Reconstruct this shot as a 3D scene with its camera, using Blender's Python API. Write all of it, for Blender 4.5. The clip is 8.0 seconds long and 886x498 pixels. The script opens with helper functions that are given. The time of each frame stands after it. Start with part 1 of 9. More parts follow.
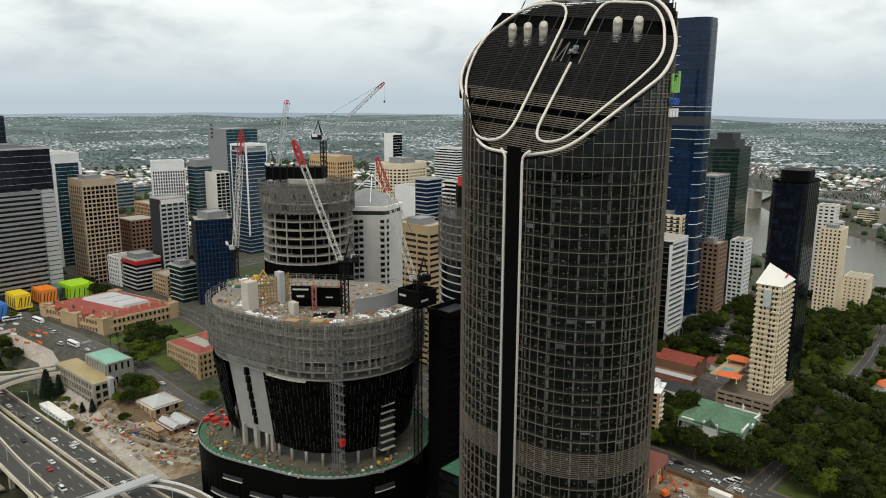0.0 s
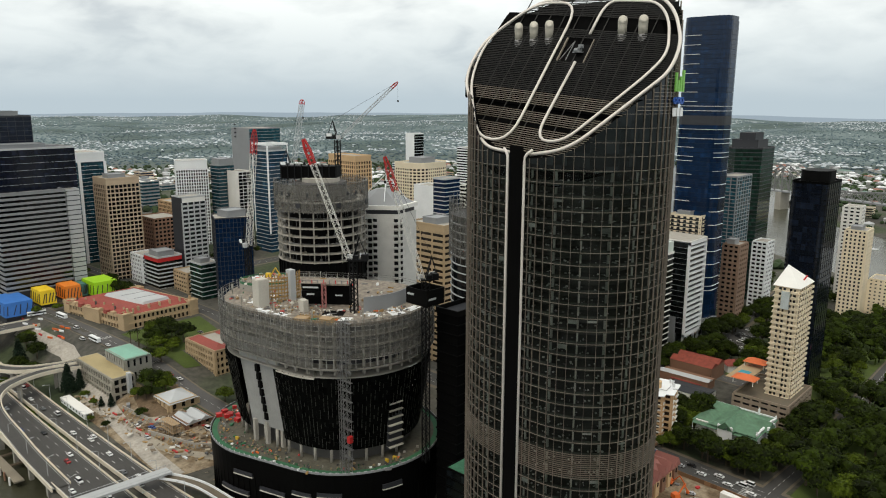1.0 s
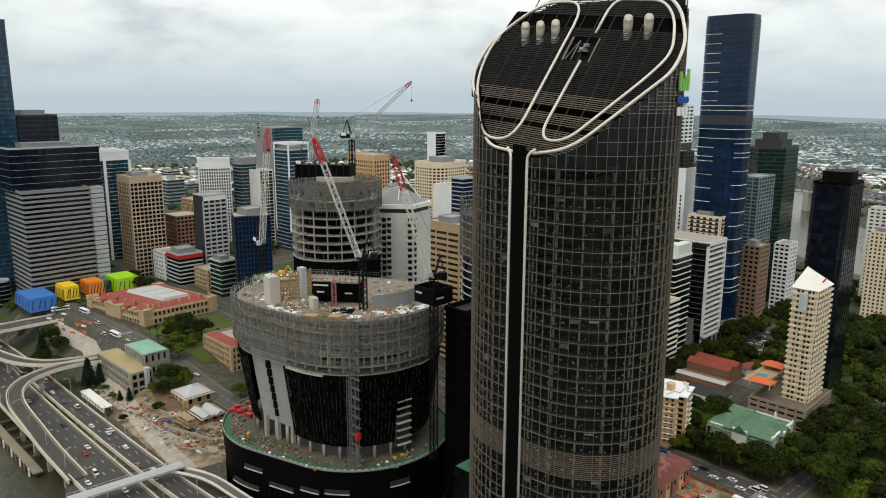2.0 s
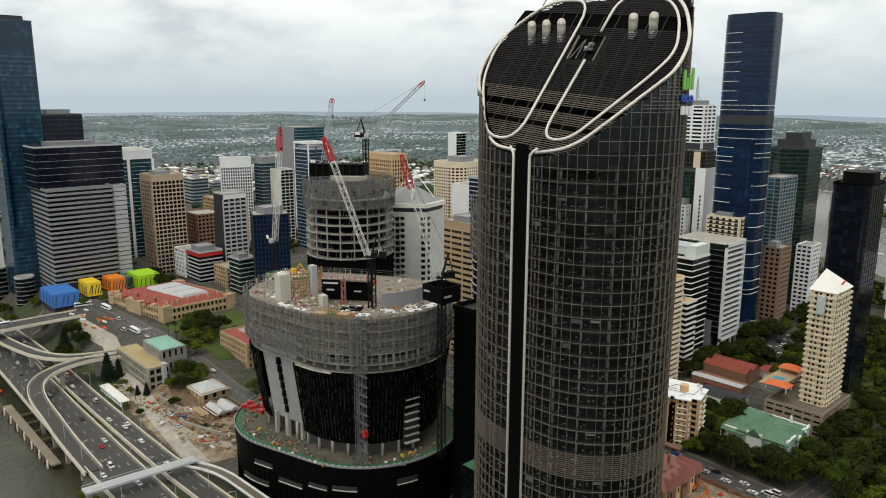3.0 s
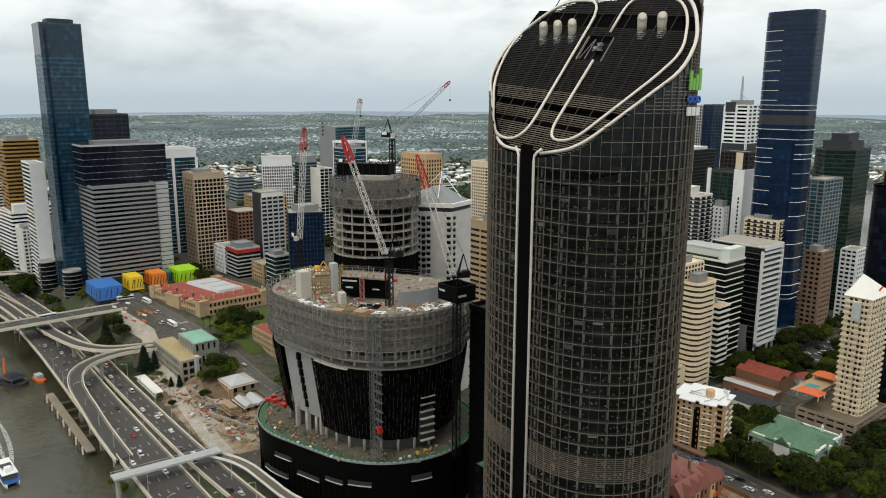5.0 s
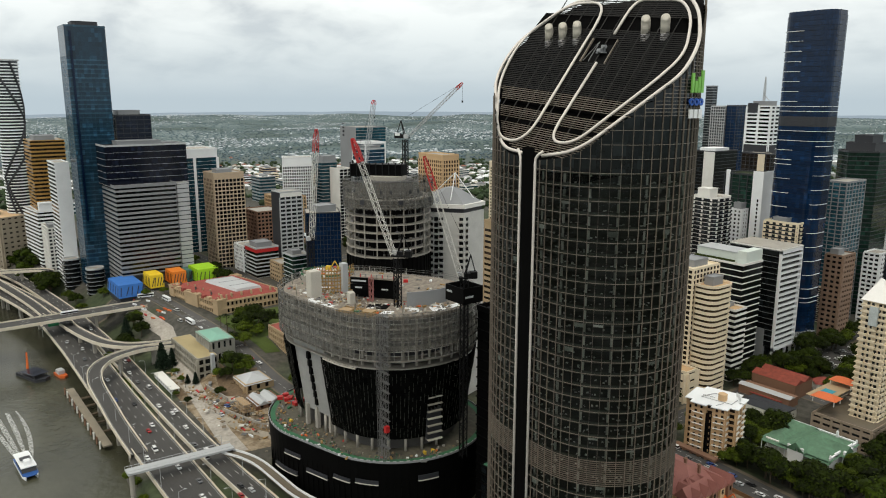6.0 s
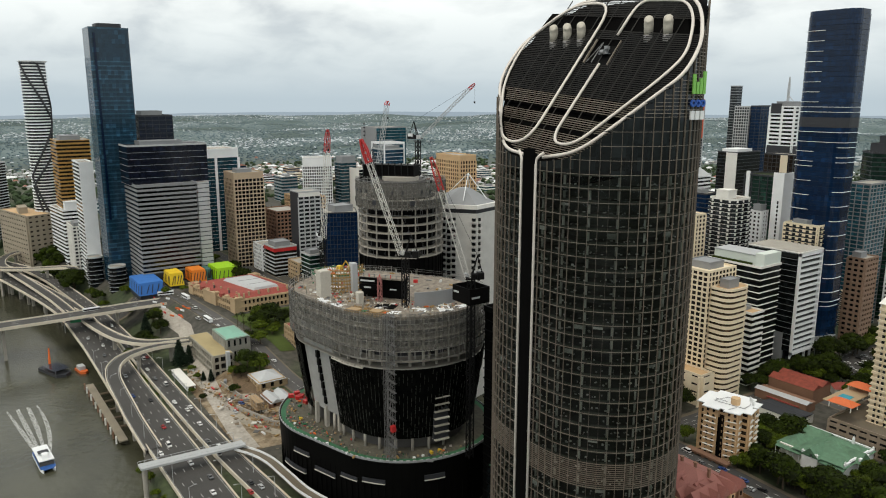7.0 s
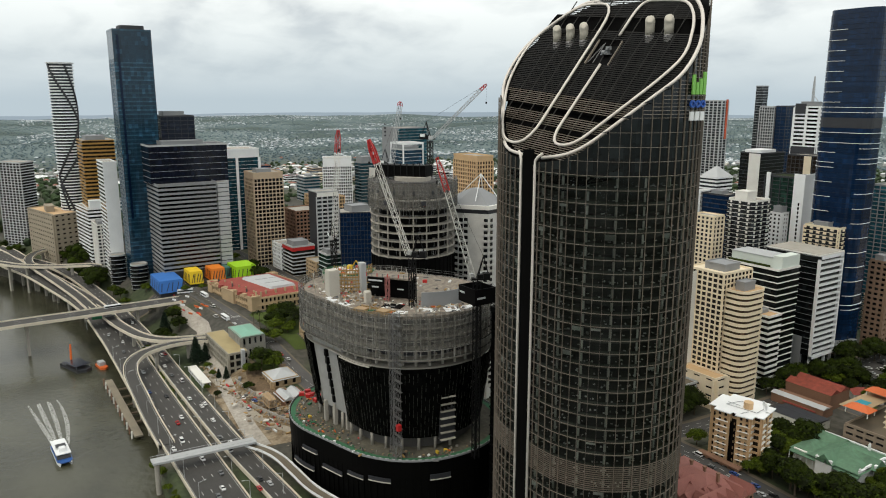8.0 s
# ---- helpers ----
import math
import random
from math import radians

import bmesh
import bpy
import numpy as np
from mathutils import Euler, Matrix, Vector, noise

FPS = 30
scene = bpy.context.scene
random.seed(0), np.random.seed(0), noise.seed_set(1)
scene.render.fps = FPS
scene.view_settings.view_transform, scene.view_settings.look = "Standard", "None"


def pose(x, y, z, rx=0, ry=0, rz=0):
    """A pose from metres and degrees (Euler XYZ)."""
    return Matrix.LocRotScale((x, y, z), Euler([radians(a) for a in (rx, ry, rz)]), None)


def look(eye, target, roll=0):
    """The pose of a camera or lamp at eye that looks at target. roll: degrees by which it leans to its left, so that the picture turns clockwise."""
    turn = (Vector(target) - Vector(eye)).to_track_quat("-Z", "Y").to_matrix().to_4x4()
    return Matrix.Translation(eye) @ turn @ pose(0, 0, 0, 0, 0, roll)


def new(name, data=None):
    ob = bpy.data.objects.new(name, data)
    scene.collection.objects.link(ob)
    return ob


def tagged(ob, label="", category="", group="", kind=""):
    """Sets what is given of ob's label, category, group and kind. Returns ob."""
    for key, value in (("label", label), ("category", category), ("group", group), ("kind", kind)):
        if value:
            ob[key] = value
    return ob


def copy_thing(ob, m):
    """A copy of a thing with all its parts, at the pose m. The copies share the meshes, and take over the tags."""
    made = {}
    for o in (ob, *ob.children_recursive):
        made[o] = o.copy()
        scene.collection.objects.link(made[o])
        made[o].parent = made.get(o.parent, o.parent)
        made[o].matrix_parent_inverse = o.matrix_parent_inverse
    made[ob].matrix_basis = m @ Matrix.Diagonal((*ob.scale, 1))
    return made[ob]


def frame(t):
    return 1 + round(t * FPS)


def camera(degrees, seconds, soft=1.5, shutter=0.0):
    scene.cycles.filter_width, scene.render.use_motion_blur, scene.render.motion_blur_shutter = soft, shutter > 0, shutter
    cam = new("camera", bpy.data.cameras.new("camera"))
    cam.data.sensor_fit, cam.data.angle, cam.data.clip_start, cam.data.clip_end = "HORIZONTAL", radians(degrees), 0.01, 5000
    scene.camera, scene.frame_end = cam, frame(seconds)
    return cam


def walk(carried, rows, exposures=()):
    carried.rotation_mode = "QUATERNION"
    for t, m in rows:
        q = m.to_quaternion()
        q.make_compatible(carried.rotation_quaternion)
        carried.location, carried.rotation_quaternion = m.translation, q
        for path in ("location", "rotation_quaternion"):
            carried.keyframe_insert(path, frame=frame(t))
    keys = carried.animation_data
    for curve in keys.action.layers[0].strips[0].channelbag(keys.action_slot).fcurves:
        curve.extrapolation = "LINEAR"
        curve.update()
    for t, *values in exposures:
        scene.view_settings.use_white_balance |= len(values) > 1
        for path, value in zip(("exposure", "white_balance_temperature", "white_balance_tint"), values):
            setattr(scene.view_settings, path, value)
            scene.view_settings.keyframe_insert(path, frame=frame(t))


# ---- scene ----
cam = camera(62.2, 8.0, 1.06)
METRES, EYE, TILT, LEAN, TURN = 56.0, 170.0, 0.0, 0.0, 40.8
ROWS = [
    (0.0, 0.0, 0.0, 0.0, 0.05, -11.71, -0.25),
    (0.5, 0.0614, -0.0073, -0.0013, 1.07, -11.72, -0.22),
    (1.0, 0.1245, -0.0126, -0.001, 2.1, -11.74, -0.19),
    (1.5, 0.1865, -0.0161, -0.0011, 3.14, -11.76, -0.19),
    (3.0, 0.3673, -0.0221, -0.0064, 6.15, -11.79, -0.17),
    (3.5, 0.4271, -0.0218, -0.0058, 7.14, -11.8, -0.15),
    (4.0, 0.4866, -0.0207, -0.0046, 8.13, -11.82, -0.15),
    (4.5, 0.5448, -0.0202, -0.003, 9.08, -11.83, -0.12),
    (6.0, 0.7253, -0.0237, 0.0118, 11.96, -11.82, -0.1),
    (6.5, 0.789, -0.0164, 0.0166, 12.97, -11.81, -0.08),
    (7.0, 0.8543, -0.0073, 0.0181, 13.96, -11.81, -0.06),
    (7.5, 0.9228, 0.0038, 0.0189, 14.96, -11.79, -0.03),
    (8.0, 0.9949, 0.0169, 0.021, 16.02, -11.79, -0.0),
]
walk(cam, [(t, pose(0, 0, EYE, TILT, LEAN, TURN) @ pose(METRES * x, METRES * y, METRES * z, 90 + pitch, roll, yaw)) for t, x, y, z, yaw, pitch, roll in ROWS])

# ---------------------------------------------------------------- sky and light
world = bpy.data.worlds.new("world")
scene.world = world
world.use_nodes = True
wn, wl = world.node_tree.nodes, world.node_tree.links
wn.clear()
SUN_ELEV, SUN_ROT = radians(58), radians(150)
w_out = wn.new("ShaderNodeOutputWorld")
w_bg = wn.new("ShaderNodeBackground")
w_sky = wn.new("ShaderNodeTexSky")
w_sky.sky_type, w_sky.sun_disc = "NISHITA", False
w_sky.sun_elevation, w_sky.sun_rotation = SUN_ELEV, SUN_ROT
w_sky.dust_density = 2.0
w_dim = wn.new("ShaderNodeMix")
w_dim.data_type, w_dim.blend_type = "RGBA", "MULTIPLY"
w_dim.inputs[0].default_value = 1.0
wl.new(w_sky.outputs[0], w_dim.inputs[6])
w_dim.inputs[7].default_value = (0.10, 0.10, 0.10, 1)
# an overcast deck: a flat layer of cloud, seen in perspective
w_tc = wn.new("ShaderNodeTexCoord")
w_sep = wn.new("ShaderNodeSeparateXYZ")
wl.new(w_tc.outputs["Generated"], w_sep.inputs[0])


def wmath(op, a, b=None, clamp=False):
    n = wn.new("ShaderNodeMath")
    n.operation, n.use_clamp = op, clamp
    for i, v in enumerate((a, b)):
        if v is None:
            continue
        if isinstance(v, (int, float)):
            n.inputs[i].default_value = v
        else:
            wl.new(v, n.inputs[i])
    return n.outputs[0]


w_up = wmath("MAXIMUM", w_sep.outputs[2], 0.0)
w_den = wmath("ADD", w_up, 0.34)
w_com = wn.new("ShaderNodeCombineXYZ")
wl.new(wmath("DIVIDE", w_sep.outputs[0], w_den), w_com.inputs[0])
wl.new(wmath("DIVIDE", w_sep.outputs[1], w_den), w_com.inputs[1])
w_n1 = wn.new("ShaderNodeTexNoise")
w_n1.inputs["Scale"].default_value, w_n1.inputs["Detail"].default_value, w_n1.inputs["Roughness"].default_value = 4.6, 5.0, 0.5
w_n1.inputs["Distortion"].default_value = 0.25
w_n2 = wn.new("ShaderNodeTexNoise")
w_n2.inputs["Scale"].default_value, w_n2.inputs["Detail"].default_value = 1.1, 3.0
for n in (w_n1, w_n2):
    wl.new(w_com.outputs[0], n.inputs["Vector"])
w_mixn = wmath("ADD", wmath("MULTIPLY", w_n1.outputs[0], 0.65), wmath("MULTIPLY", w_n2.outputs[0], 0.35))
w_ramp = wn.new("ShaderNodeValToRGB")
wl.new(w_mixn, w_ramp.inputs[0])
el = w_ramp.color_ramp.elements
el[0].position, el[0].color = 0.35, (0.72, 0.75, 0.755, 1)
el[1].position, el[1].color = 0.58, (1.24, 1.26, 1.20, 1)
e = el.new(0.47)
e.color = (1.05, 1.075, 1.035, 1)
# the layer thickens to a grey-blue veil towards the horizon
w_veil = wn.new("ShaderNodeMapRange")
wl.new(w_sep.outputs[2], w_veil.inputs[0])
w_veil.inputs[1].default_value, w_veil.inputs[2].default_value = -0.005, 0.16
w_veil.inputs[3].default_value, w_veil.inputs[4].default_value = 0.0, 1.0
w_hor = wn.new("ShaderNodeMix")
w_hor.data_type = "RGBA"
wl.new(w_veil.outputs[0], w_hor.inputs[0])
w_hor.inputs[6].default_value = (0.54, 0.64, 0.70, 1)
wl.new(w_ramp.outputs[0], w_hor.inputs[7])
w_all = wn.new("ShaderNodeMix")
w_all.data_type = "RGBA"
w_all.inputs[0].default_value = 0.93
wl.new(w_dim.outputs[2], w_all.inputs[6])
wl.new(w_hor.outputs[2], w_all.inputs[7])
wl.new(w_all.outputs[2], w_bg.inputs[0])
w_bg.inputs[1].default_value = 1.0
wl.new(w_bg.outputs[0], w_out.inputs[0])

sun = new("sun", bpy.data.lights.new("sun", "SUN"))
sun.data.energy, sun.data.angle, sun.data.color = 1.0, radians(22), (1.0, 0.885, 0.71)
sun.matrix_world = look((60, -200, 400), (0, 0, 0))

# ---------------------------------------------------------------- materials
MATS = {}


def mat(name, col, rough=0.7, metal=0.0, var=0.18, scale=0.35, fine=3.0, bump=0.0, rand=0.0, island=0.0, col2=None, spec=0.5, stain=0.0):
    """A surface with broad stains and fine grain at real-world size; rand varies it per piece, island per joined piece."""
    m = bpy.data.materials.new(name)
    m.use_nodes = True
    n, l = m.node_tree.nodes, m.node_tree.links
    b = n["Principled BSDF"]
    b.inputs["Roughness"].default_value, b.inputs["Metallic"].default_value = rough, metal
    b.inputs["Specular IOR Level"].default_value = spec
    g = n.new("ShaderNodeNewGeometry")
    n1, n2 = n.new("ShaderNodeTexNoise"), n.new("ShaderNodeTexNoise")
    for t, s, d in ((n1, scale * 0.3, 4.0), (n2, fine, 3.0)):
        t.inputs["Scale"].default_value, t.inputs["Detail"].default_value = s, d
        l.new(g.outputs["Position"], t.inputs["Vector"])
    a = n.new("ShaderNodeMath")
    a.operation = "ADD"
    l.new(n1.outputs[0], a.inputs[0])
    l.new(n2.outputs[0], a.inputs[1])
    mr = n.new("ShaderNodeMapRange")
    l.new(a.outputs[0], mr.inputs[0])
    mr.inputs[1].default_value, mr.inputs[2].default_value = 0.6, 1.4
    mr.inputs[3].default_value, mr.inputs[4].default_value = 1 - var, 1 + var
    val = mr.outputs[0]

    def extra(src, amount):
        r = n.new("ShaderNodeMapRange")
        l.new(src, r.inputs[0])
        r.inputs[3].default_value, r.inputs[4].default_value = 1 - amount, 1 + amount
        q = n.new("ShaderNodeMath")
        q.operation = "MULTIPLY"
        l.new(val, q.inputs[0])
        l.new(r.outputs[0], q.inputs[1])
        return q.outputs[0]

    if rand:
        val = extra(n.new("ShaderNodeObjectInfo").outputs["Random"], rand)
    if island:
        val = extra(g.outputs["Random Per Island"], island)
    mx = n.new("ShaderNodeMix")
    mx.data_type, mx.blend_type = "RGBA", "MULTIPLY"
    mx.inputs[0].default_value = 1.0
    if col2:
        mc = n.new("ShaderNodeMix")
        mc.data_type = "RGBA"
        cr = n.new("ShaderNodeMapRange")
        l.new(g.outputs["Random Per Island"] if island else n1.outputs[0], cr.inputs[0])
        cr.inputs[1].default_value, cr.inputs[2].default_value = (0.0, 1.0) if island else (0.4, 0.6)
        l.new(cr.outputs[0], mc.inputs[0])
        mc.inputs[6].default_value, mc.inputs[7].default_value = (*col, 1), (*col2, 1)
        l.new(mc.outputs[2], mx.inputs[6])
    else:
        mx.inputs[6].default_value = (*col, 1)
    l.new(val, mx.inputs[7])
    l.new(mx.outputs[2], b.inputs["Base Color"])
    if bump:
        bp = n.new("ShaderNodeBump")
        bp.inputs["Strength"].default_value = bump
        bp.inputs["Distance"].default_value = 0.1
        l.new(n2.outputs[0], bp.inputs["Height"])
        l.new(bp.outputs[0], b.inputs["Normal"])
    MATS[name] = m
    return m


def glass(name, col, rough=0.08, wave=0.012, rand=0.25, spec=0.45, wscale=0.25, cells=1.0):
    """Tinted facade glass: dark body, clean reflection, each pane a little out of true and with its own blind behind it."""
    m = mat(name, col, rough, 0.0, 0.25, 0.3, 0.8, 0.0, rand=rand, spec=spec)
    n, l = m.node_tree.nodes, m.node_tree.links
    b = n["Principled BSDF"]
    g = n.new("ShaderNodeNewGeometry")
    sn = n.new("ShaderNodeVectorMath")
    sn.operation = "SNAP"
    sn.inputs[1].default_value = (2.6, 2.6, 3.6)
    l.new(g.outputs["Position"], sn.inputs[0])
    wn_ = n.new("ShaderNodeTexWhiteNoise")
    l.new(sn.outputs[0], wn_.inputs["Vector"])
    rp = n.new("ShaderNodeValToRGB")
    l.new(wn_.outputs["Value"], rp.inputs[0])
    rp.color_ramp.elements[0].position, rp.color_ramp.elements[0].color = 0.0, (1 - 0.35 * cells,) * 3 + (1,)
    rp.color_ramp.elements[1].position, rp.color_ramp.elements[1].color = 1.0, (1 + 1.8 * cells,) * 3 + (1,)
    q = rp.color_ramp.elements.new(0.82)
    q.color = (1 + 0.25 * cells,) * 3 + (1,)
    src = b.inputs["Base Color"].links[0].from_socket
    mx = n.new("ShaderNodeMix")
    mx.data_type, mx.blend_type = "RGBA", "MULTIPLY"
    mx.inputs[0].default_value = 1.0
    l.new(src, mx.inputs[6])
    l.new(rp.outputs[0], mx.inputs[7])
    l.new(mx.outputs[2], b.inputs["Base Color"])
    t = n.new("ShaderNodeTexNoise")
    t.inputs["Scale"].default_value, t.inputs["Detail"].default_value = wscale, 2.0
    l.new(g.outputs["Position"], t.inputs["Vector"])
    bp = n.new("ShaderNodeBump")
    bp.inputs["Strength"].default_value, bp.inputs["Distance"].default_value = 0.4, wave * 8
    l.new(t.outputs[0], bp.inputs["Height"])
    l.new(bp.outputs[0], b.inputs["Normal"])
    return m


CONC = mat("concrete", (0.34, 0.32, 0.28), 0.85, bump=0.2, rand=0.06)
CONC_L = mat("pale_concrete", (0.50, 0.475, 0.42), 0.85, bump=0.2, rand=0.06)
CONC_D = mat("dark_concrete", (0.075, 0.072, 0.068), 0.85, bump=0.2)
WHITE = mat("white_paint", (0.79, 0.81, 0.82), 0.55, var=0.08, rand=0.04)
OFFWHITE = mat("off_white_render", (0.74, 0.73, 0.69), 0.75, var=0.1, rand=0.04)
CREAM = mat("cream_render", (0.75, 0.65, 0.48), 0.8, var=0.1, rand=0.05)
BEIGE = mat("beige_concrete", (0.47, 0.365, 0.255), 0.85, var=0.14, rand=0.05)
TAN = mat("tan_render", (0.56, 0.38, 0.21), 0.8, var=0.12, rand=0.05)
SAND = mat("sandstone", (0.42, 0.31, 0.185), 0.85, var=0.2, bump=0.3, rand=0.08)
GREY = mat("grey_panel", (0.245, 0.255, 0.265), 0.6, var=0.1, rand=0.05)
GREY_L = mat("light_grey_panel", (0.44, 0.455, 0.465), 0.6, var=0.08, rand=0.05)
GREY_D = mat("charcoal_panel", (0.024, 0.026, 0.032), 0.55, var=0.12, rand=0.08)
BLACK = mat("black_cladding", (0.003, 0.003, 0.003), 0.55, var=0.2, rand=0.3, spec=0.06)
BLACKP = mat("black_facade_panel", (0.0025, 0.0027, 0.0025), 0.55, var=0.2, island=0.7, rand=0.6, spec=0.03)
BRICK = mat("brown_brick", (0.22, 0.12, 0.075), 0.85, var=0.2, bump=0.2)
REDROOF = mat("red_tile_roof", (0.27, 0.055, 0.04), 0.75, var=0.25, bump=0.3)
PINKROOF = mat("faded_pink_roof", (0.27, 0.105, 0.085), 0.8, var=0.2, bump=0.2)
ORANGE = mat("orange_tile", (0.62, 0.14, 0.04), 0.7, var=0.15)
GREENROOF = mat("green_copper_roof", (0.20, 0.40, 0.31), 0.65, var=0.15)
PALEGREEN = mat("pale_green_metal_roof", (0.085, 0.175, 0.105), 0.7, var=0.3, scale=0.5, fine=0.5)
GOLD = mat("gold_band", (0.42, 0.24, 0.06), 0.45, metal=0.3, var=0.12, rand=0.08)
STEEL = mat("grey_steel", (0.22, 0.22, 0.22), 0.5, 0.4, var=0.2)
SILVER = mat("brushed_silver", (0.52, 0.49, 0.42), 0.5, 0.1, var=0.12)
BLKSTEEL = mat("black_steel", (0.005, 0.005, 0.0055), 0.6, 0.0, spec=0.2)
REDPAINT = mat("red_paint", (0.48, 0.02, 0.02), 0.5, var=0.12, rand=0.12)
ORANGEP = mat("orange_plastic", (0.65, 0.13, 0.02), 0.6, rand=0.2)
YELLOWP = mat("yellow_paint", (0.62, 0.42, 0.03), 0.5, rand=0.1)
BLUEP = mat("blue_tarp", (0.03, 0.16, 0.45), 0.6, rand=0.1)
GREENP = mat("green_mesh_sheet", (0.03, 0.13, 0.06), 0.8, var=0.3)
ASPH = mat("asphalt", (0.056, 0.054, 0.051), 0.9, var=0.25, scale=0.2, fine=1.5, bump=0.15)
ASPH_O = mat("worn_asphalt", (0.085, 0.082, 0.08), 0.9, var=0.25, scale=0.2, fine=1.5, bump=0.15)
PAVE = mat("paving", (0.135, 0.112, 0.080), 0.9, var=0.2, bump=0.15)
DIRT = mat("site_dirt", (0.17, 0.118, 0.066), 0.95, col2=(0.25, 0.20, 0.135), var=0.5, scale=0.5, fine=0.8, bump=0.5)
MARK = mat("road_marking", (0.42, 0.42, 0.40), 0.7, var=0.15)
GRASS = mat("grass", (0.055, 0.082, 0.010), 0.95, var=0.35, bump=0.4)
BARK = mat("bark", (0.10, 0.075, 0.05), 0.95, var=0.25)
LEAF = mat("leaf_green", (0.0155, 0.025, 0.0014), 0.75, var=0.35, scale=0.4, fine=0.7, island=0.8, rand=0.3, spec=0.1)
LEAF_L = mat("leaf_bright_green", (0.050, 0.072, 0.004), 0.7, var=0.3, scale=0.4, fine=0.7, island=0.5, rand=0.25, spec=0.12)
LEAF_D = mat("pine_green", (0.008, 0.019, 0.009), 0.75, var=0.3, island=0.4, spec=0.2)
G_DARK = glass("dark_glass", (0.0055, 0.007, 0.008), spec=0.35)
G_BLUE = glass("navy_glass", (0.004, 0.016, 0.046), cells=0.35, spec=0.3)
G_TEAL = glass("teal_glass", (0.012, 0.055, 0.075), cells=0.6)
G_SKY = glass("sky_blue_glass", (0.012, 0.042, 0.075), cells=0.6)
G_GREEN = glass("green_glass", (0.008, 0.028, 0.020), spec=0.35)
G_BRONZE = glass("bronze_glass", (0.016, 0.012, 0.009), spec=0.35)
G_GREY = glass("grey_glass", (0.02, 0.023, 0.026), spec=0.4)

# ---------------------------------------------------------------- mesh helpers


class MB:
    """Gathers boxes, prisms, beams and tubes into one mesh."""

    def __init__(self):
        self.v, self.f = [], []

    def quad(self, a, b, c, d):
        k = len(self.v)
        self.v += [a, b, c, d]
        self.f.append((k, k + 1, k + 2, k + 3))
        return self

    def box(self, x0, y0, z0, x1, y1, z1):
        k = len(self.v)
        self.v += [(x0, y0, z0), (x1, y0, z0), (x1, y1, z0), (x0, y1, z0), (x0, y0, z1), (x1, y0, z1), (x1, y1, z1), (x0, y1, z1)]
        self.f += [(k, k + 3, k + 2, k + 1), (k + 4, k + 5, k + 6, k + 7), (k, k + 1, k + 5, k + 4), (k + 1, k + 2, k + 6, k + 5), (k + 2, k + 3, k + 7, k + 6), (k + 3, k, k + 4, k + 7)]
        return self

    def prism(self, poly, z0, z1, top=None):
        """A closed prism over poly; top: another outline for its upper face."""
        k, n = len(self.v), len(poly)
        top = top or poly
        zz0 = z0 if callable(z0) else (lambda x, y: z0)
        zz1 = z1 if callable(z1) else (lambda x, y: z1)
        self.v += [(x, y, zz0(x, y)) for x, y in poly] + [(x, y, zz1(x, y)) for x, y in top]
        self.f += [tuple(range(k + n - 1, k - 1, -1)), tuple(range(k + n, k + 2 * n))]
        self.f += [(k + i, k + (i + 1) % n, k + n + (i + 1) % n, k + n + i) for i in range(n)]
        return self

    def ring(self, out, inn, z0, z1, skip=None):
        """A closed band between two outlines of the same count; skip(i) leaves a stretch out."""
        n, k = len(out), len(self.v)
        keep = [not (skip and skip(i)) for i in range(n)]
        for a, d in zip(out, inn):
            self.v += [(*a, z0), (*d, z0), (*d, z1), (*a, z1)]
        for i in range(n):
            if not keep[i]:
                continue
            a, b = k + 4 * i, k + 4 * ((i + 1) % n)
            self.f += [(a, a + 1, b + 1, b), (a + 1, a + 2, b + 2, b + 1), (a + 2, a + 3, b + 3, b + 2), (a + 3, a, b, b + 3)]
            if not keep[i - 1]:
                self.f.append((a + 3, a + 2, a + 1, a))
            if not keep[(i + 1) % n]:
                self.f.append((b, b + 1, b + 2, b + 3))
        if skip:
            used = sorted({q for f in self.f for q in f})
            index = {q: j for j, q in enumerate(used)}
            self.v = [self.v[q] for q in used]
            self.f = [tuple(index[q] for q in f) for f in self.f]
        return self

    def beam(self, p, q, w, h=None):
        """A square bar from p to q."""
        p, q = Vector(p), Vector(q)
        d = (q - p).normalized()
        up = Vector((0, 0, 1)) if abs(d.z) < 0.95 else Vector((1, 0, 0))
        s = d.cross(up).normalized() * (w / 2)
        u = s.cross(d).normalized() * ((h or w) / 2)
        k = len(self.v)
        self.v += [tuple(o + a * s + b * u) for o in (p, q) for a, b in ((-1, -1), (1, -1), (1, 1), (-1, 1))]
        self.f += [(k, k + 1, k + 2, k + 3), (k + 7, k + 6, k + 5, k + 4)] + [(k + i, k + 4 + i, k + 4 + (i + 1) % 4, k + (i + 1) % 4) for i in range(4)]
        return self

    def tube(self, pts, r, n=8, closed=False):
        """A round tube along pts; r may be a list."""
        pts = [Vector(p) for p in pts]
        m, k = len(pts), len(self.v)
        rr = r if isinstance(r, (list, tuple)) else [r] * m
        last = None
        for i, p in enumerate(pts):
            d = (pts[(i + 1) % m if closed else min(i + 1, m - 1)] - pts[(i - 1) % m if closed else max(i - 1, 0)]).normalized()
            s = d.cross(Vector((0, 0, 1)) if abs(d.z) < 0.95 else Vector((0, 1, 0))).normalized()
            if last is not None and s.dot(last) < 0:
                s = -s
            last = s
            u = s.cross(d)
            self.v += [tuple(p + rr[i] * (math.cos(a) * s + math.sin(a) * u)) for a in (2 * math.pi * j / n for j in range(n))]
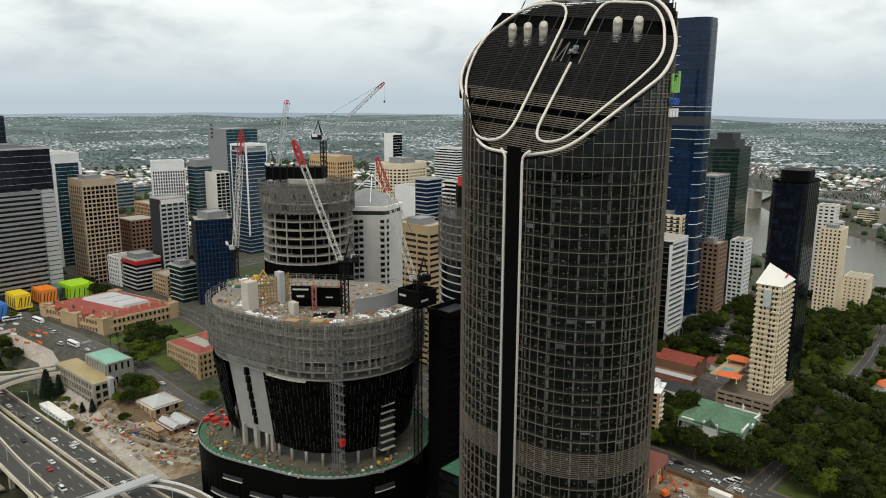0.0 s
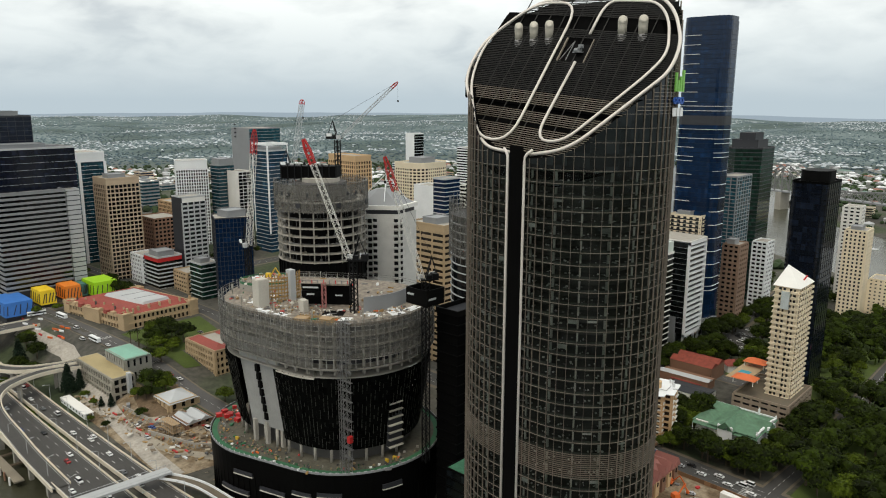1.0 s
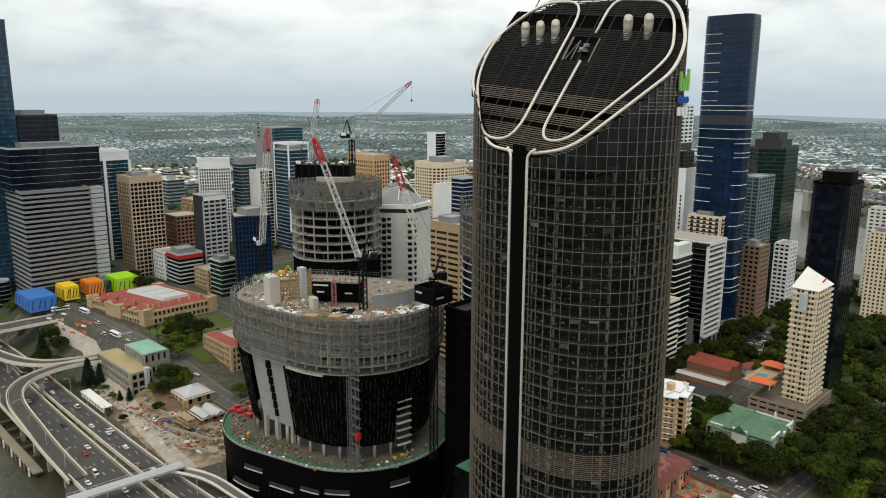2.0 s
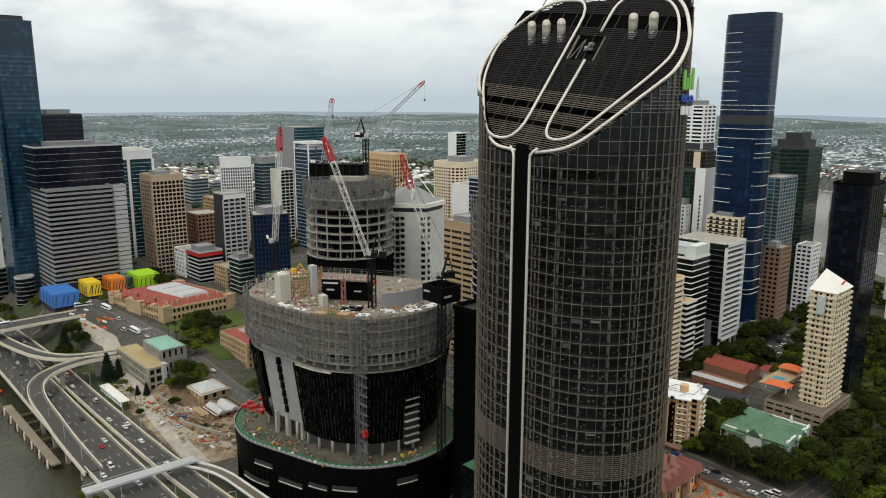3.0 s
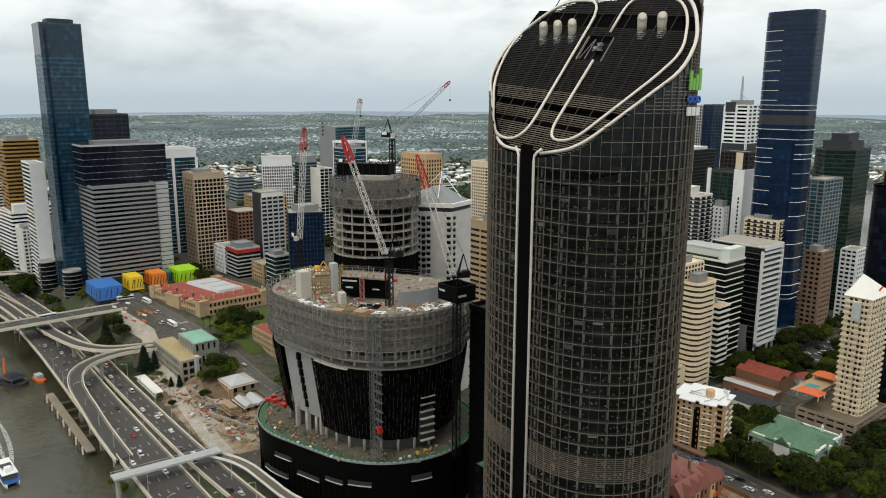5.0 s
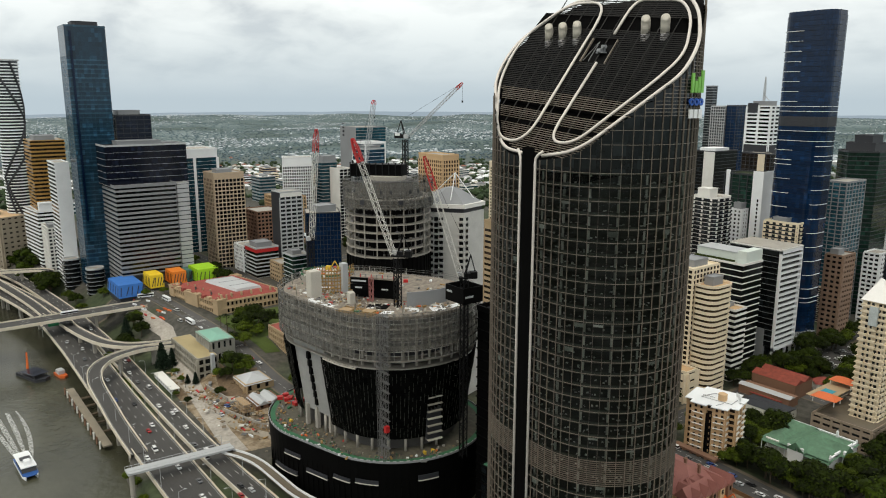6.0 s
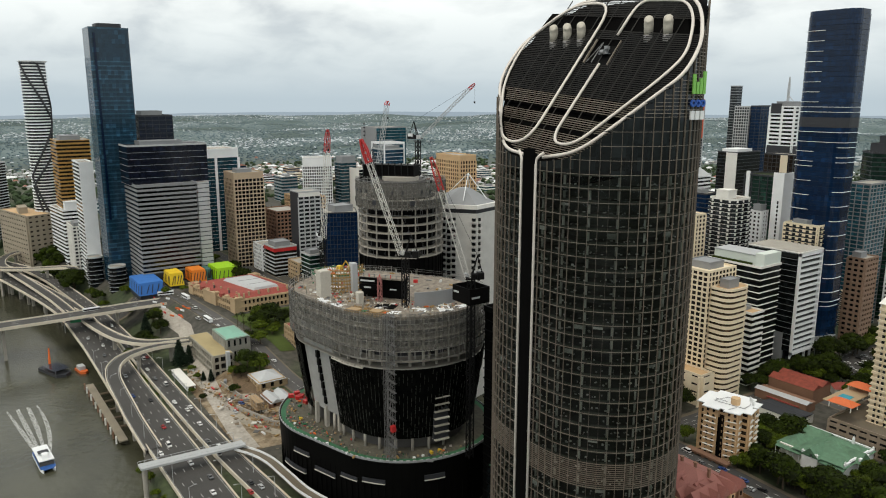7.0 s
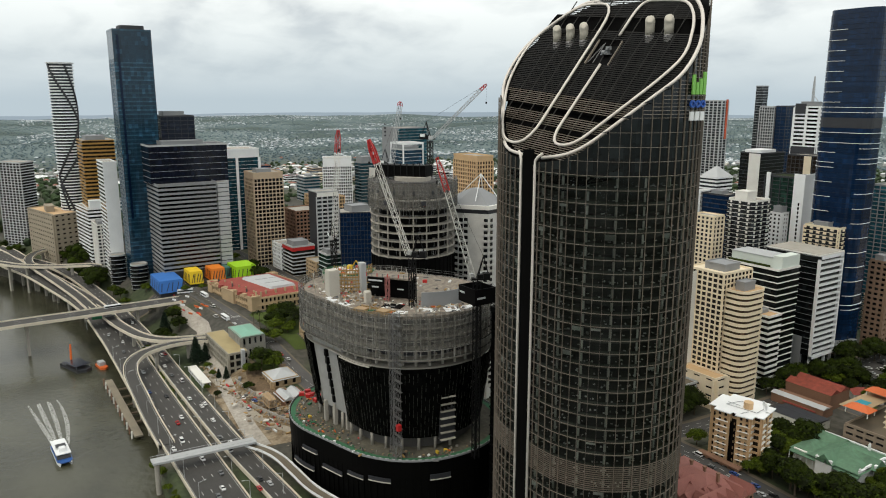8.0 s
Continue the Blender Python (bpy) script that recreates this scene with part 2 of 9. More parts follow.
        for i in range(m if closed else m - 1):
            a, b = k + i * n, k + ((i + 1) % m) * n
            self.f += [(a + j, a + (j + 1) % n, b + (j + 1) % n, b + j) for j in range(n)]
        if not closed:
            self.f += [tuple(range(k + n - 1, k - 1, -1)), tuple(range(k + (m - 1) * n, k + m * n))]
        return self

    def mesh(self, name, smooth=False):
        me = bpy.data.meshes.new(name)
        me.from_pydata(self.v, [], self.f)
        if smooth:
            me.polygons.foreach_set("use_smooth", [True] * len(me.polygons))
        me.update()
        return me


def part(name, mb, material, parent, label="", loc=None, smooth=False, rz=0.0):
    """One mesh object under a thing or a part; mb is an MB or a mesh to share."""
    me = mb.mesh(name, smooth) if isinstance(mb, MB) else mb
    if not me.materials:
        me.materials.append(material)
    ob = new(name, me)
    ob.parent = parent
    if loc:
        ob.location = loc
    if rz:
        ob.rotation_euler = (0, 0, rz)
    if label:
        ob["label"] = label
    return ob


def thing(name, label, category, loc=(0, 0, 0), rz=0.0, group="", kind=""):
    ob = new(name)
    ob.matrix_basis = pose(*loc, 0, 0, rz)
    return tagged(ob, label, category, group, kind)


def solid(name, mb, material, label, category, kind="", group="", smooth=False, loc=None):
    """A top-level thing that is one mesh."""
    me = mb.mesh(name, smooth) if isinstance(mb, MB) else mb
    if not me.materials:
        me.materials.append(material)
    ob = new(name, me)
    if loc:
        ob.location = loc
    return tagged(ob, label, category, group, kind)


def rect(x0, y0, x1, y1):
    return [(x0, y0), (x1, y0), (x1, y1), (x0, y1)]


def rrect(x0, y0, x1, y1, r, n=6):
    """A rectangle with round corners, counter-clockwise; r: one radius or four (from x0, y0 on)."""
    rs = r if isinstance(r, (list, tuple)) else [r] * 4
    out = []
    for (cx, cy, a0), q in zip(((x0 + rs[0], y0 + rs[0], 180), (x1 - rs[1], y0 + rs[1], 270), (x1 - rs[2], y1 - rs[2], 0), (x0 + rs[3], y1 - rs[3], 90)), rs):
        out += [(cx + q * math.cos(radians(a0 + 90 * i / n)), cy + q * math.sin(radians(a0 + 90 * i / n))) for i in range(n + 1)]
    return out


def circle(cx, cy, r, n=32, ry=None):
    return [(cx + r * math.cos(2 * math.pi * i / n), cy + (ry or r) * math.sin(2 * math.pi * i / n)) for i in range(n)]


def hull2(c1, r1, c2, r2, n=72):
    """The outline round two discs."""
    out = []
    for i in range(n):
        a = 2 * math.pi * i / n
        nx, ny = math.cos(a), math.sin(a)
        c, r = max(((c1, r1), (c2, r2)), key=lambda q: q[0][0] * nx + q[0][1] * ny + q[1])
        out.append((c[0] + r * nx, c[1] + r * ny))
    return out


def resample(poly, count):
    """The outline again, with count points at even steps along it."""
    p = np.array(poly + poly[:1], float)
    s = np.concatenate([[0], np.cumsum(np.hypot(*np.diff(p, axis=0).T))])
    t = np.linspace(0, s[-1], count, endpoint=False)
    return [(float(a), float(b)) for a, b in zip(np.interp(t, s, p[:, 0]), np.interp(t, s, p[:, 1]))]


def inset(poly, d):
    """The outline moved inwards by d (for counter-clockwise outlines)."""
    n, out = len(poly), []
    for i in range(n):
        a, b, c = (np.array(poly[(i + k) % n]) for k in (-1, 0, 1))
        n1, n2 = (np.array([-(q - p)[1], (q - p)[0]]) / max(1e-9, np.hypot(*(q - p))) for p, q in ((a, b), (b, c)))
        m = n1 + n2
        m = m / max(0.3, np.dot(m, m) / 2) if np.dot(m, m) > 1e-6 else n1
        out.append((float(b[0] + d * m[0]), float(b[1] + d * m[1])))
    return out


def smooth_step(a, b, x):
    t = min(1.0, max(0.0, (x - a) / (b - a)))
    return t * t * (3 - 2 * t)


# ---------------------------------------------------------------- ground and water


def bank_y(x):
    """The city bank of the river."""
    return float(np.interp(x, (-1400, -1000, -815, -709, -600, -559, -470, -365, -325, -100, 400), (-190, -15, 66, 99, 110, 114, 119, 117, 100, 90, 60)))


def old_bank(x):
    """The foot of the slope up to the city."""
    return float(np.interp(x, (-1400, -1000, -815, -709, -559, -470, -330, -100, 400), (-190, -15, 52, 74, 96, 104, 98, 90, 60)))


REACH = ((260, 720), (-60, 880), (-240, 985), (-360, 1080), (-470, 1260), (-500, 1500))


def reach_distance(x, y):
    best = 1e9
    for (ax, ay), (bx, by) in zip(REACH, REACH[1:]):
        dx, dy = bx - ax, by - ay
        t = min(1, max(0, ((x - ax) * dx + (y - ay) * dy) / (dx * dx + dy * dy)))
        best = min(best, math.hypot(x - ax - t * dx, y - ay - t * dy))
    return best


def land(x, y):
    """The height of dry land."""
    r = math.hypot(x, y)
    city = smooth_step(42, 84, y - old_bank(x))
    z = -5 + city * float(np.interp(x, (-700, -560, -500, -455, -410, -370, -330, -280), (21, 22, 20, 18, 14, 6, 2, 0)))
    z -= 2.5 * smooth_step(320, 370, y) * smooth_step(-420, -300, x) + 3 * smooth_step(450, 800, y)
    if r > 900:
        far = smooth_step(900, 1700, r)
        z = z * (1 - far) + 2 * far
        z += 16 * smooth_step(1100, 2200, r) * (noise.noise(Vector((x / 420, y / 420, 0.3))) + 0.25)
        z += smooth_step(2300, 4700, r) * (38 + 20 * noise.noise(Vector((x / 900, y / 900, 2.1))) + 8 * noise.noise(Vector((x / 260, y / 260, 4.0))))
    return z


def ground_z(x, y):
    z = land(x, y)
    d = y - bank_y(x)
    if -330 < d < 6 and x > -1300:
        z = min(z, -20 + (z + 20) * smooth_step(-2, 5, d))
    q = reach_distance(x, y)
    if q < 110:
        z = min(z, -18 + (z + 18) * smooth_step(84, 104, q))
    return z


def build_ground():
    ang = list(np.arange(-180, 10, 6.0)) + list(np.arange(10, 92, 0.55)) + list(np.arange(92, 180, 6.0))
    rad = [2.0] + list(np.geomspace(40, 180, 12)) + list(np.arange(186, 720, 6.0)) + list(np.geomspace(722, 4850, 110))
    vs, fs = [], []
    for r in rad:
        for a in ang:
            x, y = -r * math.sin(radians(a)), r * math.cos(radians(a))
            vs.append((x, y, ground_z(x, y)))
    n = len(ang)
    for i in range(len(rad) - 1):
        for j in range(n):
            k = (j + 1) % n
            fs.append((i * n + j, i * n + k, (i + 1) * n + k, (i + 1) * n + j))
    fs.append(tuple(range(n))[::-1])
    me = bpy.data.meshes.new("ground")
    me.from_pydata(vs, [], fs)
    me.polygons.foreach_set("use_smooth", [True] * len(me.polygons))
    me.update()
    m = bpy.data.materials.new("city_ground")
    m.use_nodes = True
    nn, ll = m.node_tree.nodes, m.node_tree.links
    b = nn["Principled BSDF"]
    b.inputs["Roughness"].default_value = 0.95
    g = nn.new("ShaderNodeNewGeometry")

    def noi(scale, detail=4.0):
        t = nn.new("ShaderNodeTexNoise")
        t.inputs["Scale"].default_value, t.inputs["Detail"].default_value = scale, detail
        ll.new(g.outputs["Position"], t.inputs["Vector"])
        return t.outputs[0]

    def ramp(src, *stops):
        r = nn.new("ShaderNodeValToRGB")
        ll.new(src, r.inputs[0])
        while len(r.color_ramp.elements) < len(stops):
            r.color_ramp.elements.new(0.5)
        for q, (p, c) in zip(r.color_ramp.elements, stops):
            q.position, q.color = p, (*c, 1)
        return r.outputs[0]

    broad = ramp(noi(0.012), (0.38, (0.064, 0.061, 0.051)), (0.47, (0.070, 0.066, 0.052)), (0.55, (0.046, 0.060, 0.026)), (0.66, (0.03, 0.045, 0.016)))
    fine = ramp(noi(0.25, 6.0), (0.3, (0.6, 0.6, 0.6)), (0.7, (1.35, 1.35, 1.35)))
    mx = nn.new("ShaderNodeMix")
    mx.data_type, mx.blend_type = "RGBA", "MULTIPLY"
    mx.inputs[0].default_value = 1.0
    ll.new(broad, mx.inputs[6])
    ll.new(fine, mx.inputs[7])
    # beyond the inner suburbs the tree cover is tinted pale blue, painting in haze
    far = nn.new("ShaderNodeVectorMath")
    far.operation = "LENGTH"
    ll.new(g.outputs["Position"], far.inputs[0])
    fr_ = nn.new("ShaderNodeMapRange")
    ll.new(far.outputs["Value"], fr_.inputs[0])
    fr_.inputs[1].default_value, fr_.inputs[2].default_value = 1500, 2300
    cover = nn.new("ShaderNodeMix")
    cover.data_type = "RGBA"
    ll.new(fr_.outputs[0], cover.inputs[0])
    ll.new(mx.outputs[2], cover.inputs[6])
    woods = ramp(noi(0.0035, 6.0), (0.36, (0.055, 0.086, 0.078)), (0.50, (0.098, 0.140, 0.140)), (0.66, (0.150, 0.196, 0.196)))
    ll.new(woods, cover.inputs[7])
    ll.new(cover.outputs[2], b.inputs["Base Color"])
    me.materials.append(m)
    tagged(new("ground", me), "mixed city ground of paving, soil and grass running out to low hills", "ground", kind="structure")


build_ground()


def build_water():
    m = bpy.data.materials.new("river_water")
    m.use_nodes = True
    n, l = m.node_tree.nodes, m.node_tree.links
    b = n["Principled BSDF"]
    b.inputs["Base Color"].default_value = (0.075, 0.078, 0.052, 1)
    b.inputs["Roughness"].default_value = 0.22
    b.inputs["Specular IOR Level"].default_value = 0.3
    g = n.new("ShaderNodeNewGeometry")
    h = []
    for s, d in ((0.22, 4.0), (0.03, 3.0)):
        t = n.new("ShaderNodeTexNoise")
        t.inputs["Scale"].default_value, t.inputs["Detail"].default_value = s, d
        l.new(g.outputs["Position"], t.inputs["Vector"])
        h.append(t.outputs[0])
    bp = n.new("ShaderNodeBump")
    bp.inputs["Strength"].default_value, bp.inputs["Distance"].default_value = 0.5, 0.5
    l.new(h[0], bp.inputs["Height"])
    l.new(bp.outputs[0], b.inputs["Normal"])
    r = n.new("ShaderNodeValToRGB")
    l.new(h[1], r.inputs[0])
    r.color_ramp.elements[0].position, r.color_ramp.elements[0].color = 0.35, (0.040, 0.041, 0.026, 1)
    r.color_ramp.elements[1].position, r.color_ramp.elements[1].color = 0.65, (0.060, 0.060, 0.038, 1)
    l.new(r.outputs[0], b.inputs["Base Color"])
    WATER_Z = -13.5
    a = MB()
    xs = list(np.linspace(-1400, 400, 37))
    for x0, x1 in zip(xs, xs[1:]):
        a.quad((x0, bank_y(x0) - 330, WATER_Z), (x1, bank_y(x1) - 330, WATER_Z), (x1, bank_y(x1) + 3, WATER_Z), (x0, bank_y(x0) + 3, WATER_Z))
    solid("water", a, m, "murky olive-brown river water with fine ripples", "water", kind="structure")
    a = MB()
    a.prism([(320, 640), (320, 860), (0, 980), (-180, 1100), (-330, 1180), (-420, 1320), (-440, 1520), (-580, 1520), (-560, 1200), (-430, 1020), (-300, 900), (-120, 780), (150, 650)], -11, -10.5)
    solid("water_reach", a, m, "grey river bend beyond the gardens", "water", kind="structure")


build_water()

# ---------------------------------------------------------------- city blocks: a kit for buildings


def clip_y(poly, y, keep_above=True):
    """The part of an outline on one side of a line of constant y."""
    out, n = [], len(poly)
    s = 1 if keep_above else -1
    for i in range(n):
        a, b = poly[i], poly[(i + 1) % n]
        da, db = s * (a[1] - y), s * (b[1] - y)
        if da >= 0:
            out.append(a)
        if da * db < 0:
            t = da / (da - db)
            out.append((a[0] + t * (b[0] - a[0]), y))
    return out


def block(name, label, category, plan, z1, wall, pane, floor=3.6, band=1.2, pier=0.0, pier_w=0.6, proud=0.35, z0=None, roof=None, plant=(), balcony=0.0, fin=0.0, group="", parapet=1.1, blank=(), cap=0.0, crown=None, flank=None):
    """A building on an outline in world metres: window rows and spandrels storey by storey, piers, roof and roof plant.
    blank: edges of the outline that are plain wall."""
    cx, cy = (sum(p[k] for p in plan) / len(plan) for k in (0, 1))
    z0 = min(land(*p) for p in plan) - 1 if z0 is None else z0
    pl = [(x - cx, y - cy) for x, y in plan]
    ob = thing(name, label, category, (cx, cy, z0), group=group)
    h = z1 - z0
    n = max(1, int(round((h - cap) / floor)))
    fl = (h - cap) / n
    inner = inset(pl, proud)
    part("glazing", MB().prism(inner, 0, h - 0.2), pane, ob)
    spandrel = MB().ring(pl, inset(pl, proud + 0.25), 0, band).mesh("spandrel")
    slab = MB().prism(inset(pl, -balcony), 0, 0.3).mesh("balcony_slab") if balcony else None
    rail = MB().ring(inset(pl, 0.08 - balcony), inset(pl, 0.16 - balcony), 0.3, 1.3).mesh("balustrade") if balcony else None
    for i in range(n):
        part("spandrel", spandrel, wall, ob, loc=(0, 0, i * fl))
        if balcony and i:
            part("balcony_slab", slab, wall, ob, loc=(0, 0, i * fl))
            part("balustrade", rail, G_GREY, ob, loc=(0, 0, i * fl))
    if pier:
        for k in range(len(pl)):
            if k in blank:
                continue
            ex, ey = pl[(k + 1) % len(pl)][0] - pl[k][0], pl[(k + 1) % len(pl)][1] - pl[k][1]
            if 0.65 * ey + 0.75 * ex < 0.05:
                continue
            a, b = Vector((*pl[k], 0)), Vector((*pl[(k + 1) % len(pl)], 0))
            length = (b - a).length
            if length < pier:
                continue
            m = int(length / pier)
            ang = math.atan2(b.y - a.y, b.x - a.x)
            pm = MB().box(-pier_w / 2, -0.05 - fin, 0, pier_w / 2, proud + 0.2, h - cap).mesh("pier")
            for j in range(m + 1):
                part("pier", pm, wall, ob, loc=tuple(a.lerp(b, j / m)), rz=ang)
    for k in blank:
        a, b = Vector((*pl[k], 0)), Vector((*pl[(k + 1) % len(pl)], 0))
        part("blank_wall", MB().box(0, -0.12, 0, (b - a).length, proud, h), flank or wall, ob, loc=tuple(a), rz=math.atan2(b.y - a.y, b.x - a.x))
    if cap:
        part("crown_wall", MB().prism(inset(pl, 0.1), h - cap, h), crown or wall, ob)
    part("parapet", MB().ring(inset(pl, -0.05), inset(pl, 0.5), h - 0.3, h + parapet), wall, ob)
    part("roof", MB().prism(inset(pl, 0.5), h - 0.25, h + 0.1), roof or CONC, ob)
    for x0, y0, x1, y1, hh in plant:
        b = MB().box(x0 - cx, y0 - cy, h, x1 - cx, y1 - cy, h + hh)
        b.ring(rect(x0 - cx - .2, y0 - cy - .2, x1 - cx + .2, y1 - cy + .2), rect(x0 - cx + .2, y0 - cy + .2, x1 - cx - .2, y1 - cy - .2), h + hh - 0.3, h + hh + 0.5)
        part("roof_plant", b, GREY if hh < 6 else wall, ob)
    return ob


# ---------------------------------------------------------------- the tall dark tower with the sloping crown
TX, TY = -121.0, 181.3
PLAN = resample(rrect(-161.5, 175.5, -90.8, 227, [34, 24.3, 27, 17], 10), 72)
TAUPE = mat("taupe_aluminium", (0.19, 0.162, 0.132), 0.5, 0.2, var=0.1, rand=0.08)
PALE_AL = mat("pale_champagne_aluminium", (0.70, 0.655, 0.60), 0.4, 0.1, var=0.06)
LOUVRE = mat("dark_louvre", (0.015, 0.013, 0.011), 0.55, 0.1, var=0.25, rand=0.35)
TRANSOM = mat("pale_taupe_transom", (0.255, 0.218, 0.18), 0.5, 0.1, var=0.1, rand=0.08)
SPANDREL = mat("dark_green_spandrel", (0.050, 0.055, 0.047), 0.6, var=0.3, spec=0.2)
LOUVRE_L = mat("weathered_louvre", (0.24, 0.205, 0.165), 0.5, 0.3, var=0.2, rand=0.25)
# wall and ceiling colours are darkened to paint in the dim rooms
OFFICE = mat("shaded_office_wall", (0.045, 0.047, 0.042), 0.8, var=0.3, scale=0.6)
SLABM = mat("shaded_ceiling_grey", (0.05, 0.05, 0.046), 0.9, var=0.2)
# black that paints in shaded gaps, and plain black glazing
VOID = mat("matt_black_and_shade", (0.004, 0.004, 0.004), 0.95, var=0.2, spec=0.02)
COLM = mat("column_white", (0.36, 0.36, 0.33), 0.8, var=0.1)


def tower_glass():
    m = bpy.data.materials.new("office_glass")
    m.use_nodes = True
    n, l = m.node_tree.nodes, m.node_tree.links
    n.clear()
    out, mix = n.new("ShaderNodeOutputMaterial"), n.new("ShaderNodeMixShader")
    tr, gl, fr = n.new("ShaderNodeBsdfTransparent"), n.new("ShaderNodeBsdfGlossy"), n.new("ShaderNodeFresnel")
    g, oi, t = n.new("ShaderNodeNewGeometry"), n.new("ShaderNodeObjectInfo"), n.new("ShaderNodeTexNoise")
    t.inputs["Scale"].default_value = 0.12
    l.new(g.outputs["Position"], t.inputs["Vector"])
    rp = n.new("ShaderNodeValToRGB")
    l.new(t.outputs[0], rp.inputs[0])
    rp.color_ramp.elements[0].position, rp.color_ramp.elements[0].color = 0.35, (0.50, 0.55, 0.52, 1)
    rp.color_ramp.elements[1].position, rp.color_ramp.elements[1].color = 0.65, (0.86, 0.90, 0.87, 1)
    l.new(rp.outputs[0], tr.inputs[0])
    gl.inputs["Roughness"].default_value, fr.inputs[0].default_value = 0.05, 1.42
    gl.inputs[0].default_value = (0.75, 0.78, 0.8, 1)
    bp, t2 = n.new("ShaderNodeBump"), n.new("ShaderNodeTexNoise")
    t2.inputs["Scale"].default_value, t2.inputs["Detail"].default_value = 0.4, 4.0
    l.new(g.outputs["Position"], t2.inputs["Vector"])
    l.new(t2.outputs[0], bp.inputs["Height"])
    bp.inputs["Strength"].default_value, bp.inputs["Distance"].default_value = 0.7, 0.35
    l.new(bp.outputs[0], gl.inputs["Normal"])
    l.new(fr.outputs[0], mix.inputs[0])
    l.new(tr.outputs[0], mix.inputs[1])
    l.new(gl.outputs[0], mix.inputs[2])
    l.new(mix.outputs[0], out.inputs[0])
    return m


T_GLASS = tower_glass()
G_HIGH = glass("blue_grey_plant_glass", (0.008, 0.010, 0.011), cells=0.6, spec=0.35)
T_FLOOR, T_BASE, T_TOP = 3.85, -4.0, 200.0


def crown_z(x, y):
    """The sloping cut of the crown."""
    return 157.5 + 1.22 * (y - TY) - 0.10 * (x - TX)


def fillet(pts, r, n=5, closed=True):
    """Rounds the corners of a flat path."""
    out, m = [], len(pts)
    for i, p in enumerate(pts):
        if not closed and i in (0, m - 1):
            out.append(p)
            continue
        a, b, c = (np.array(pts[(i + k) % m], float) for k in (-1, 0, 1))
        u, v = (a - b), (c - b)
        d = min(r, 0.48 * np.hypot(*u), 0.48 * np.hypot(*v))
        s, e = b + u / np.hypot(*u) * d, b + v / np.hypot(*v) * d
        for k in range(n + 1):
            t = k / n
            q = (1 - t) ** 2 * s + 2 * t * (1 - t) * b + t * t * e
            out.append((float(q[0]), float(q[1])))
    return out


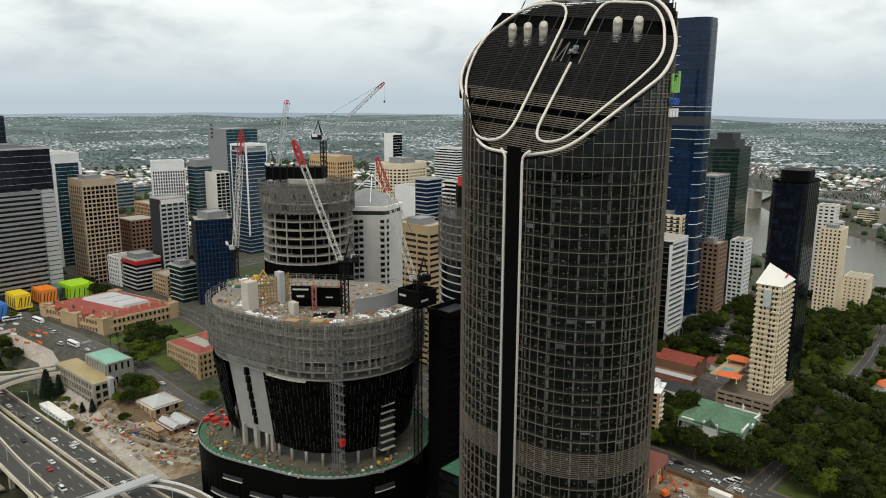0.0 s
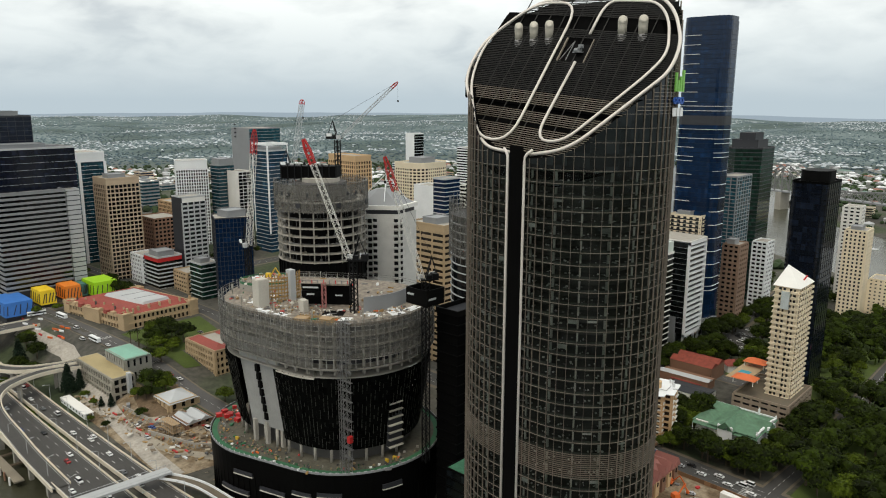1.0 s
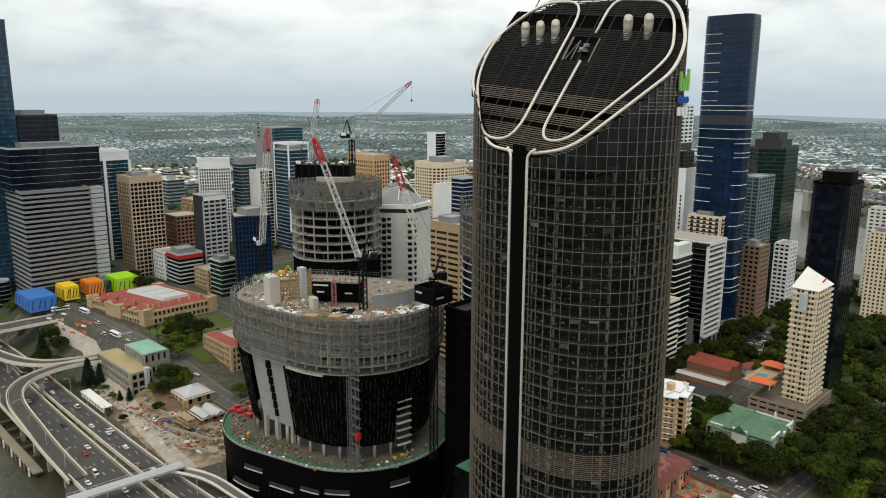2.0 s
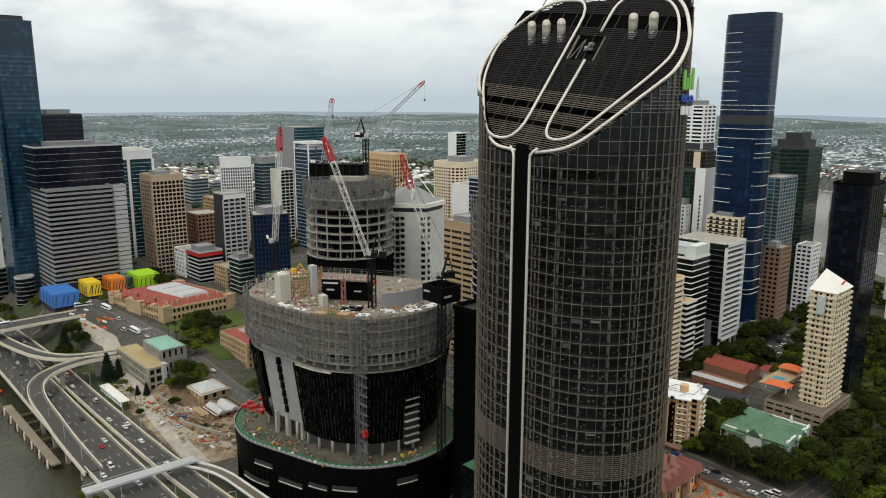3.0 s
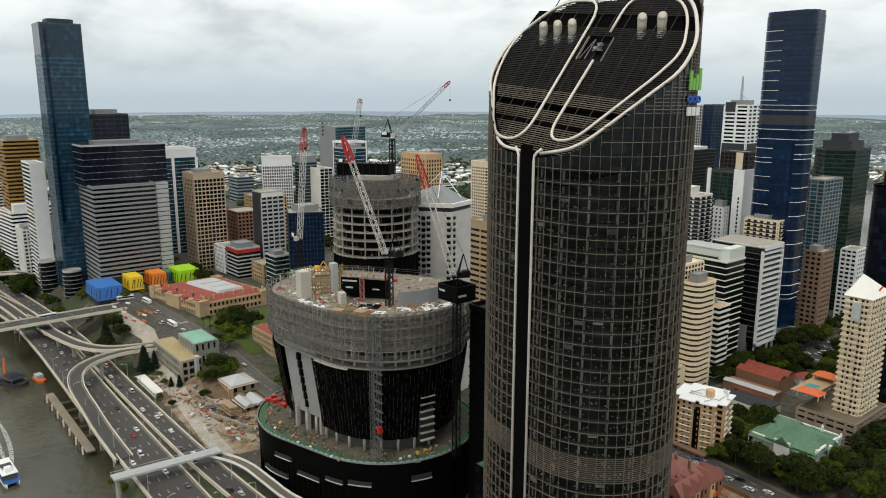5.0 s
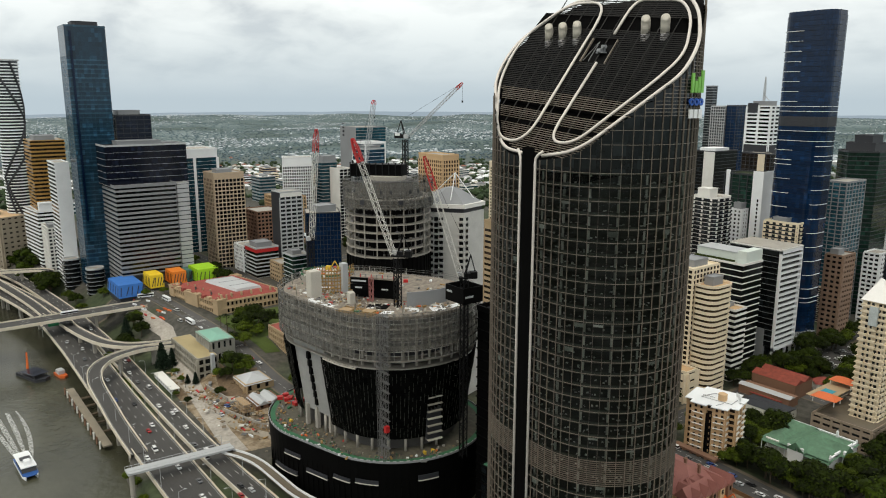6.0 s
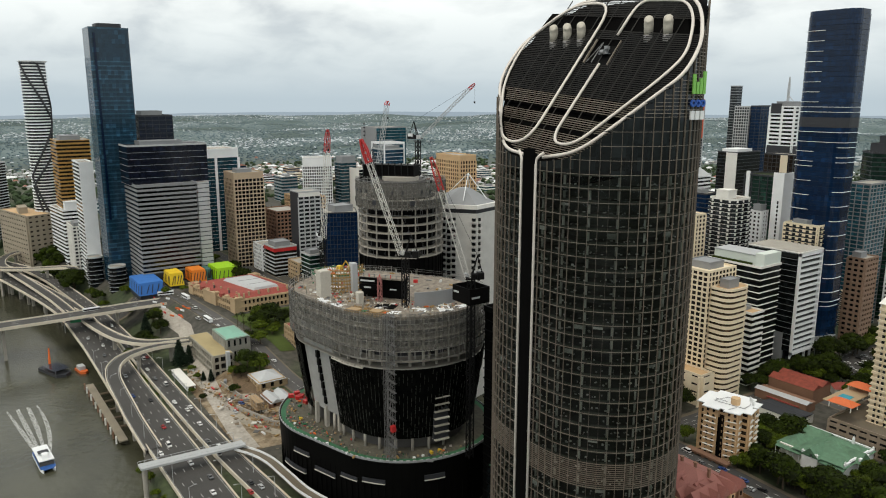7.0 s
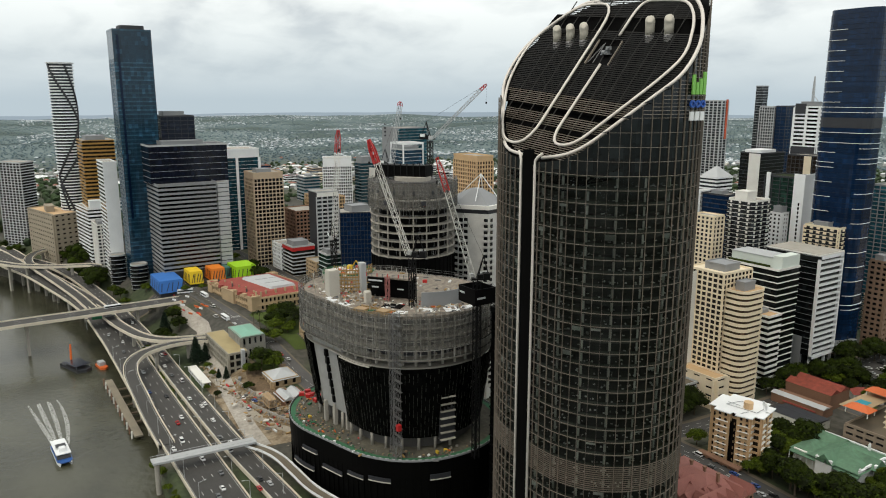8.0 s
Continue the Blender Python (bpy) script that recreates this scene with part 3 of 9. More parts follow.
def build_dark_tower():
    rnd = random.Random(4)
    ob = thing("office_tower", "tall dark glass office tower with a sloping louvred crown", "skyscraper", (0, 0, 0))
    # the facade climbs to the foot of the outer rail
    rim_line = fillet(OUTER, 7.0)

    def facade_top(p):
        """The height at which the facade under the rail stops."""
        d = Vector((p[0] - 20, p[1] - 20))
        best = None
        for (ax, ay), (bx, by) in zip(rim_line, rim_line[1:] + rim_line[:1]):
            den = d.x * (by - ay) - d.y * (bx - ax)
            if abs(den) < 1e-9:
                continue
            u = ((ax - 20) * (by - ay) - (ay - 20) * (bx - ax)) / den
            v = ((ax - 20) * d.y - (ay - 20) * d.x) / den
            if 0 <= v <= 1 and 0.93 < u < 1.09 and (best is None or u < best):
                best = u
        q = p if best is None or p[1] > 203 else (20 + best * d.x, 20 + best * d.y)
        return min(176.0 if p[0] < -136 and p[1] > 200 else T_TOP, crown_z(*q)) - 0.9

    top = [facade_top(p) for p in PLAN]
    n = len(PLAN)
    ins = inset(PLAN, 0.12)
    levels = [T_BASE + k * T_FLOOR for k in range(int((T_TOP - T_BASE) / T_FLOOR))]
    core = inset(PLAN, 9.0)
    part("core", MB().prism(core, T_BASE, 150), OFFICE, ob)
    near = {i for i in range(n) if (PLAN[i][1] + PLAN[(i + 1) % n][1]) / 2 < 207}
    seg = [math.dist(PLAN[i], PLAN[(i + 1) % n]) for i in range(n)]
    step = sum(seg) / n
    pane_me = MB().quad((0, 0, 0), (step, 0, 0), (step, 0, T_FLOOR), (0, 0, T_FLOOR)).mesh("glass_pane")
    clutter, blinds = MB(), MB()
    for z in levels:
        zt = z + T_FLOOR
        louvres = 55.5 < z < 63
        if z < 153:
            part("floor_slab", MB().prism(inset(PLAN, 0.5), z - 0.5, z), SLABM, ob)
        apart = 92 < z < 122
        row, last_b = MB(), None
        for i in range(n):
            j = (i + 1) % n
            a, b = ins[i], ins[j]
            ta, tb = min(zt, top[i]), min(zt, top[j])
            if max(ta, tb) - z < 0.25:
                continue
            ta, tb = max(ta, z + 0.02), max(tb, z + 0.02)
            if apart and i in near and min(ta, tb) - z > T_FLOOR - 0.01:
                part("glass_pane", pane_me, T_GLASS, ob, loc=(*a, z), rz=math.atan2(b[1] - a[1], b[0] - a[0]))
            else:
                k = len(row.v)
                if last_b == i:
                    row.v += [(*b, z), (*b, tb)]
                    row.f.append((k - 2, k, k + 1, k - 1))
                else:
                    row.v += [(*a, z), (*a, ta), (*b, z), (*b, tb)]
                    row.f.append((k, k + 2, k + 3, k + 1))
                last_b = j
            if i in near and z < 150:
                d = Vector((b[0] - a[0], b[1] - a[1], 0)).normalized()
                q = Vector((-d.y, d.x, 0))
                p = Vector((*a, 0))
                # blinds, partitions and desks behind the glass
                for _ in range(rnd.choice((0, 1, 1, 2, 3))):
                    o = p + d * rnd.uniform(0.2, 2.0) + q * rnd.uniform(0.5, 3.5)
                    w, hh = rnd.uniform(0.15, 0.7), rnd.uniform(0.12, 0.42)
                    clutter.beam(o + Vector((0, 0, z + 0.75 + hh / 2)), o + d * w + Vector((0, 0, z + 0.75 + hh / 2)), 0.5, hh)
                if rnd.random() < 0.03:
                    hh = rnd.uniform(0.4, 1.6)
                    blinds.beam(p + q * 0.25 + Vector((0, 0, zt - 0.6 - hh / 2)), p + d * step + q * 0.25 + Vector((0, 0, zt - 0.6 - hh / 2)), 0.05, hh)
        if row.f:
            part("glazing", row, T_GLASS if z < 150 else G_HIGH, ob)
        def hidden(i, zz=z):
            return top[i] < zz + 0.3 or top[(i + 1) % n] < zz + 0.3
        out, mid = inset(PLAN, -0.06), inset(PLAN, 0.2)
        if any(not hidden(i) for i in range(n)):
            part("transom", MB().ring(out, mid, z - 0.05, z + 0.05, hidden), TRANSOM, ob)
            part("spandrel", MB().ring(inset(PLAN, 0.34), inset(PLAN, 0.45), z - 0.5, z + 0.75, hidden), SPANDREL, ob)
        if louvres or z > 163:
            for k in range(1, 6 if louvres else 4):
                zz = z + k * T_FLOOR / (6 if louvres else 4)
                part("louvre_ring", MB().ring(out, mid, zz - 0.075, zz + 0.075, lambda i, q=zz: hidden(i, q)), TAUPE if louvres else TRANSOM, ob)
    part("desks_and_screens", clutter, mat("office_furniture", (0.80, 0.82, 0.77), 0.7, island=0.9, col2=(0.10, 0.11, 0.10)), ob)["kind"] = "stuff"
    part("blinds", blinds, mat("roller_blind", (0.35, 0.35, 0.33), 0.8, island=0.4), ob)["kind"] = "stuff"
    for i in range(n):
        a, b, c = PLAN[i - 1], PLAN[i], PLAN[(i + 1) % n]
        ang = math.atan2(c[1] - a[1], c[0] - a[0])
        part("mullion", MB().box(-0.035, -0.28, T_BASE, 0.035, 0.14, top[i]), TAUPE, ob, loc=(*b, 0), rz=ang)
    for i in range(1, n, 3):
        x, y = inset(PLAN, 1.6)[i]
        part("column", MB().box(-0.28, -0.28, T_BASE, 0.28, 0.28, min(152, top[i])), COLM, ob, loc=(x, y, 0), rz=0.3 * i)
    # crown: sloping deck, louvre blades, opening
    edge = inset(PLAN, 0.6)
    ytop = TY + (T_TOP - 157.5) / 1.22
    # deck and rim are matt black to paint the shade behind the louvres
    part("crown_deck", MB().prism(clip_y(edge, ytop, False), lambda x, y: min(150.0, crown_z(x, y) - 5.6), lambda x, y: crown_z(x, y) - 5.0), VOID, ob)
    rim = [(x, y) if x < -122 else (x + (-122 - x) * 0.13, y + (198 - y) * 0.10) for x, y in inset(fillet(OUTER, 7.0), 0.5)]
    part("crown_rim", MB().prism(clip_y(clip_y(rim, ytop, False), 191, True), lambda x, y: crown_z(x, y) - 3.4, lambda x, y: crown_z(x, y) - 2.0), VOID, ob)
    part("crown_back", MB().prism(clip_y(edge, ytop, True), 150, T_TOP - 2.5), BLKSTEEL, ob)
    part("recess_back", MB().box(-148, 216.6, 186, -99, 217.4, T_TOP - 0.6), LOUVRE, ob)
    zz = 154.4
    while zz < T_TOP + 0.4:
        y = TY + (zz - 157.5) / 1.22
        hit = clip_y(inset(fillet(OUTER, 7.0), 0.7), y, True) if zz > 170 else clip_y(inset(PLAN, 2.2), y, True)
        xs = [p[0] for p in hit if abs(p[1] - y) < 1e-6]
        if len(xs) == 2:
            x0, x1 = sorted(xs)
            low = zz < 171
            runs = [(x0, -128.4), (-118.6, x1)] if 180.5 < zz < 187.6 else [(x0, x1)]
            gap = 165.2 < zz < 166.8 or 161.0 < zz < 161.9 or 190.6 < zz < 194.2
            for xa, xb in () if gap else runs:
                part("louvre_blade", MB().beam((xa, y, crown_z(xa, y) - 0.25), (xb, y, crown_z(xb, y) - 0.25), 0.12, 0.20 if low else 0.30), LOUVRE_L if low else LOUVRE, ob)
        zz += 0.56
    for x in np.arange(-150, -96, 5.4):
        ys = [p[1] for p in inset(PLAN, 2.4) if abs(p[0] - x) < 3]
        y0 = min(ys)
        part("louvre_rib", MB().beam((x, y0, crown_z(x, y0) - 0.75), (x, ytop, crown_z(x, ytop) - 0.75), 0.25), LOUVRE, ob)
    yo = TY + (185 - 157.5) / 1.22
    # solid block; the dark of the hole is its black colour
    part("maintenance_bay", MB().prism(rect(-128.2, yo - 3.6, -118.8, yo + 2.0), lambda x, y: crown_z(x, y) - 4.6, lambda x, y: crown_z(x, y) - 1.8), BLACK, ob, "black block for the shaded recess of the window-cleaning machine")
    for xx in (-128.3, -118.7):
        part("bay_cheek", MB().beam((xx, yo - 3.8, crown_z(xx, yo - 3.8) - 0.2), (xx, yo + 2.0, crown_z(xx, yo + 2.0) - 0.2), 0.3, 0.6), LOUVRE_L, ob)
    part("bay_strut", MB().beam((-127.6, yo - 3.4, crown_z(-127, yo - 3.4) - 0.3), (-125.6, yo + 1.2, crown_z(-126, yo + 1.2) - 0.5), 0.22).beam((-125.4, yo - 3.4, crown_z(-125, yo - 3.4) - 0.3), (-125.4, yo + 1.6, crown_z(-125, yo + 1.6) - 0.5), 0.22), STEEL, ob)
    bz = crown_z(-122.6, yo - 0.6) - 1.4
    bmu = MB().box(-123.6, yo - 1.2, bz + 0.3, -121.8, yo + 0.2, bz + 1.6).beam((-122.8, yo - 0.6, bz + 1.6), (-120.6, yo - 1.8, bz + 2.2), 0.35).tube([(-123.3, yo - 1.6, bz + 0.9), (-122.0, yo - 1.6, bz + 0.9)], 0.7, 10)
    part("cleaning_machine", bmu.box(-124.2, yo - 1.6, bz + 0.2, -121.2, yo + 0.6, bz + 0.5).box(-122.2, yo - 1.5, bz + 1.6, -121.0, yo - 0.2, bz + 2.6), GREY, ob, "grey window-cleaning machine")
    # flues
    for x, y in ((-147.4, 205.2), (-141.7, 205.7), (-136.0, 206.2), (-110.9, 208.2), (-104.3, 208.6)):
        z = crown_z(x, y)
        pts = [(x, y + 0.3, z - 1.0), (x, y + 0.3, z + 1.2), (x + 0.05, y + 0.2, z + 2.2), (x + 0.25, y - 0.1, z + 3.0), (x + 0.6, y - 0.6, z + 3.5), (x + 0.75, y - 0.85, z + 3.6)]
        f = part("flue", MB().tube(pts, [1.3, 1.35, 1.4, 1.4, 1.25, 0.9], 16), SILVER, ob, "silver bent exhaust flue", smooth=True)
        part("flue_duct", MB().tube([(x, y + 0.3, z - 9.0), (x, y + 0.3, z - 1.0)], [1.1, 1.4], 12), STEEL, f, "dull duct behind the louvres", smooth=True)
    part("mast", MB().tube([(-127, 222, T_TOP - 2.5), (-127, 222, T_TOP + 6)], 0.6, 10), GREY_L, ob)
    # white rails round the lobes of the crown
    def rail(name, path, r, lift, closed=True):
        pts = [(x, y, min(T_TOP + 1.0, crown_z(x, y)) + lift) for x, y in path]
        part(name, MB().tube(pts, r, 8, closed), PALE_AL, ob, "white tubular rail", smooth=True)
    rail("crown_rail", fillet(LOBE_L, 6.5), 0.43, 0.5)
    rail("crown_rail", fillet(LOBE_R, 7.0, closed=False), 0.43, 0.5, False)
    rail("crown_rail", fillet(OUTER, 7.0, closed=False), 0.52, 0.1, False)
    # twin ribs that run down the front
    for x, y, s in ((-127.0, 175.0, -1), (-121.3, 175.4, 1)):
        zt = crown_z(x, y) + 4.2
        part("front_rib", MB().tube([(x, y - 0.2, T_BASE), (x, y - 0.2, zt - 3), (x + 0.15 * s, y - 0.15, zt - 1.6), (x + 0.8 * s, y + 0.1, zt - 0.6), (x + 2.2 * s, y + 0.7, zt + 0.5)], 0.42, 8), PALE_AL, ob, "white tubular rail", smooth=True)
    # flat sheet before the glass, its black painting the dark between the ribs
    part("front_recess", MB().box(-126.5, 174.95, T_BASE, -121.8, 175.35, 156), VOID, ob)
    # a sign high on the flank: bars of green, a blue and a white shape
    sg = thing("roof_sign", "company sign of green, blue and white shapes", "sign", (-90.2, 205.5, -6))
    for k, hh in enumerate((5.2, 3.2, 4.2, 6.0)):
        part("green_bar", MB().box(-0.2, -2.6 + k * 1.45, 177.5, 0.25, -1.5 + k * 1.45, 177.5 + hh), mat("sign_green", (0.22, 0.55, 0.10), 0.5), sg, "lime green bar")
    for k in range(3):
        c = circle(-2.0 + 2.1 * k, 175, 1.0, 14)
        i2 = circle(-2.0 + 2.1 * k, 175, 0.5, 14)
        m = MB()
        for q in range(14):
            w = (q + 1) % 14
            m.beam((0, (c[q][0] + i2[q][0]) / 2, (c[q][1] + i2[q][1]) / 2), (0, (c[w][0] + i2[w][0]) / 2, (c[w][1] + i2[w][1]) / 2), 0.5)
        part("blue_shape", m, mat("sign_blue", (0.03, 0.12, 0.5), 0.5), sg, "blue ring shape")
        part("white_shape", MB().box(-0.2, -2.9 + 2.1 * k, 170.6, 0.25, -1.4 + 2.1 * k, 173.0), WHITE, sg, "white bar shape")


LOBE_L = [(-143, 179.2), (-130.6, 179.6), (-130.2, 214.6), (-147, 214.2), (-159.3, 204), (-157.6, 193)]
LOBE_R = [(-121.3, 199.6), (-122.3, 181.0), (-112.9, 181.2), (-97.0, 197.6), (-93.0, 203.2), (-97.3, 211.3), (-103.4, 215.4), (-120.6, 215.4), (-120.9, 206.6)]
OUTER = [(-127.4, 177.6), (-139, 177.8), (-147.5, 183.3), (-160.3, 193.5), (-161, 202.5), (-150, 212.3), (-141, 216.5), (-104, 217.5), (-96.5, 213.5), (-90.6, 206), (-90.4, 199.5), (-101.5, 188.6), (-110, 180.4), (-121.4, 177.9)]
build_dark_tower()

# ---------------------------------------------------------------- the round building under construction
CA, CB = (-234.0, 201.0), (-260.0, 191.5)


def body(off, n=96):
    return resample(hull2(CA, 36.0 + off, CB, 30.0 + off, 144), n)


GALV = mat("galvanised_tube", (0.40, 0.395, 0.37), 0.5, 0.2, var=0.2, rand=0.3)


def build_round_building():
    rnd = random.Random(9)
    ob = thing("round_hotel", "round black-panelled hotel under construction with scaffold netting", "building")
    # podium: black drum with a terrace on top
    pod = resample(hull2(CA, 41.0, CB, 39.0, 144), 96)
    podb = inset(pod, 1.5)
    part("podium_wall", MB().prism(podb, -7, 22.6, top=pod), BLACK, ob)
    part("terrace", MB().prism(inset(pod, 0.8), 22.6, 22.9), mat("terrace_slab", (0.095, 0.088, 0.066), 0.9, var=0.4, scale=0.8, fine=0.7), ob)
    part("terrace_edge_sheet", MB().ring(inset(pod, 1.0), inset(pod, 3.2), 22.9, 23.0), GREENP, ob)
    part("terrace_guard", MB().ring(inset(pod, 0.1), inset(pod, 0.35), 22.5, 23.5), GREY, ob)
    ribs = MB().box(-0.09, -0.25, -6.5, 0.09, 0.3, 22.4).mesh("podium_rib")
    for i in range(0, 96):
        a, b, c = pod[i - 1], pod[i], pod[(i + 1) % 96]
        if c[1] < 215:
            m = (b[0] * 0.985 + CA[0] * 0.015, b[1] * 0.985 + CA[1] * 0.015)
            part("podium_rib", ribs, BLACKP, ob, loc=(*m, 0), rz=math.atan2(c[1] - a[1], c[0] - a[0]))
    dash = MB().box(-0.7, -0.1, 23.35, 0.7, 0.12, 23.75).mesh("guard_board")
    for i, p in enumerate(resample(inset(pod, 0.2), 110)):
        if p[1] < 222:
            part("guard_board", dash, GREY_L, ob, loc=(*p, 0), rz=math.atan2(p[0] - CA[0], -(p[1] - CA[1])))
    # unfinished openings in the podium
    op = resample(inset(pod, -0.15), 240)
    opi = inset(op, 1.2)
    for z, h, lo, hi in ((13, 2.6, -205, -213), (12.2, 2.2, -216, -224), (14, 2.6, -244, -254), (9.5, 2.4, -228, -240), (14.5, 3.4, -193.5, -196), (5, 2.4, -246, -262)):
        sk = lambda i, a=hi, b=lo: not (a < op[i][0] < b and op[i][1] < 200)
        part("podium_opening", MB().ring(op, opi, z, z + h * 0.6, sk), GREY_D, ob, "unclad opening with raw concrete edge")
        part("podium_lintel", MB().ring(inset(op, -0.25), opi, z - 0.35, z, sk), CONC_L, ob)
    # columns under the body
    foot = body(-5.5, 32)
    for p in foot:
        if p[1] < 205:
            part("column", MB().tube([(*p, 22.7), (*p, 31)], 0.65, 10), CONC, ob, smooth=True)
    # dark core puts the shade under the body into its colour
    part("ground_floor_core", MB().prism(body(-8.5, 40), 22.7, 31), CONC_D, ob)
    # body: leaning black panels, staggered course by course
    ZB, ZT = 28.6, 61.2
    low, high = body(-5.0), body(0)
    part("body_core", MB().prism(inset(low, 6.5), ZB, ZT, top=inset(high, 8.5)), BLACK, ob)

    def notch(p):
        return -259.5 < p[0] < -236.5 and p[1] < 175

    NP, NC = 150, 9
    pb, pt = resample(hull2(CA, 31.0, CB, 25.0, 144), NP), resample(hull2(CA, 36.0, CB, 30.0, 144), NP)
    kept, rest = 0, MB()
    for i in range(NP):
        j = (i + 1) % NP
        if pt[i][1] > 232:
            continue
        lift = rnd.uniform(-2.4, 2.4)
        for k in range(NC):
            f0, f1 = (k + 0.02 + (0.45 if i % 2 else 0) * (k > 0)) / NC, min(1.0, (k + 0.96 + (0.45 if i % 2 else 0)) / NC)
            q = [tuple(np.array(pb[m]) * (1 - f) + np.array(pt[m]) * f) for m, f in ((i, f0), (j, f0), (j, f1), (i, f1))]
            if notch(q[2]):
                continue
            if -199.5 < q[0][0] < -196 and 185 < q[0][1] < 194 and k % 2:
                continue
            z0, z1 = ZB + f0 * (ZT - ZB), ZB + f1 * (ZT - ZB)
            c = np.array([(CA[0] + CB[0]) / 2, (CA[1] + CB[1]) / 2])
            out = lambda p, d: tuple(np.array(p) + (np.array(p) - c) / np.hypot(*(np.array(p) - c)) * d)
            tilt = rnd.uniform(0.05, 0.45)
            a, b, cc, d = out(q[0], 0.1), out(q[1], 0.1 + tilt), out(q[2], 0.1 + tilt), out(q[3], 0.1)
            m = MB() if kept < 290 and -236 < q[0][0] < -200 and q[0][1] < 200 else rest
            e = [(*a, z0), (*b, z0), (*cc, z1), (*d, z1)]
            m.quad(*e)
            g = [(*out(p[:2], -0.3), p[2]) for p in e]
            for u in range(4):
                w = (u + 1) % 4
                m.quad(e[w], e[u], g[u], g[w])
            if m is not rest:
                part("facade_panel", m, BLACKP, ob)
                kept += 1
    # narrow pale fins that catch the light, staggered over the panels
    fins = MB()
    for i in range(NP):
        if pt[i][1] > 225:
            continue
        for k in range(14):
            if rnd.random() < 0.35:
                continue
            f0 = (k + (0.5 if i % 2 else 0)) / 14.5
            f1 = f0 + 0.055
            p, q = (np.array(pb[i]) * (1 - f) + np.array(pt[i]) * f for f in (f0, f1))
            if notch(q):
                continue
            p, q = (v + (v - np.array([-247, 196.2])) / np.hypot(*(v - np.array([-247, 196.2]))) * 0.62 for v in (p, q))
            fins.beam((*p, ZB + f0 * (ZT - ZB)), (*q, ZB + f1 * (ZT - ZB)), 0.16)
    part("fin_cladding", fins, mat("bronze_fin", (0.048, 0.050, 0.042), 0.5, 0.3, island=0.7), ob)["kind"] = "stuff"
    part("facade_cladding", rest, BLACKP, ob)["kind"] = "stuff"
    # the grey shaft in the notch
    sh = [(-260.5, 162.0), (-236.8, 165.6), (-237, 176), (-261, 176)]
    shb = [(-258.0, 166.6), (-238.0, 170.0), (-239, 178), (-259, 178)]
    part("shaft", MB().prism(shb, 31, 72, top=sh), mat("smooth_grey_concrete", (0.31, 0.31, 0.30), 0.85, var=0.16, scale=0.7), ob, "smooth grey concrete shaft")
    for k in range(7):
        f = k / 8 + 0.08
        x, y = -248.4, 167.9 - 4.2 * f
        slot = MB().box(x - 1.0 - 0.8 * f, y - 0.6, 32 + 30 * f, x + 0.9 - 0.8 * f, y + 1, 32 + 30 * f + 3.1)
        part("shaft_opening", slot, BLACK, ob)
    for x, y in ((-255.5, 165.2), (-249, 167.0), (-241.5, 169.5)):
        part("shaft_column", MB().box(x - 0.8, y + 0.4, 22.7, x + 0.8, y + 2, 33), CONC, ob)
    # raw slabs above the panels
    for z, off in ((61.2, -0.4), (64.6, 0.35), (69.0, 0.35), (73.6, -0.6), (77.8, -1.0)):
        part("slab_edge", MB().prism(body(off), z, z + 0.45), CONC_L if z == 69.0 else CONC, ob)
    inner_items = MB()
    for k in range(70):
        i = rnd.randrange(96)
        px_, py_ = body(rnd.uniform(-5, -1.5), 96)[i]
        zf = rnd.choice((61.8, 65.2, 65.2, 69.6))
        if py_ < 215:
            inner_items.beam((px_, py_, zf + 0.5), (px_ + rnd.uniform(-1.4, 1.4), py_ + rnd.uniform(-1, 1), zf + 0.6), rnd.uniform(0.3, 1.0), rnd.uniform(0.4, 1.6))
    part("stored_material", inner_items, mat("stored_material_mix", (0.42, 0.38, 0.28), 0.8, island=0.8, col2=(0.12, 0.12, 0.13)), ob, "stacked material on the open floors")["kind"] = "stuff"
    part("slab_edge", MB().ring(body(0.5), body(-4), 60.6, 61.2, lambda i: not (-236 < body(0.5)[i][0] < -217 and body(0.5)[i][1] < 175)), CONC_L, ob)
    # charcoal core darkens the gaps between the slabs in place of shade
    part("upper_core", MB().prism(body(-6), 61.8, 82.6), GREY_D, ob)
    for p in body(-2.2, 44):
        if p[1] < 220:
            part("upper_column", MB().box(-0.45, -0.45, 62, 0.45, 0.45, 83.5), CONC, ob, loc=(*p, 0))
    # scaffold: standards, ledgers, netting
    sc_o = body(2.0, 96)
    sc_i = body(0.8, 96)
    for i in range(96):
        if sc_o[i][1] < 228:
            part("scaffold_standard", MB().box(-0.09, -0.09, 66.0, 0.07, 0.07, 84.0 + (i * 7 % 5) * 0.5), GALV, ob, loc=(*sc_o[i], 0))
            if i % 2 == 0:
                part("scaffold_standard", MB().box(-0.06, -0.06, 66.0, 0.06, 0.06, 85), GALV, ob, loc=(*sc_i[i], 0))
    for k in range(10):
        z = 66.0 + 1.9 * k
        part("scaffold_ledger", MB().ring(inset(sc_o, -0.06), inset(sc_o, 0.06), z, z + 0.12), GALV, ob)
        if k % 2 == 0:
            part("scaffold_deck", MB().ring(inset(sc_o, 0.1), inset(sc_i, -0.05), z - 0.1, z), CONC_D, ob)
    net = netting_mat()
    low_side = lambda i: sc_o[i][0] < -217 and sc_o[i][1] < 228
    part("netting", MB().ring(inset(sc_o, -0.14), inset(sc_o, -0.12), 66.0, 83.6, lambda i: not low_side(i)), net, ob, "grey translucent scaffold netting")
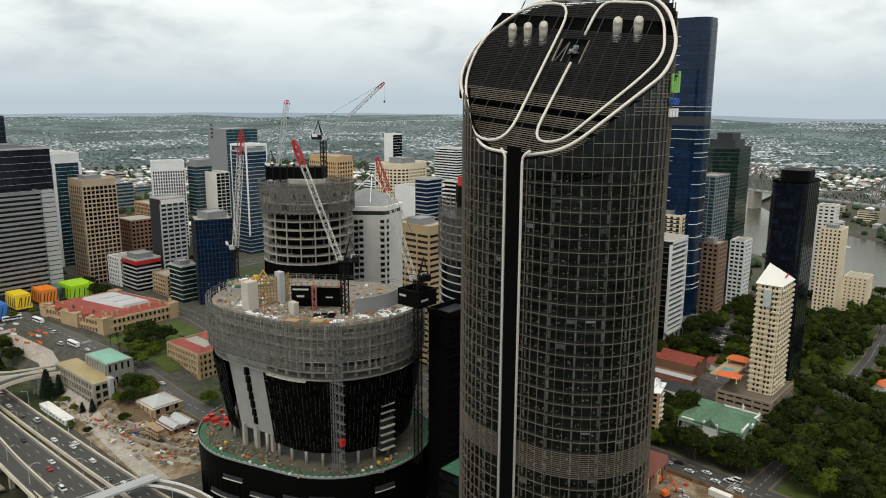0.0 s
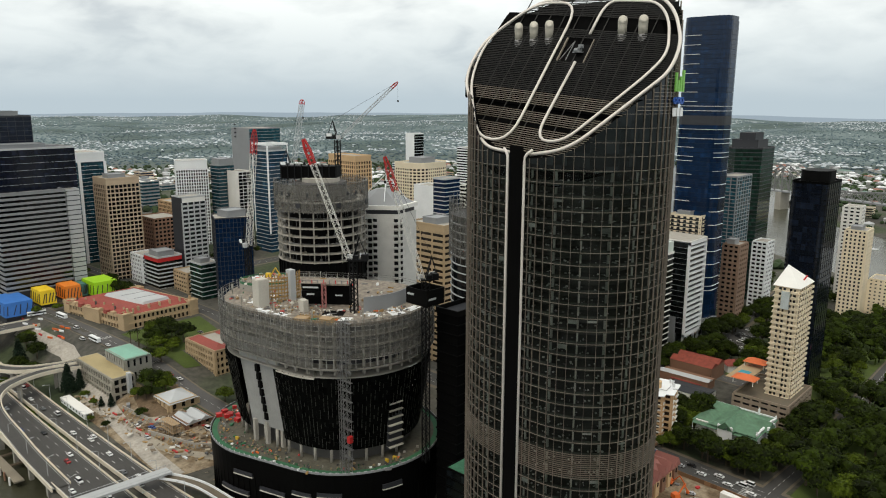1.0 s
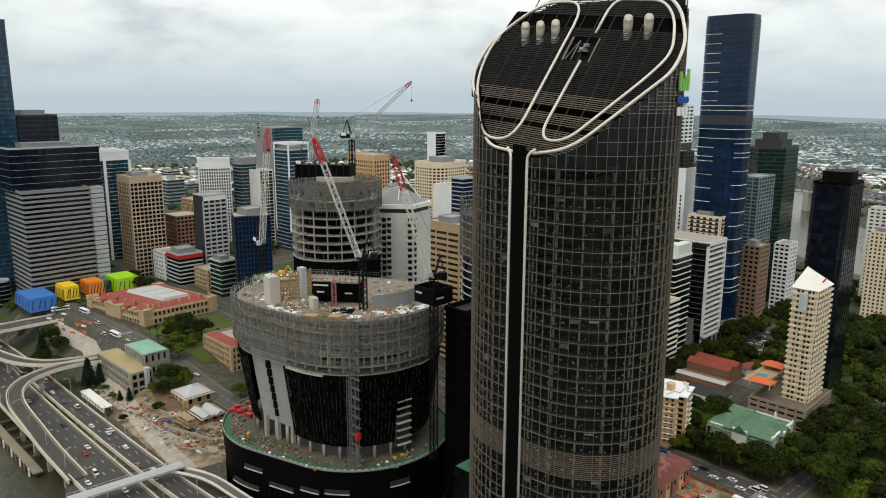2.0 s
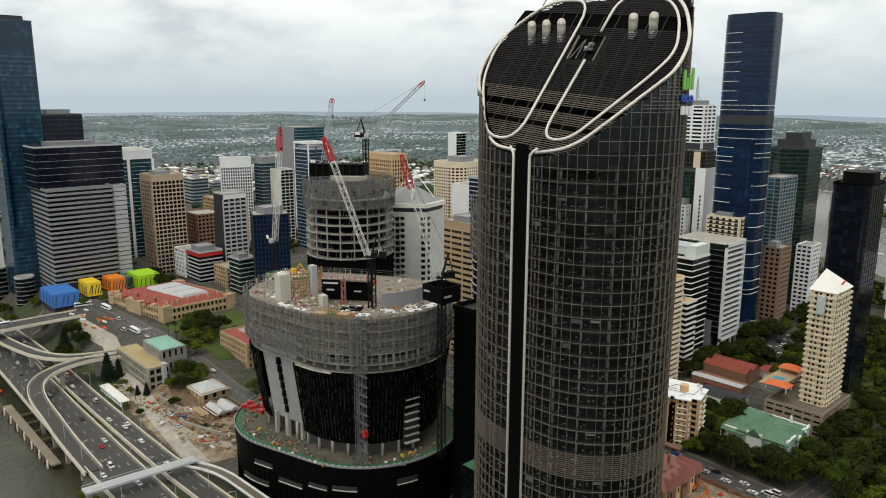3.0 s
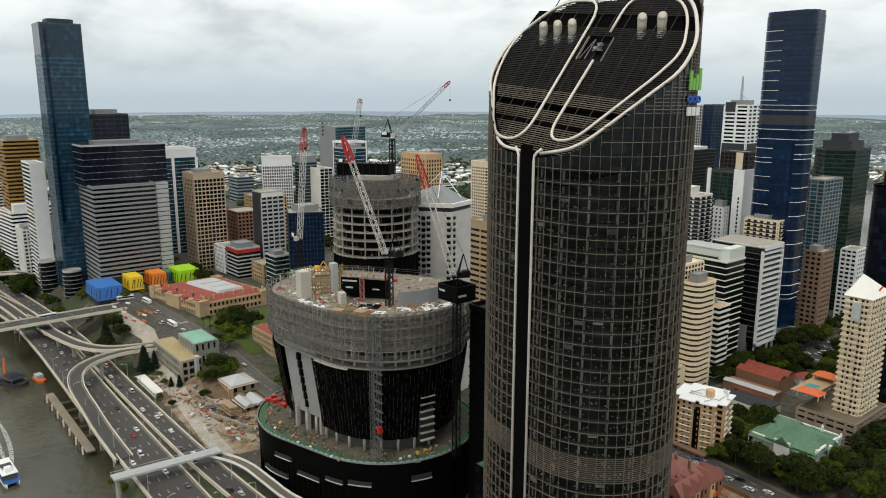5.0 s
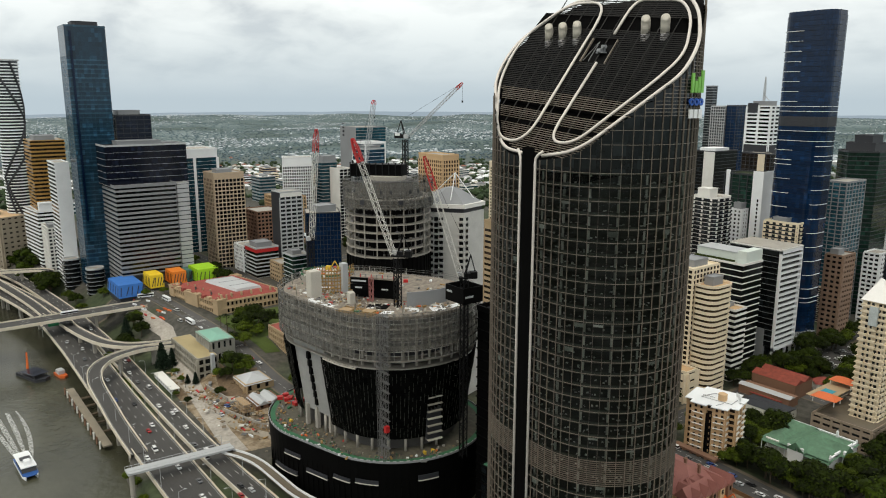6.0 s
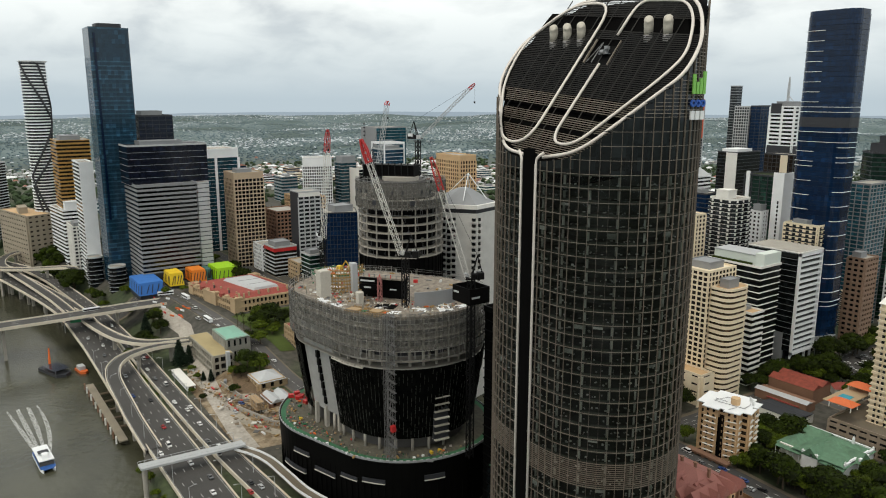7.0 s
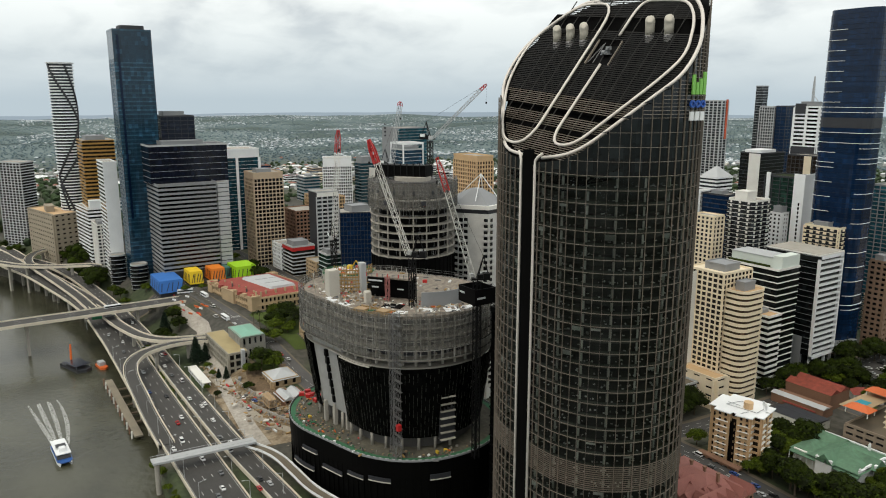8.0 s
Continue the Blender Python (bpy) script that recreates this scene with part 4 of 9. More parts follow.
    part("netting", MB().ring(inset(sc_o, -0.14), inset(sc_o, -0.12), 70.2, 83.6, lambda i: low_side(i) or sc_o[i][1] > 228), net, ob, "grey translucent scaffold netting")
    for z in (84.6, 85.6):
        part("guard_rail", MB().ring(inset(sc_o, -0.05), inset(sc_o, 0.05), z, z + 0.1), STEEL, ob)
    part("edge_netting", MB().ring(inset(sc_o, -0.14), inset(sc_o, -0.12), 83.6, 85.6, lambda i: sc_o[i][1] > 222), net, ob, "torn grey netting along the deck edge")
    # top deck
    part("top_deck", MB().prism(body(-0.6), 82.6, 83.6), mat("dusty_deck", (0.22, 0.19, 0.155), 0.9, var=0.45, scale=1.0, fine=0.6, bump=0.3), ob)
    up = hull2((-236, 206), 26, (-254, 200), 22, 120)
    part("upstand", MB().ring(up, inset(up, 0.5), 83.6, 90, lambda i: not (up[i][0] > -226 and 192 < up[i][1] < 216)), GREY, ob, "curved grey upstand wall")
    part("stair_core", MB().box(-254.5, 167.5, 83.6, -249.8, 172.5, 95).box(-254.2, 167.8, 95, -250.1, 172.2, 95.3), CONC_L, ob)
    part("stair_core", MB().box(-252.5, 183, 83.6, -249.2, 185.6, 97), GREY_L, ob)
    part("stair_core", MB().box(-236.5, 177.5, 83.6, -234.3, 180, 88), CONC_L, ob)
    part("stair_core", MB().box(-233.5, 176, 83.6, -231, 178.5, 88.5), CONC_L, ob)
    # bent timber formwork: a curved brown wall
    fw = [(-262 + 11 * math.cos(a), 184.5 + 11 * math.sin(a)) for a in np.linspace(-1.25, 0.55, 16)]
    m = MB()
    for k in range(7):
        for a, b in zip(fw, fw[1:]):
            m.beam((*a, 84 + 1.6 * k), (*b, 84 + 1.6 * k), 0.35, 0.5)
    for a in fw:
        m.beam((*a, 83.6), (*a, 95.5), 0.3)
    part("curved_formwork", m, mat("formwork_timber", (0.32, 0.20, 0.07), 0.8), ob, "curved brown timber formwork")
    drum = resample(hull2((-279, 187), 9, (-276, 193), 9, 60), 40)
    part("side_terrace", MB().prism(drum, 83, 86.6), CONC, ob)
    part("side_terrace_deck", MB().prism(inset(drum, 0.5), 86.6, 86.8), MATS["dusty_deck"], ob)
    part("side_terrace_guard", MB().ring(drum, inset(drum, 0.2), 86.6, 87.7), GREENP, ob)
    return ob


def netting_mat():
    m = bpy.data.materials.new("scaffold_netting")
    m.use_nodes = True
    n, l = m.node_tree.nodes, m.node_tree.links
    n.clear()
    out, mix = n.new("ShaderNodeOutputMaterial"), n.new("ShaderNodeMixShader")
    tr, df = n.new("ShaderNodeBsdfTransparent"), n.new("ShaderNodeBsdfDiffuse")
    df.inputs[0].default_value = (0.175, 0.17, 0.155, 1)
    g, t = n.new("ShaderNodeNewGeometry"), n.new("ShaderNodeTexNoise")
    t.inputs["Scale"].default_value, t.inputs["Detail"].default_value = 0.35, 5
    mp = n.new("ShaderNodeMapping")
    mp.inputs["Scale"].default_value = (2.2, 2.2, 0.45)
    l.new(g.outputs["Position"], mp.inputs[0])
    l.new(mp.outputs[0], t.inputs["Vector"])
    r = n.new("ShaderNodeMapRange")
    l.new(t.outputs[0], r.inputs[0])
    r.inputs[1].default_value, r.inputs[2].default_value, r.inputs[3].default_value, r.inputs[4].default_value = 0.36, 0.64, 0.10, 0.42
    l.new(r.outputs[0], mix.inputs[0])
    l.new(tr.outputs[0], mix.inputs[1])
    l.new(df.outputs[0], mix.inputs[2])
    l.new(mix.outputs[0], out.inputs[0])
    return m


build_round_building()


MATS_NET_D = netting_mat()
MATS_NET_D.node_tree.nodes["Map Range"].inputs[3].default_value = 0.2
MATS_NET_D.node_tree.nodes["Map Range"].inputs[4].default_value = 0.58


def build_slab_tower():
    """The taller round tower behind, still bare slabs."""
    ob = thing("slab_tower", "round concrete tower of open slabs, still under construction", "building")
    c = (-304.5, 243.5)
    R = 23.5
    part("lower_body", MB().prism(circle(*c, R - 0.6, 48), -4, 86.5), BLACK, ob, "black-clad lower storeys")
    for k in range(48):
        a = 2 * math.pi * k / 48
        part("black_fin", MB().box(-0.1, -0.3, 30, 0.1, 0.3, 86), BLACKP, ob, loc=(c[0] + (R - 0.5) * math.cos(a), c[1] + (R - 0.5) * math.sin(a), 0), rz=a + math.pi / 2)
    # black core stands in for the shade between the open slabs
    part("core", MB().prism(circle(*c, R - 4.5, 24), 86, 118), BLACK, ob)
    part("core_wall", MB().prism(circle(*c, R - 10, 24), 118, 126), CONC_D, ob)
    slab = MB().prism(circle(0, 0, R, 48), 0, 0.36).mesh("floor_slab")
    up = MB().ring(circle(0, 0, R - 0.1, 48), circle(0, 0, R - 0.5, 48), 1.4, 1.5).mesh("edge_guard")
    for k in range(8):
        part("floor_slab", slab, CONC, ob, loc=(*c, 86.5 + 4.35 * k))
        if k in (2, 5):
            part("edge_guard", up, STEEL, ob, loc=(*c, 86.5 + 4.35 * k))
    for k in range(20):
        a = 2 * math.pi * (k + 0.3) / 20
        part("column", MB().box(-0.28, -0.28, 86, 0.28, 0.28, 119), CONC, ob, loc=(c[0] + (R - 0.7) * math.cos(a), c[1] + (R - 0.7) * math.sin(a), 0), rz=a)
    for k in range(60):
        a = 2 * math.pi * k / 60
        part("scaffold_standard", MB().box(-0.09, -0.09, 112, 0.09, 0.09, 125.5 + (k * 5 % 7) * 0.45), STEEL, ob, loc=(c[0] + (R + 0.9) * math.cos(a), c[1] + (R + 0.9) * math.sin(a), 0))
    for k in range(8):
        part("scaffold_ledger", MB().ring(circle(*c, R + 1.0, 48), circle(*c, R + 0.8, 48), 113 + 2 * k, 113.2 + 2 * k), STEEL, ob)
    part("netting", MB().ring(circle(*c, R + 1.2, 48), circle(*c, R + 1.18, 48), 112.5, 126.5), MATS_NET_D, ob, "grey translucent scaffold netting")
    part("jump_form", MB().prism(circle(*c, 10, 24), 118, 128), CONC, ob)
    rs_ = random.Random(44)
    props, stacks = MB(), MB()
    for k in range(150):
        a, rr, zf = rs_.uniform(-2.6, 1.0), R - rs_.uniform(0.8, 3.6), 86.86 + 4.35 * rs_.randrange(8)
        q = (c[0] + rr * math.cos(a), c[1] + rr * math.sin(a))
        if k % 3:
            props.beam((*q, zf), (*q, zf + 3.9), 0.14)
        else:
            stacks.beam((*q, zf + 0.5), (q[0] + rs_.uniform(-1.5, 1.5), q[1] + rs_.uniform(-1.5, 1.5), zf + 0.5), 0.9, rs_.uniform(0.4, 1.8))
    part("steel_prop", props, STEEL, ob, "slender props between the slabs")["kind"] = "stuff"
    part("stored_material", stacks, MATS["stored_material_mix"], ob)["kind"] = "stuff"
    for k in range(14):
        a = -2.2 + 0.21 * k
        part("net_opening", MB().box(-1.2, -0.2, 115.2, 1.2, 0.2, 117.4) if k % 4 == 1 else MB().box(-0.5, -0.2, 121, 0.5, 0.2, 122.6), GREY_D, ob, loc=(c[0] + (R + 1.3) * math.cos(a), c[1] + (R + 1.3) * math.sin(a), 0), rz=a + math.pi / 2)
    bx = MB().prism([(-318, 228), (-296, 247), (-301, 254), (-323, 235)], 127.5, 134)
    part("jump_form_screen", bx, BLACK, ob, "black protection screen round the core formwork")
    for k in range(9):
        f = k / 8
        part("screen_post", MB().box(-0.25, -0.25, 127, 0.25, 0.25, 135.2), BLKSTEEL, ob, loc=(-318 + 22 * f + 0.3, 228 + 19 * f - 0.3, 0))


MATS_NET = netting_mat()
build_slab_tower()


def lattice(mb, p, q, w, step, bar=0.16, taper=0.5):
    """A square lattice boom from p to q."""
    p, q = Vector(p), Vector(q)
    d = (q - p).normalized()
    s = d.cross(Vector((0, 0, 1)) if abs(d.z) < 0.97 else Vector((1, 0, 0))).normalized()
    u = s.cross(d)
    n = max(2, int((q - p).length / step))
    last = None
    for i in range(n + 1):
        t = i / n
        k = w / 2 * (1 - (1 - taper) * max(0.0, (t - 0.6) / 0.4) if taper < 1 else 1)
        o = p.lerp(q, t)
        c = [o + k * (a * s + b * u) for a, b in ((-1, -1), (1, -1), (1, 1), (-1, 1))]
        if last:
            for m in range(4):
                mb.beam(last[m], c[m], bar * 1.5)
                mb.beam(last[m], c[(m + 1) % 4] if i % 2 else c[m - 1], bar)
        last = c
    return mb


def crane(label, base, deck_z, tip, red_from=0.8, mast=BLKSTEEL, machine=BLKSTEEL, jib=OFFWHITE, tipm=REDPAINT, w=2.0, back=6.0, tip_bar=0.15):
    x, y, z = base
    ob = thing("tower_crane", label, "crane", base, group="cranes over the building sites")
    b = Vector(base)
    part("mast", lattice(MB(), (0, 0, 0), (0, 0, deck_z - z), 2.2, 2.2, 0.24, 1.0), mast, ob)
    t = Vector(tip) - b
    o = Vector((0, 0, deck_z - z + 1.2))
    flat = Vector((t.x, t.y, 0)).normalized()
    side = flat.cross(Vector((0, 0, 1)))
    m = MB().beam(o - flat * back + Vector((0, 0, -.2)), o + flat * 2.5 + Vector((0, 0, -.2)), 2.6, 0.7)
    m.beam(o - flat * back + Vector((0, 0, 1.0)), o - flat * (back - 2.6) + Vector((0, 0, 1.0)), 3.0, 2.4)
    m.beam(o - flat * 2.2 + Vector((0, 0, .9)), o + Vector((0, 0, .9)), 2.2, 1.6)
    part("machine_deck", m, machine, ob)
    part("counterweight_board", MB().beam(o - flat * (back - 0.5) + side * 1.6 + Vector((0, 0, 1.6)), o - flat * (back - 3.5) + side * 1.6 + Vector((0, 0, 1.6)), 0.2, 1.6), WHITE, ob)
    part("cab", MB().beam(o + flat * 0.5 + side * 1.9 + Vector((0, 0, .6)), o + flat * 2.6 + side * 1.9 + Vector((0, 0, .6)), 1.5, 2.0), GREY_L, ob)
    ap = o - flat * 2.5 + Vector((0, 0, 9))
    part("a_frame", MB().beam(o - side, ap, 0.35).beam(o + side, ap, 0.35).beam(o - flat * back, ap, 0.3), machine, ob)
    r = o + flat * 1.5
    a = r.lerp(t, red_from)
    part("jib", lattice(MB(), r, a, w, w * 1.0, 0.10, 1.0), jib, ob)
    part("jib_tip", lattice(MB(), a, t, w, w * 0.7, tip_bar, 0.4), tipm, ob)
    part("luffing_rope", MB().tube([ap, t], 0.06, 4).tube([t, t - Vector((0, 0, 9))], 0.05, 4).beam(t - Vector((0, 0, 9)), t - Vector((0, 0, 10)), 0.6), BLKSTEEL, ob)
    return ob


crane("white lattice crane with a solid red jib head, black mast", (-216.5, 190.5, 83), 104.5, (-230.5, 178.5, 153.5), 0.80, tip_bar=0.34)
cr = crane("crane with black mast and a white jib ending in red", (-189.5, 204.5, 22), 98.5, (-196.5, 190, 148), 0.73, back=5)
part("climbing_frame", MB().ring(rect(-6.5, -4.5, 5, 5.5), rect(-6.1, -4.1, 4.6, 5.1), 68, 74.5).box(-6.5, -4.5, 68, 5, 5.5, 68.3), BLACK, cr, "black screened climbing frame")
part("frame_bar", MB().box(-5.6, -4.62, 71.6, -2.2, -4.5, 72.4).box(5.0, -3.5, 70.4, 5.12, 0.5, 71.2), GREY_L, cr, "pale bar of unreadable lettering")
crane("white lattice crane with a red head above the far deck", (-291, 189, 83), 100, (-276.5, 186.5, 155.5), 0.80)
crane("pale lattice luffing crane behind the slab tower", (-330, 243, 100), 131, (-323, 247, 168), 0.93, mast=GREY, machine=GREY_D, jib=GREY_L)
crane("long pale luffing crane on a black mast", (-303, 254, 128), 147, (-272, 269, 177), 0.9, mast=BLKSTEEL, jib=GREY_L, w=1.3)

# ---------------------------------------------------------------- neighbours of the dark tower
def build_dark_drum():
    c, R = (-199, 262), 22
    ob = thing("dark_round_tower", "dark glass round tower half finished beside the office tower", "skyscraper", (*c, 0))
    part("core", MB().prism(circle(0, 0, R - 0.8, 40), -4, 118), GREY_D, ob)
    row = MB().ring(circle(0, 0, R - 0.3, 40), circle(0, 0, R - 0.8, 40), 0, 3.6).mesh("glazing_band")
    band = MB().ring(circle(0, 0, R, 40), circle(0, 0, R - 0.4, 40), 0, 0.5).mesh("slab_edge")
    for k in range(34):
        z = -4 + 3.6 * k
        part("glazing_band", row, G_DARK, ob, loc=(0, 0, z))
        part("slab_edge", band, GREY_D if k % 9 else GREY_L, ob, loc=(0, 0, z))
    part("netting", MB().ring(circle(0, 0, R + 0.8, 40), circle(0, 0, R + 0.78, 40), 100, 124), MATS_NET, ob)
    for k in range(40):
        a = 2 * math.pi * k / 40
        part("scaffold_standard", MB().box(-0.1, -0.1, 98, 0.1, 0.1, 126), STEEL, ob, loc=((R + 0.6) * math.cos(a), (R + 0.6) * math.sin(a), 0))
    part("top_form", MB().prism(circle(0, 0, 15, 30), 118, 132), BLACK, ob)
    part("red_hoist", MB().box(-5, -16, 132, 1, -11, 136).beam((-2, -14, 136), (3, -12, 139), 0.6), REDPAINT, ob)


build_dark_drum()


def build_navy_tower():
    """Tall rounded tower of navy glass with short white bands."""
    c = (-229, 545.5)
    ob = thing("navy_glass_tower", "very tall navy glass apartment tower with white slab bands", "skyscraper", (*c, -4))
    pl = resample(rrect(-18.5, -12, 16.5, 12, 7.5, 6), 48)
    fl, n = 3.35, 68
    part("core", MB().prism(inset(pl, 0.8), 0, fl * n), GREY_D, ob)
    row = MB().ring(pl, inset(pl, 0.8), 0, fl - 0.15).mesh("glazing_band")
    for k in range(n):
        part("glazing_band", row, G_BLUE, ob, loc=(0, 0, fl * k))
    wl_ = MB().ring(inset(pl, -0.5), pl, 0, 0.28, lambda i: not (pl[i][1] < 4 and pl[i][0] < -4)).mesh("white_band")
    wr_ = MB().ring(inset(pl, -0.5), pl, 0, 0.28, lambda i: not (pl[i][0] > 11 and pl[i][1] < 3)).mesh("white_band")
    wa_ = MB().ring(inset(pl, -0.5), pl, 0, 0.28).mesh("white_band")
    for k in list(range(8, 42, 3)) + list(range(51, 66, 2)) + [35, 39]:
        part("white_band", wl_, WHITE, ob, loc=(0, 0, fl * k))
        if k < 46:
            part("white_band", wr_, WHITE, ob, loc=(0, 0, fl * (k + 1)))
    for k in (10, 43, 45, 49, 50):
        part("white_band", wa_, WHITE, ob, loc=(0, 0, fl * k))
    part("plant_floor", MB().ring(inset(pl, -0.05), inset(pl, 0.5), fl * 46, fl * 48), GREY_D, ob)
    part("roof_screen", MB().ring(inset(pl, 0.3), inset(pl, 0.9), fl * n, fl * n + 3), G_BLUE, ob)
    part("roof", MB().prism(inset(pl, 1), fl * n - 0.2, fl * n + 0.2), GREY_D, ob)


build_navy_tower()


def build_cream_tower():
    """Slim tower of stacked balconies under a folded roof."""
    rnd = random.Random(21)
    ob = thing("cream_apartment_tower", "slim cream apartment tower with stacked balconies and a folded white roof", "apartment block", (-121, 429, -8))
    W, D, fl, n = 7.0, 12.0, 3.05, 25
    part("core", MB().box(-W + 0.8, -D + 0.8, 0, W - 0.8, D - 0.8, fl * n), CREAM, ob)
    slab = MB().box(-W, -D, 0, W, D, 0.3).mesh("balcony_slab")
    bay_a = MB().box(-1.9, -0.5, 0, 1.9, 0.25, 1.2).box(-1.9, -0.5, 0, -1.75, 1.6, 1.25).box(1.75, -0.5, 0, 1.9, 1.6, 1.25).mesh("balustrade")
    for k in range(n + 1):
        z = fl * k
        part("balcony_slab", slab, CREAM, ob, loc=(0, 0, z))
        if k == n:
            break
        for x in (-4.4, 0, 4.4):
            part("balustrade", bay_a, CREAM if x else OFFWHITE, ob, loc=(x + rnd.uniform(-0.25, 0.25), -D, z + 0.05))
        for y in (-9.2, -4.6, 0.2, 4.8, 9.4):
            part("balustrade", bay_a, CREAM, ob, loc=(W, y, z + 0.05), rz=math.pi / 2)
    wins = MB()
    for k in range(n):
        for x in (-3.4, -1.2, 2.2, 4.2):
            w = rnd.uniform(0.35, 0.75)
            wins.box(x - w, -D + 0.7, fl * k + 0.5, x + w, -D + 1.1, fl * k + 2.5)
        for y in (-8, -5, -2, 2, 5.5, 9):
            w = rnd.uniform(0.35, 0.8)
            wins.box(W - 1.1, y - w, fl * k + 0.5, W - 0.7, y + w, fl * k + 2.5)
    part("window_recess", wins, G_GREY, ob)["kind"] = "stuff"
    part("bay_window", MB().box(-2.2, -D - 0.9, fl * 21, 2.0, -D + 1, fl * 24.3), mat("pale_glass_bay", (0.50, 0.55, 0.55), 0.3, var=0.2), ob, "pale glazed bay near the top")
    zt = fl * n + 0.3
    m = MB()
    a, b, c, d = (-W - 0.2, -D - 0.2, zt), (W + 0.2, -D - 0.2, zt), (W + 0.2, D, zt), (-W, D - 2, zt + 8.0)
    m.v += [a, b, c, d, (-W, D, zt)]
    m.f += [(0, 1, 3), (1, 2, 3), (0, 3, 4), (2, 4, 3), (0, 4, 2, 1)]
    part("folded_roof", m, OFFWHITE, ob, "folded off-white roof rising to one corner")
    part("red_beacon", MB().beam((3.5, 3, zt + 1.2), (5.2, 4.5, zt + 4.4), 1.0, 0.5), REDPAINT, ob, "small red sail on the roof")


def build_framed_office():
    """Dark glass office with a projecting white frame on its end."""
    ob = thing("white_framed_office", "black glass office block with a white slatted end frame on legs", "building", (-228, 501, -6))
    x0, x1, y0, y1, h = -18, 18.5, -13.5, 14, 77
    part("glazing", MB().box(x0, y0, 10, x1 - 0.6, y1, h), G_DARK, ob)
    for k in range(17):
        part("floor_line", MB().box(x0, y0 - 0.12, 14 + 3.9 * k, x1 - 0.6, y0 + 0.1, 14.25 + 3.9 * k), GREY, ob)
        part("sun_shelf", MB().box(x1 - 0.6, y0 + 0.8, 12 + 3.75 * k, x1 + 1.0, y1 - 0.8, 13.3 + 3.75 * k), WHITE, ob)
    for y in (y0, y1 - 0.9):
        part("frame_post", MB().box(x1 - 0.7, y, 8, x1 + 1.3, y + 0.9, h), WHITE, ob)
    part("frame_head", MB().box(x1 - 0.7, y0, h - 2.2, x1 + 1.3, y1, h), WHITE, ob)
    part("frame_sill", MB().box(x1 - 0.7, y0, 8, x1 + 1.3, y1, 10), WHITE, ob)
    part("roof_edge", MB().box(x0, y0 - 0.4, h, x1 + 1.3, y1, h + 0.9), OFFWHITE, ob)
    part("roof", MB().box(x0 + 0.5, y0 + 0.2, h + 0.9, x1 + 0.6, y1 - 0.5, h + 1.2), CONC, ob)
    part("base_wall", MB().box(x0, y0 - 0.3, 0, x1 - 6, y1, 22), GREY, ob, "grey panelled base storeys")
    part("lobby", MB().box(x1 - 6, y0 + 2, 0, x1 - 2, y1 - 2, 10), G_DARK, ob)
    for y in (y0 + 1, y0 + 9, y0 + 18, y1 - 2):
        part("leg", MB().box(x1 - 1.2, y, 0, x1 + 0.2, y + 1.2, 9), WHITE, ob)


def build_stepped_tower():
    """Pale concrete hotel: columns of balconies either side of blank wall."""
    ob = thing("concrete_hotel_tower", "pale grey concrete hotel tower with stacked balconies and a white crown", "building", (0, 0, 0))
    pl = [(-322, 275), (-301, 268), (-284.5, 281), (-290, 300), (-318, 304)]
    hm = mat("hotel_concrete", (0.60, 0.595, 0.565), 0.85, var=0.14, scale=0.6, rand=0.05)
    part("wall_shell", MB().prism(pl, -4, 106), hm, ob)
    balc = MB().box(-1.5, -1.3, 0, 1.5, 0, 0.25).box(-1.5, -1.3, 0, 1.5, -1.15, 1.25).box(-1.5, -1.3, 0, -1.35, 0, 1.25).mesh("balcony")
    holes = MB()
    for a, b, spots in ((1, 2, (1.7, 7.6, 19.3)), (2, 3, (2.5,))):
        p, q = Vector((*pl[a], 0)), Vector((*pl[b], 0))
        d = (q - p).normalized()
        ang = math.atan2(d.y, d.x)
        o = Vector((d.y, -d.x, 0))
        for s in spots:
            for k in range(29):
                part("balcony", balc, hm, ob, loc=tuple(p + d * s + Vector((0, 0, 4 + 3.45 * k))), rz=ang)
                c = p + d * s + Vector((0, 0, 5.9 + 3.45 * k))
                holes.beam(c - d * 1.1 + o * 0.04, c + d * 1.1 + o * 0.04, 0.3, 1.9)
        if a == 1:
            for k in range(29):
                c = p + d * 4.7 + Vector((0, 0, 5.6 + 3.45 * k))
                holes.beam(c - d * 1.1 + o * 0.04, c + d * 1.1 + o * 0.04, 0.3, 2.2)
    part("window_recess", holes, G_DARK, ob)["kind"] = "stuff"
    part("crown_gap", MB().prism(inset(pl, 1.0), 106, 108.5), GREY_D, ob)
    part("crown_band", MB().prism(inset(pl, -0.6), 108.5, 110.8), OFFWHITE, ob)


R_ = rect
NIGHT = glass("night_blue_glass", (0.004, 0.006, 0.011), cells=0.9, spec=0.35)
block("black_glass_tower", "black glass apartment tower with a rounded plant drum on the roof", "skyscraper", rrect(-142, 473, -121, 503, 3, 3), 120, BLACKP, NIGHT, 3.2, 0.2, pier=3.6, pier_w=0.12, proud=0.08, roof=GREY_D)
ob = thing("roof_drum", "black rounded plant drum on the dark tower roof", "roof", (-130.5, 486, 120.2))
part("drum_wall", MB().prism(rrect(-8.5, -10, 8.5, 10, 6, 6), 0, 7), BLACK, ob)
block("slanted_dark_tower", "dark green-black glass tower with a stepped sloping top", "skyscraper", [(-261, 664), (-247, 652), (-228, 664), (-228, 694), (-261, 694)], 126, GREY_D, G_GREEN, 3.6, 0.7, proud=0.2, plant=((-256, 666, -233, 690, 7), (-250, 667, -236, 686, 13)))
build_cream_tower()

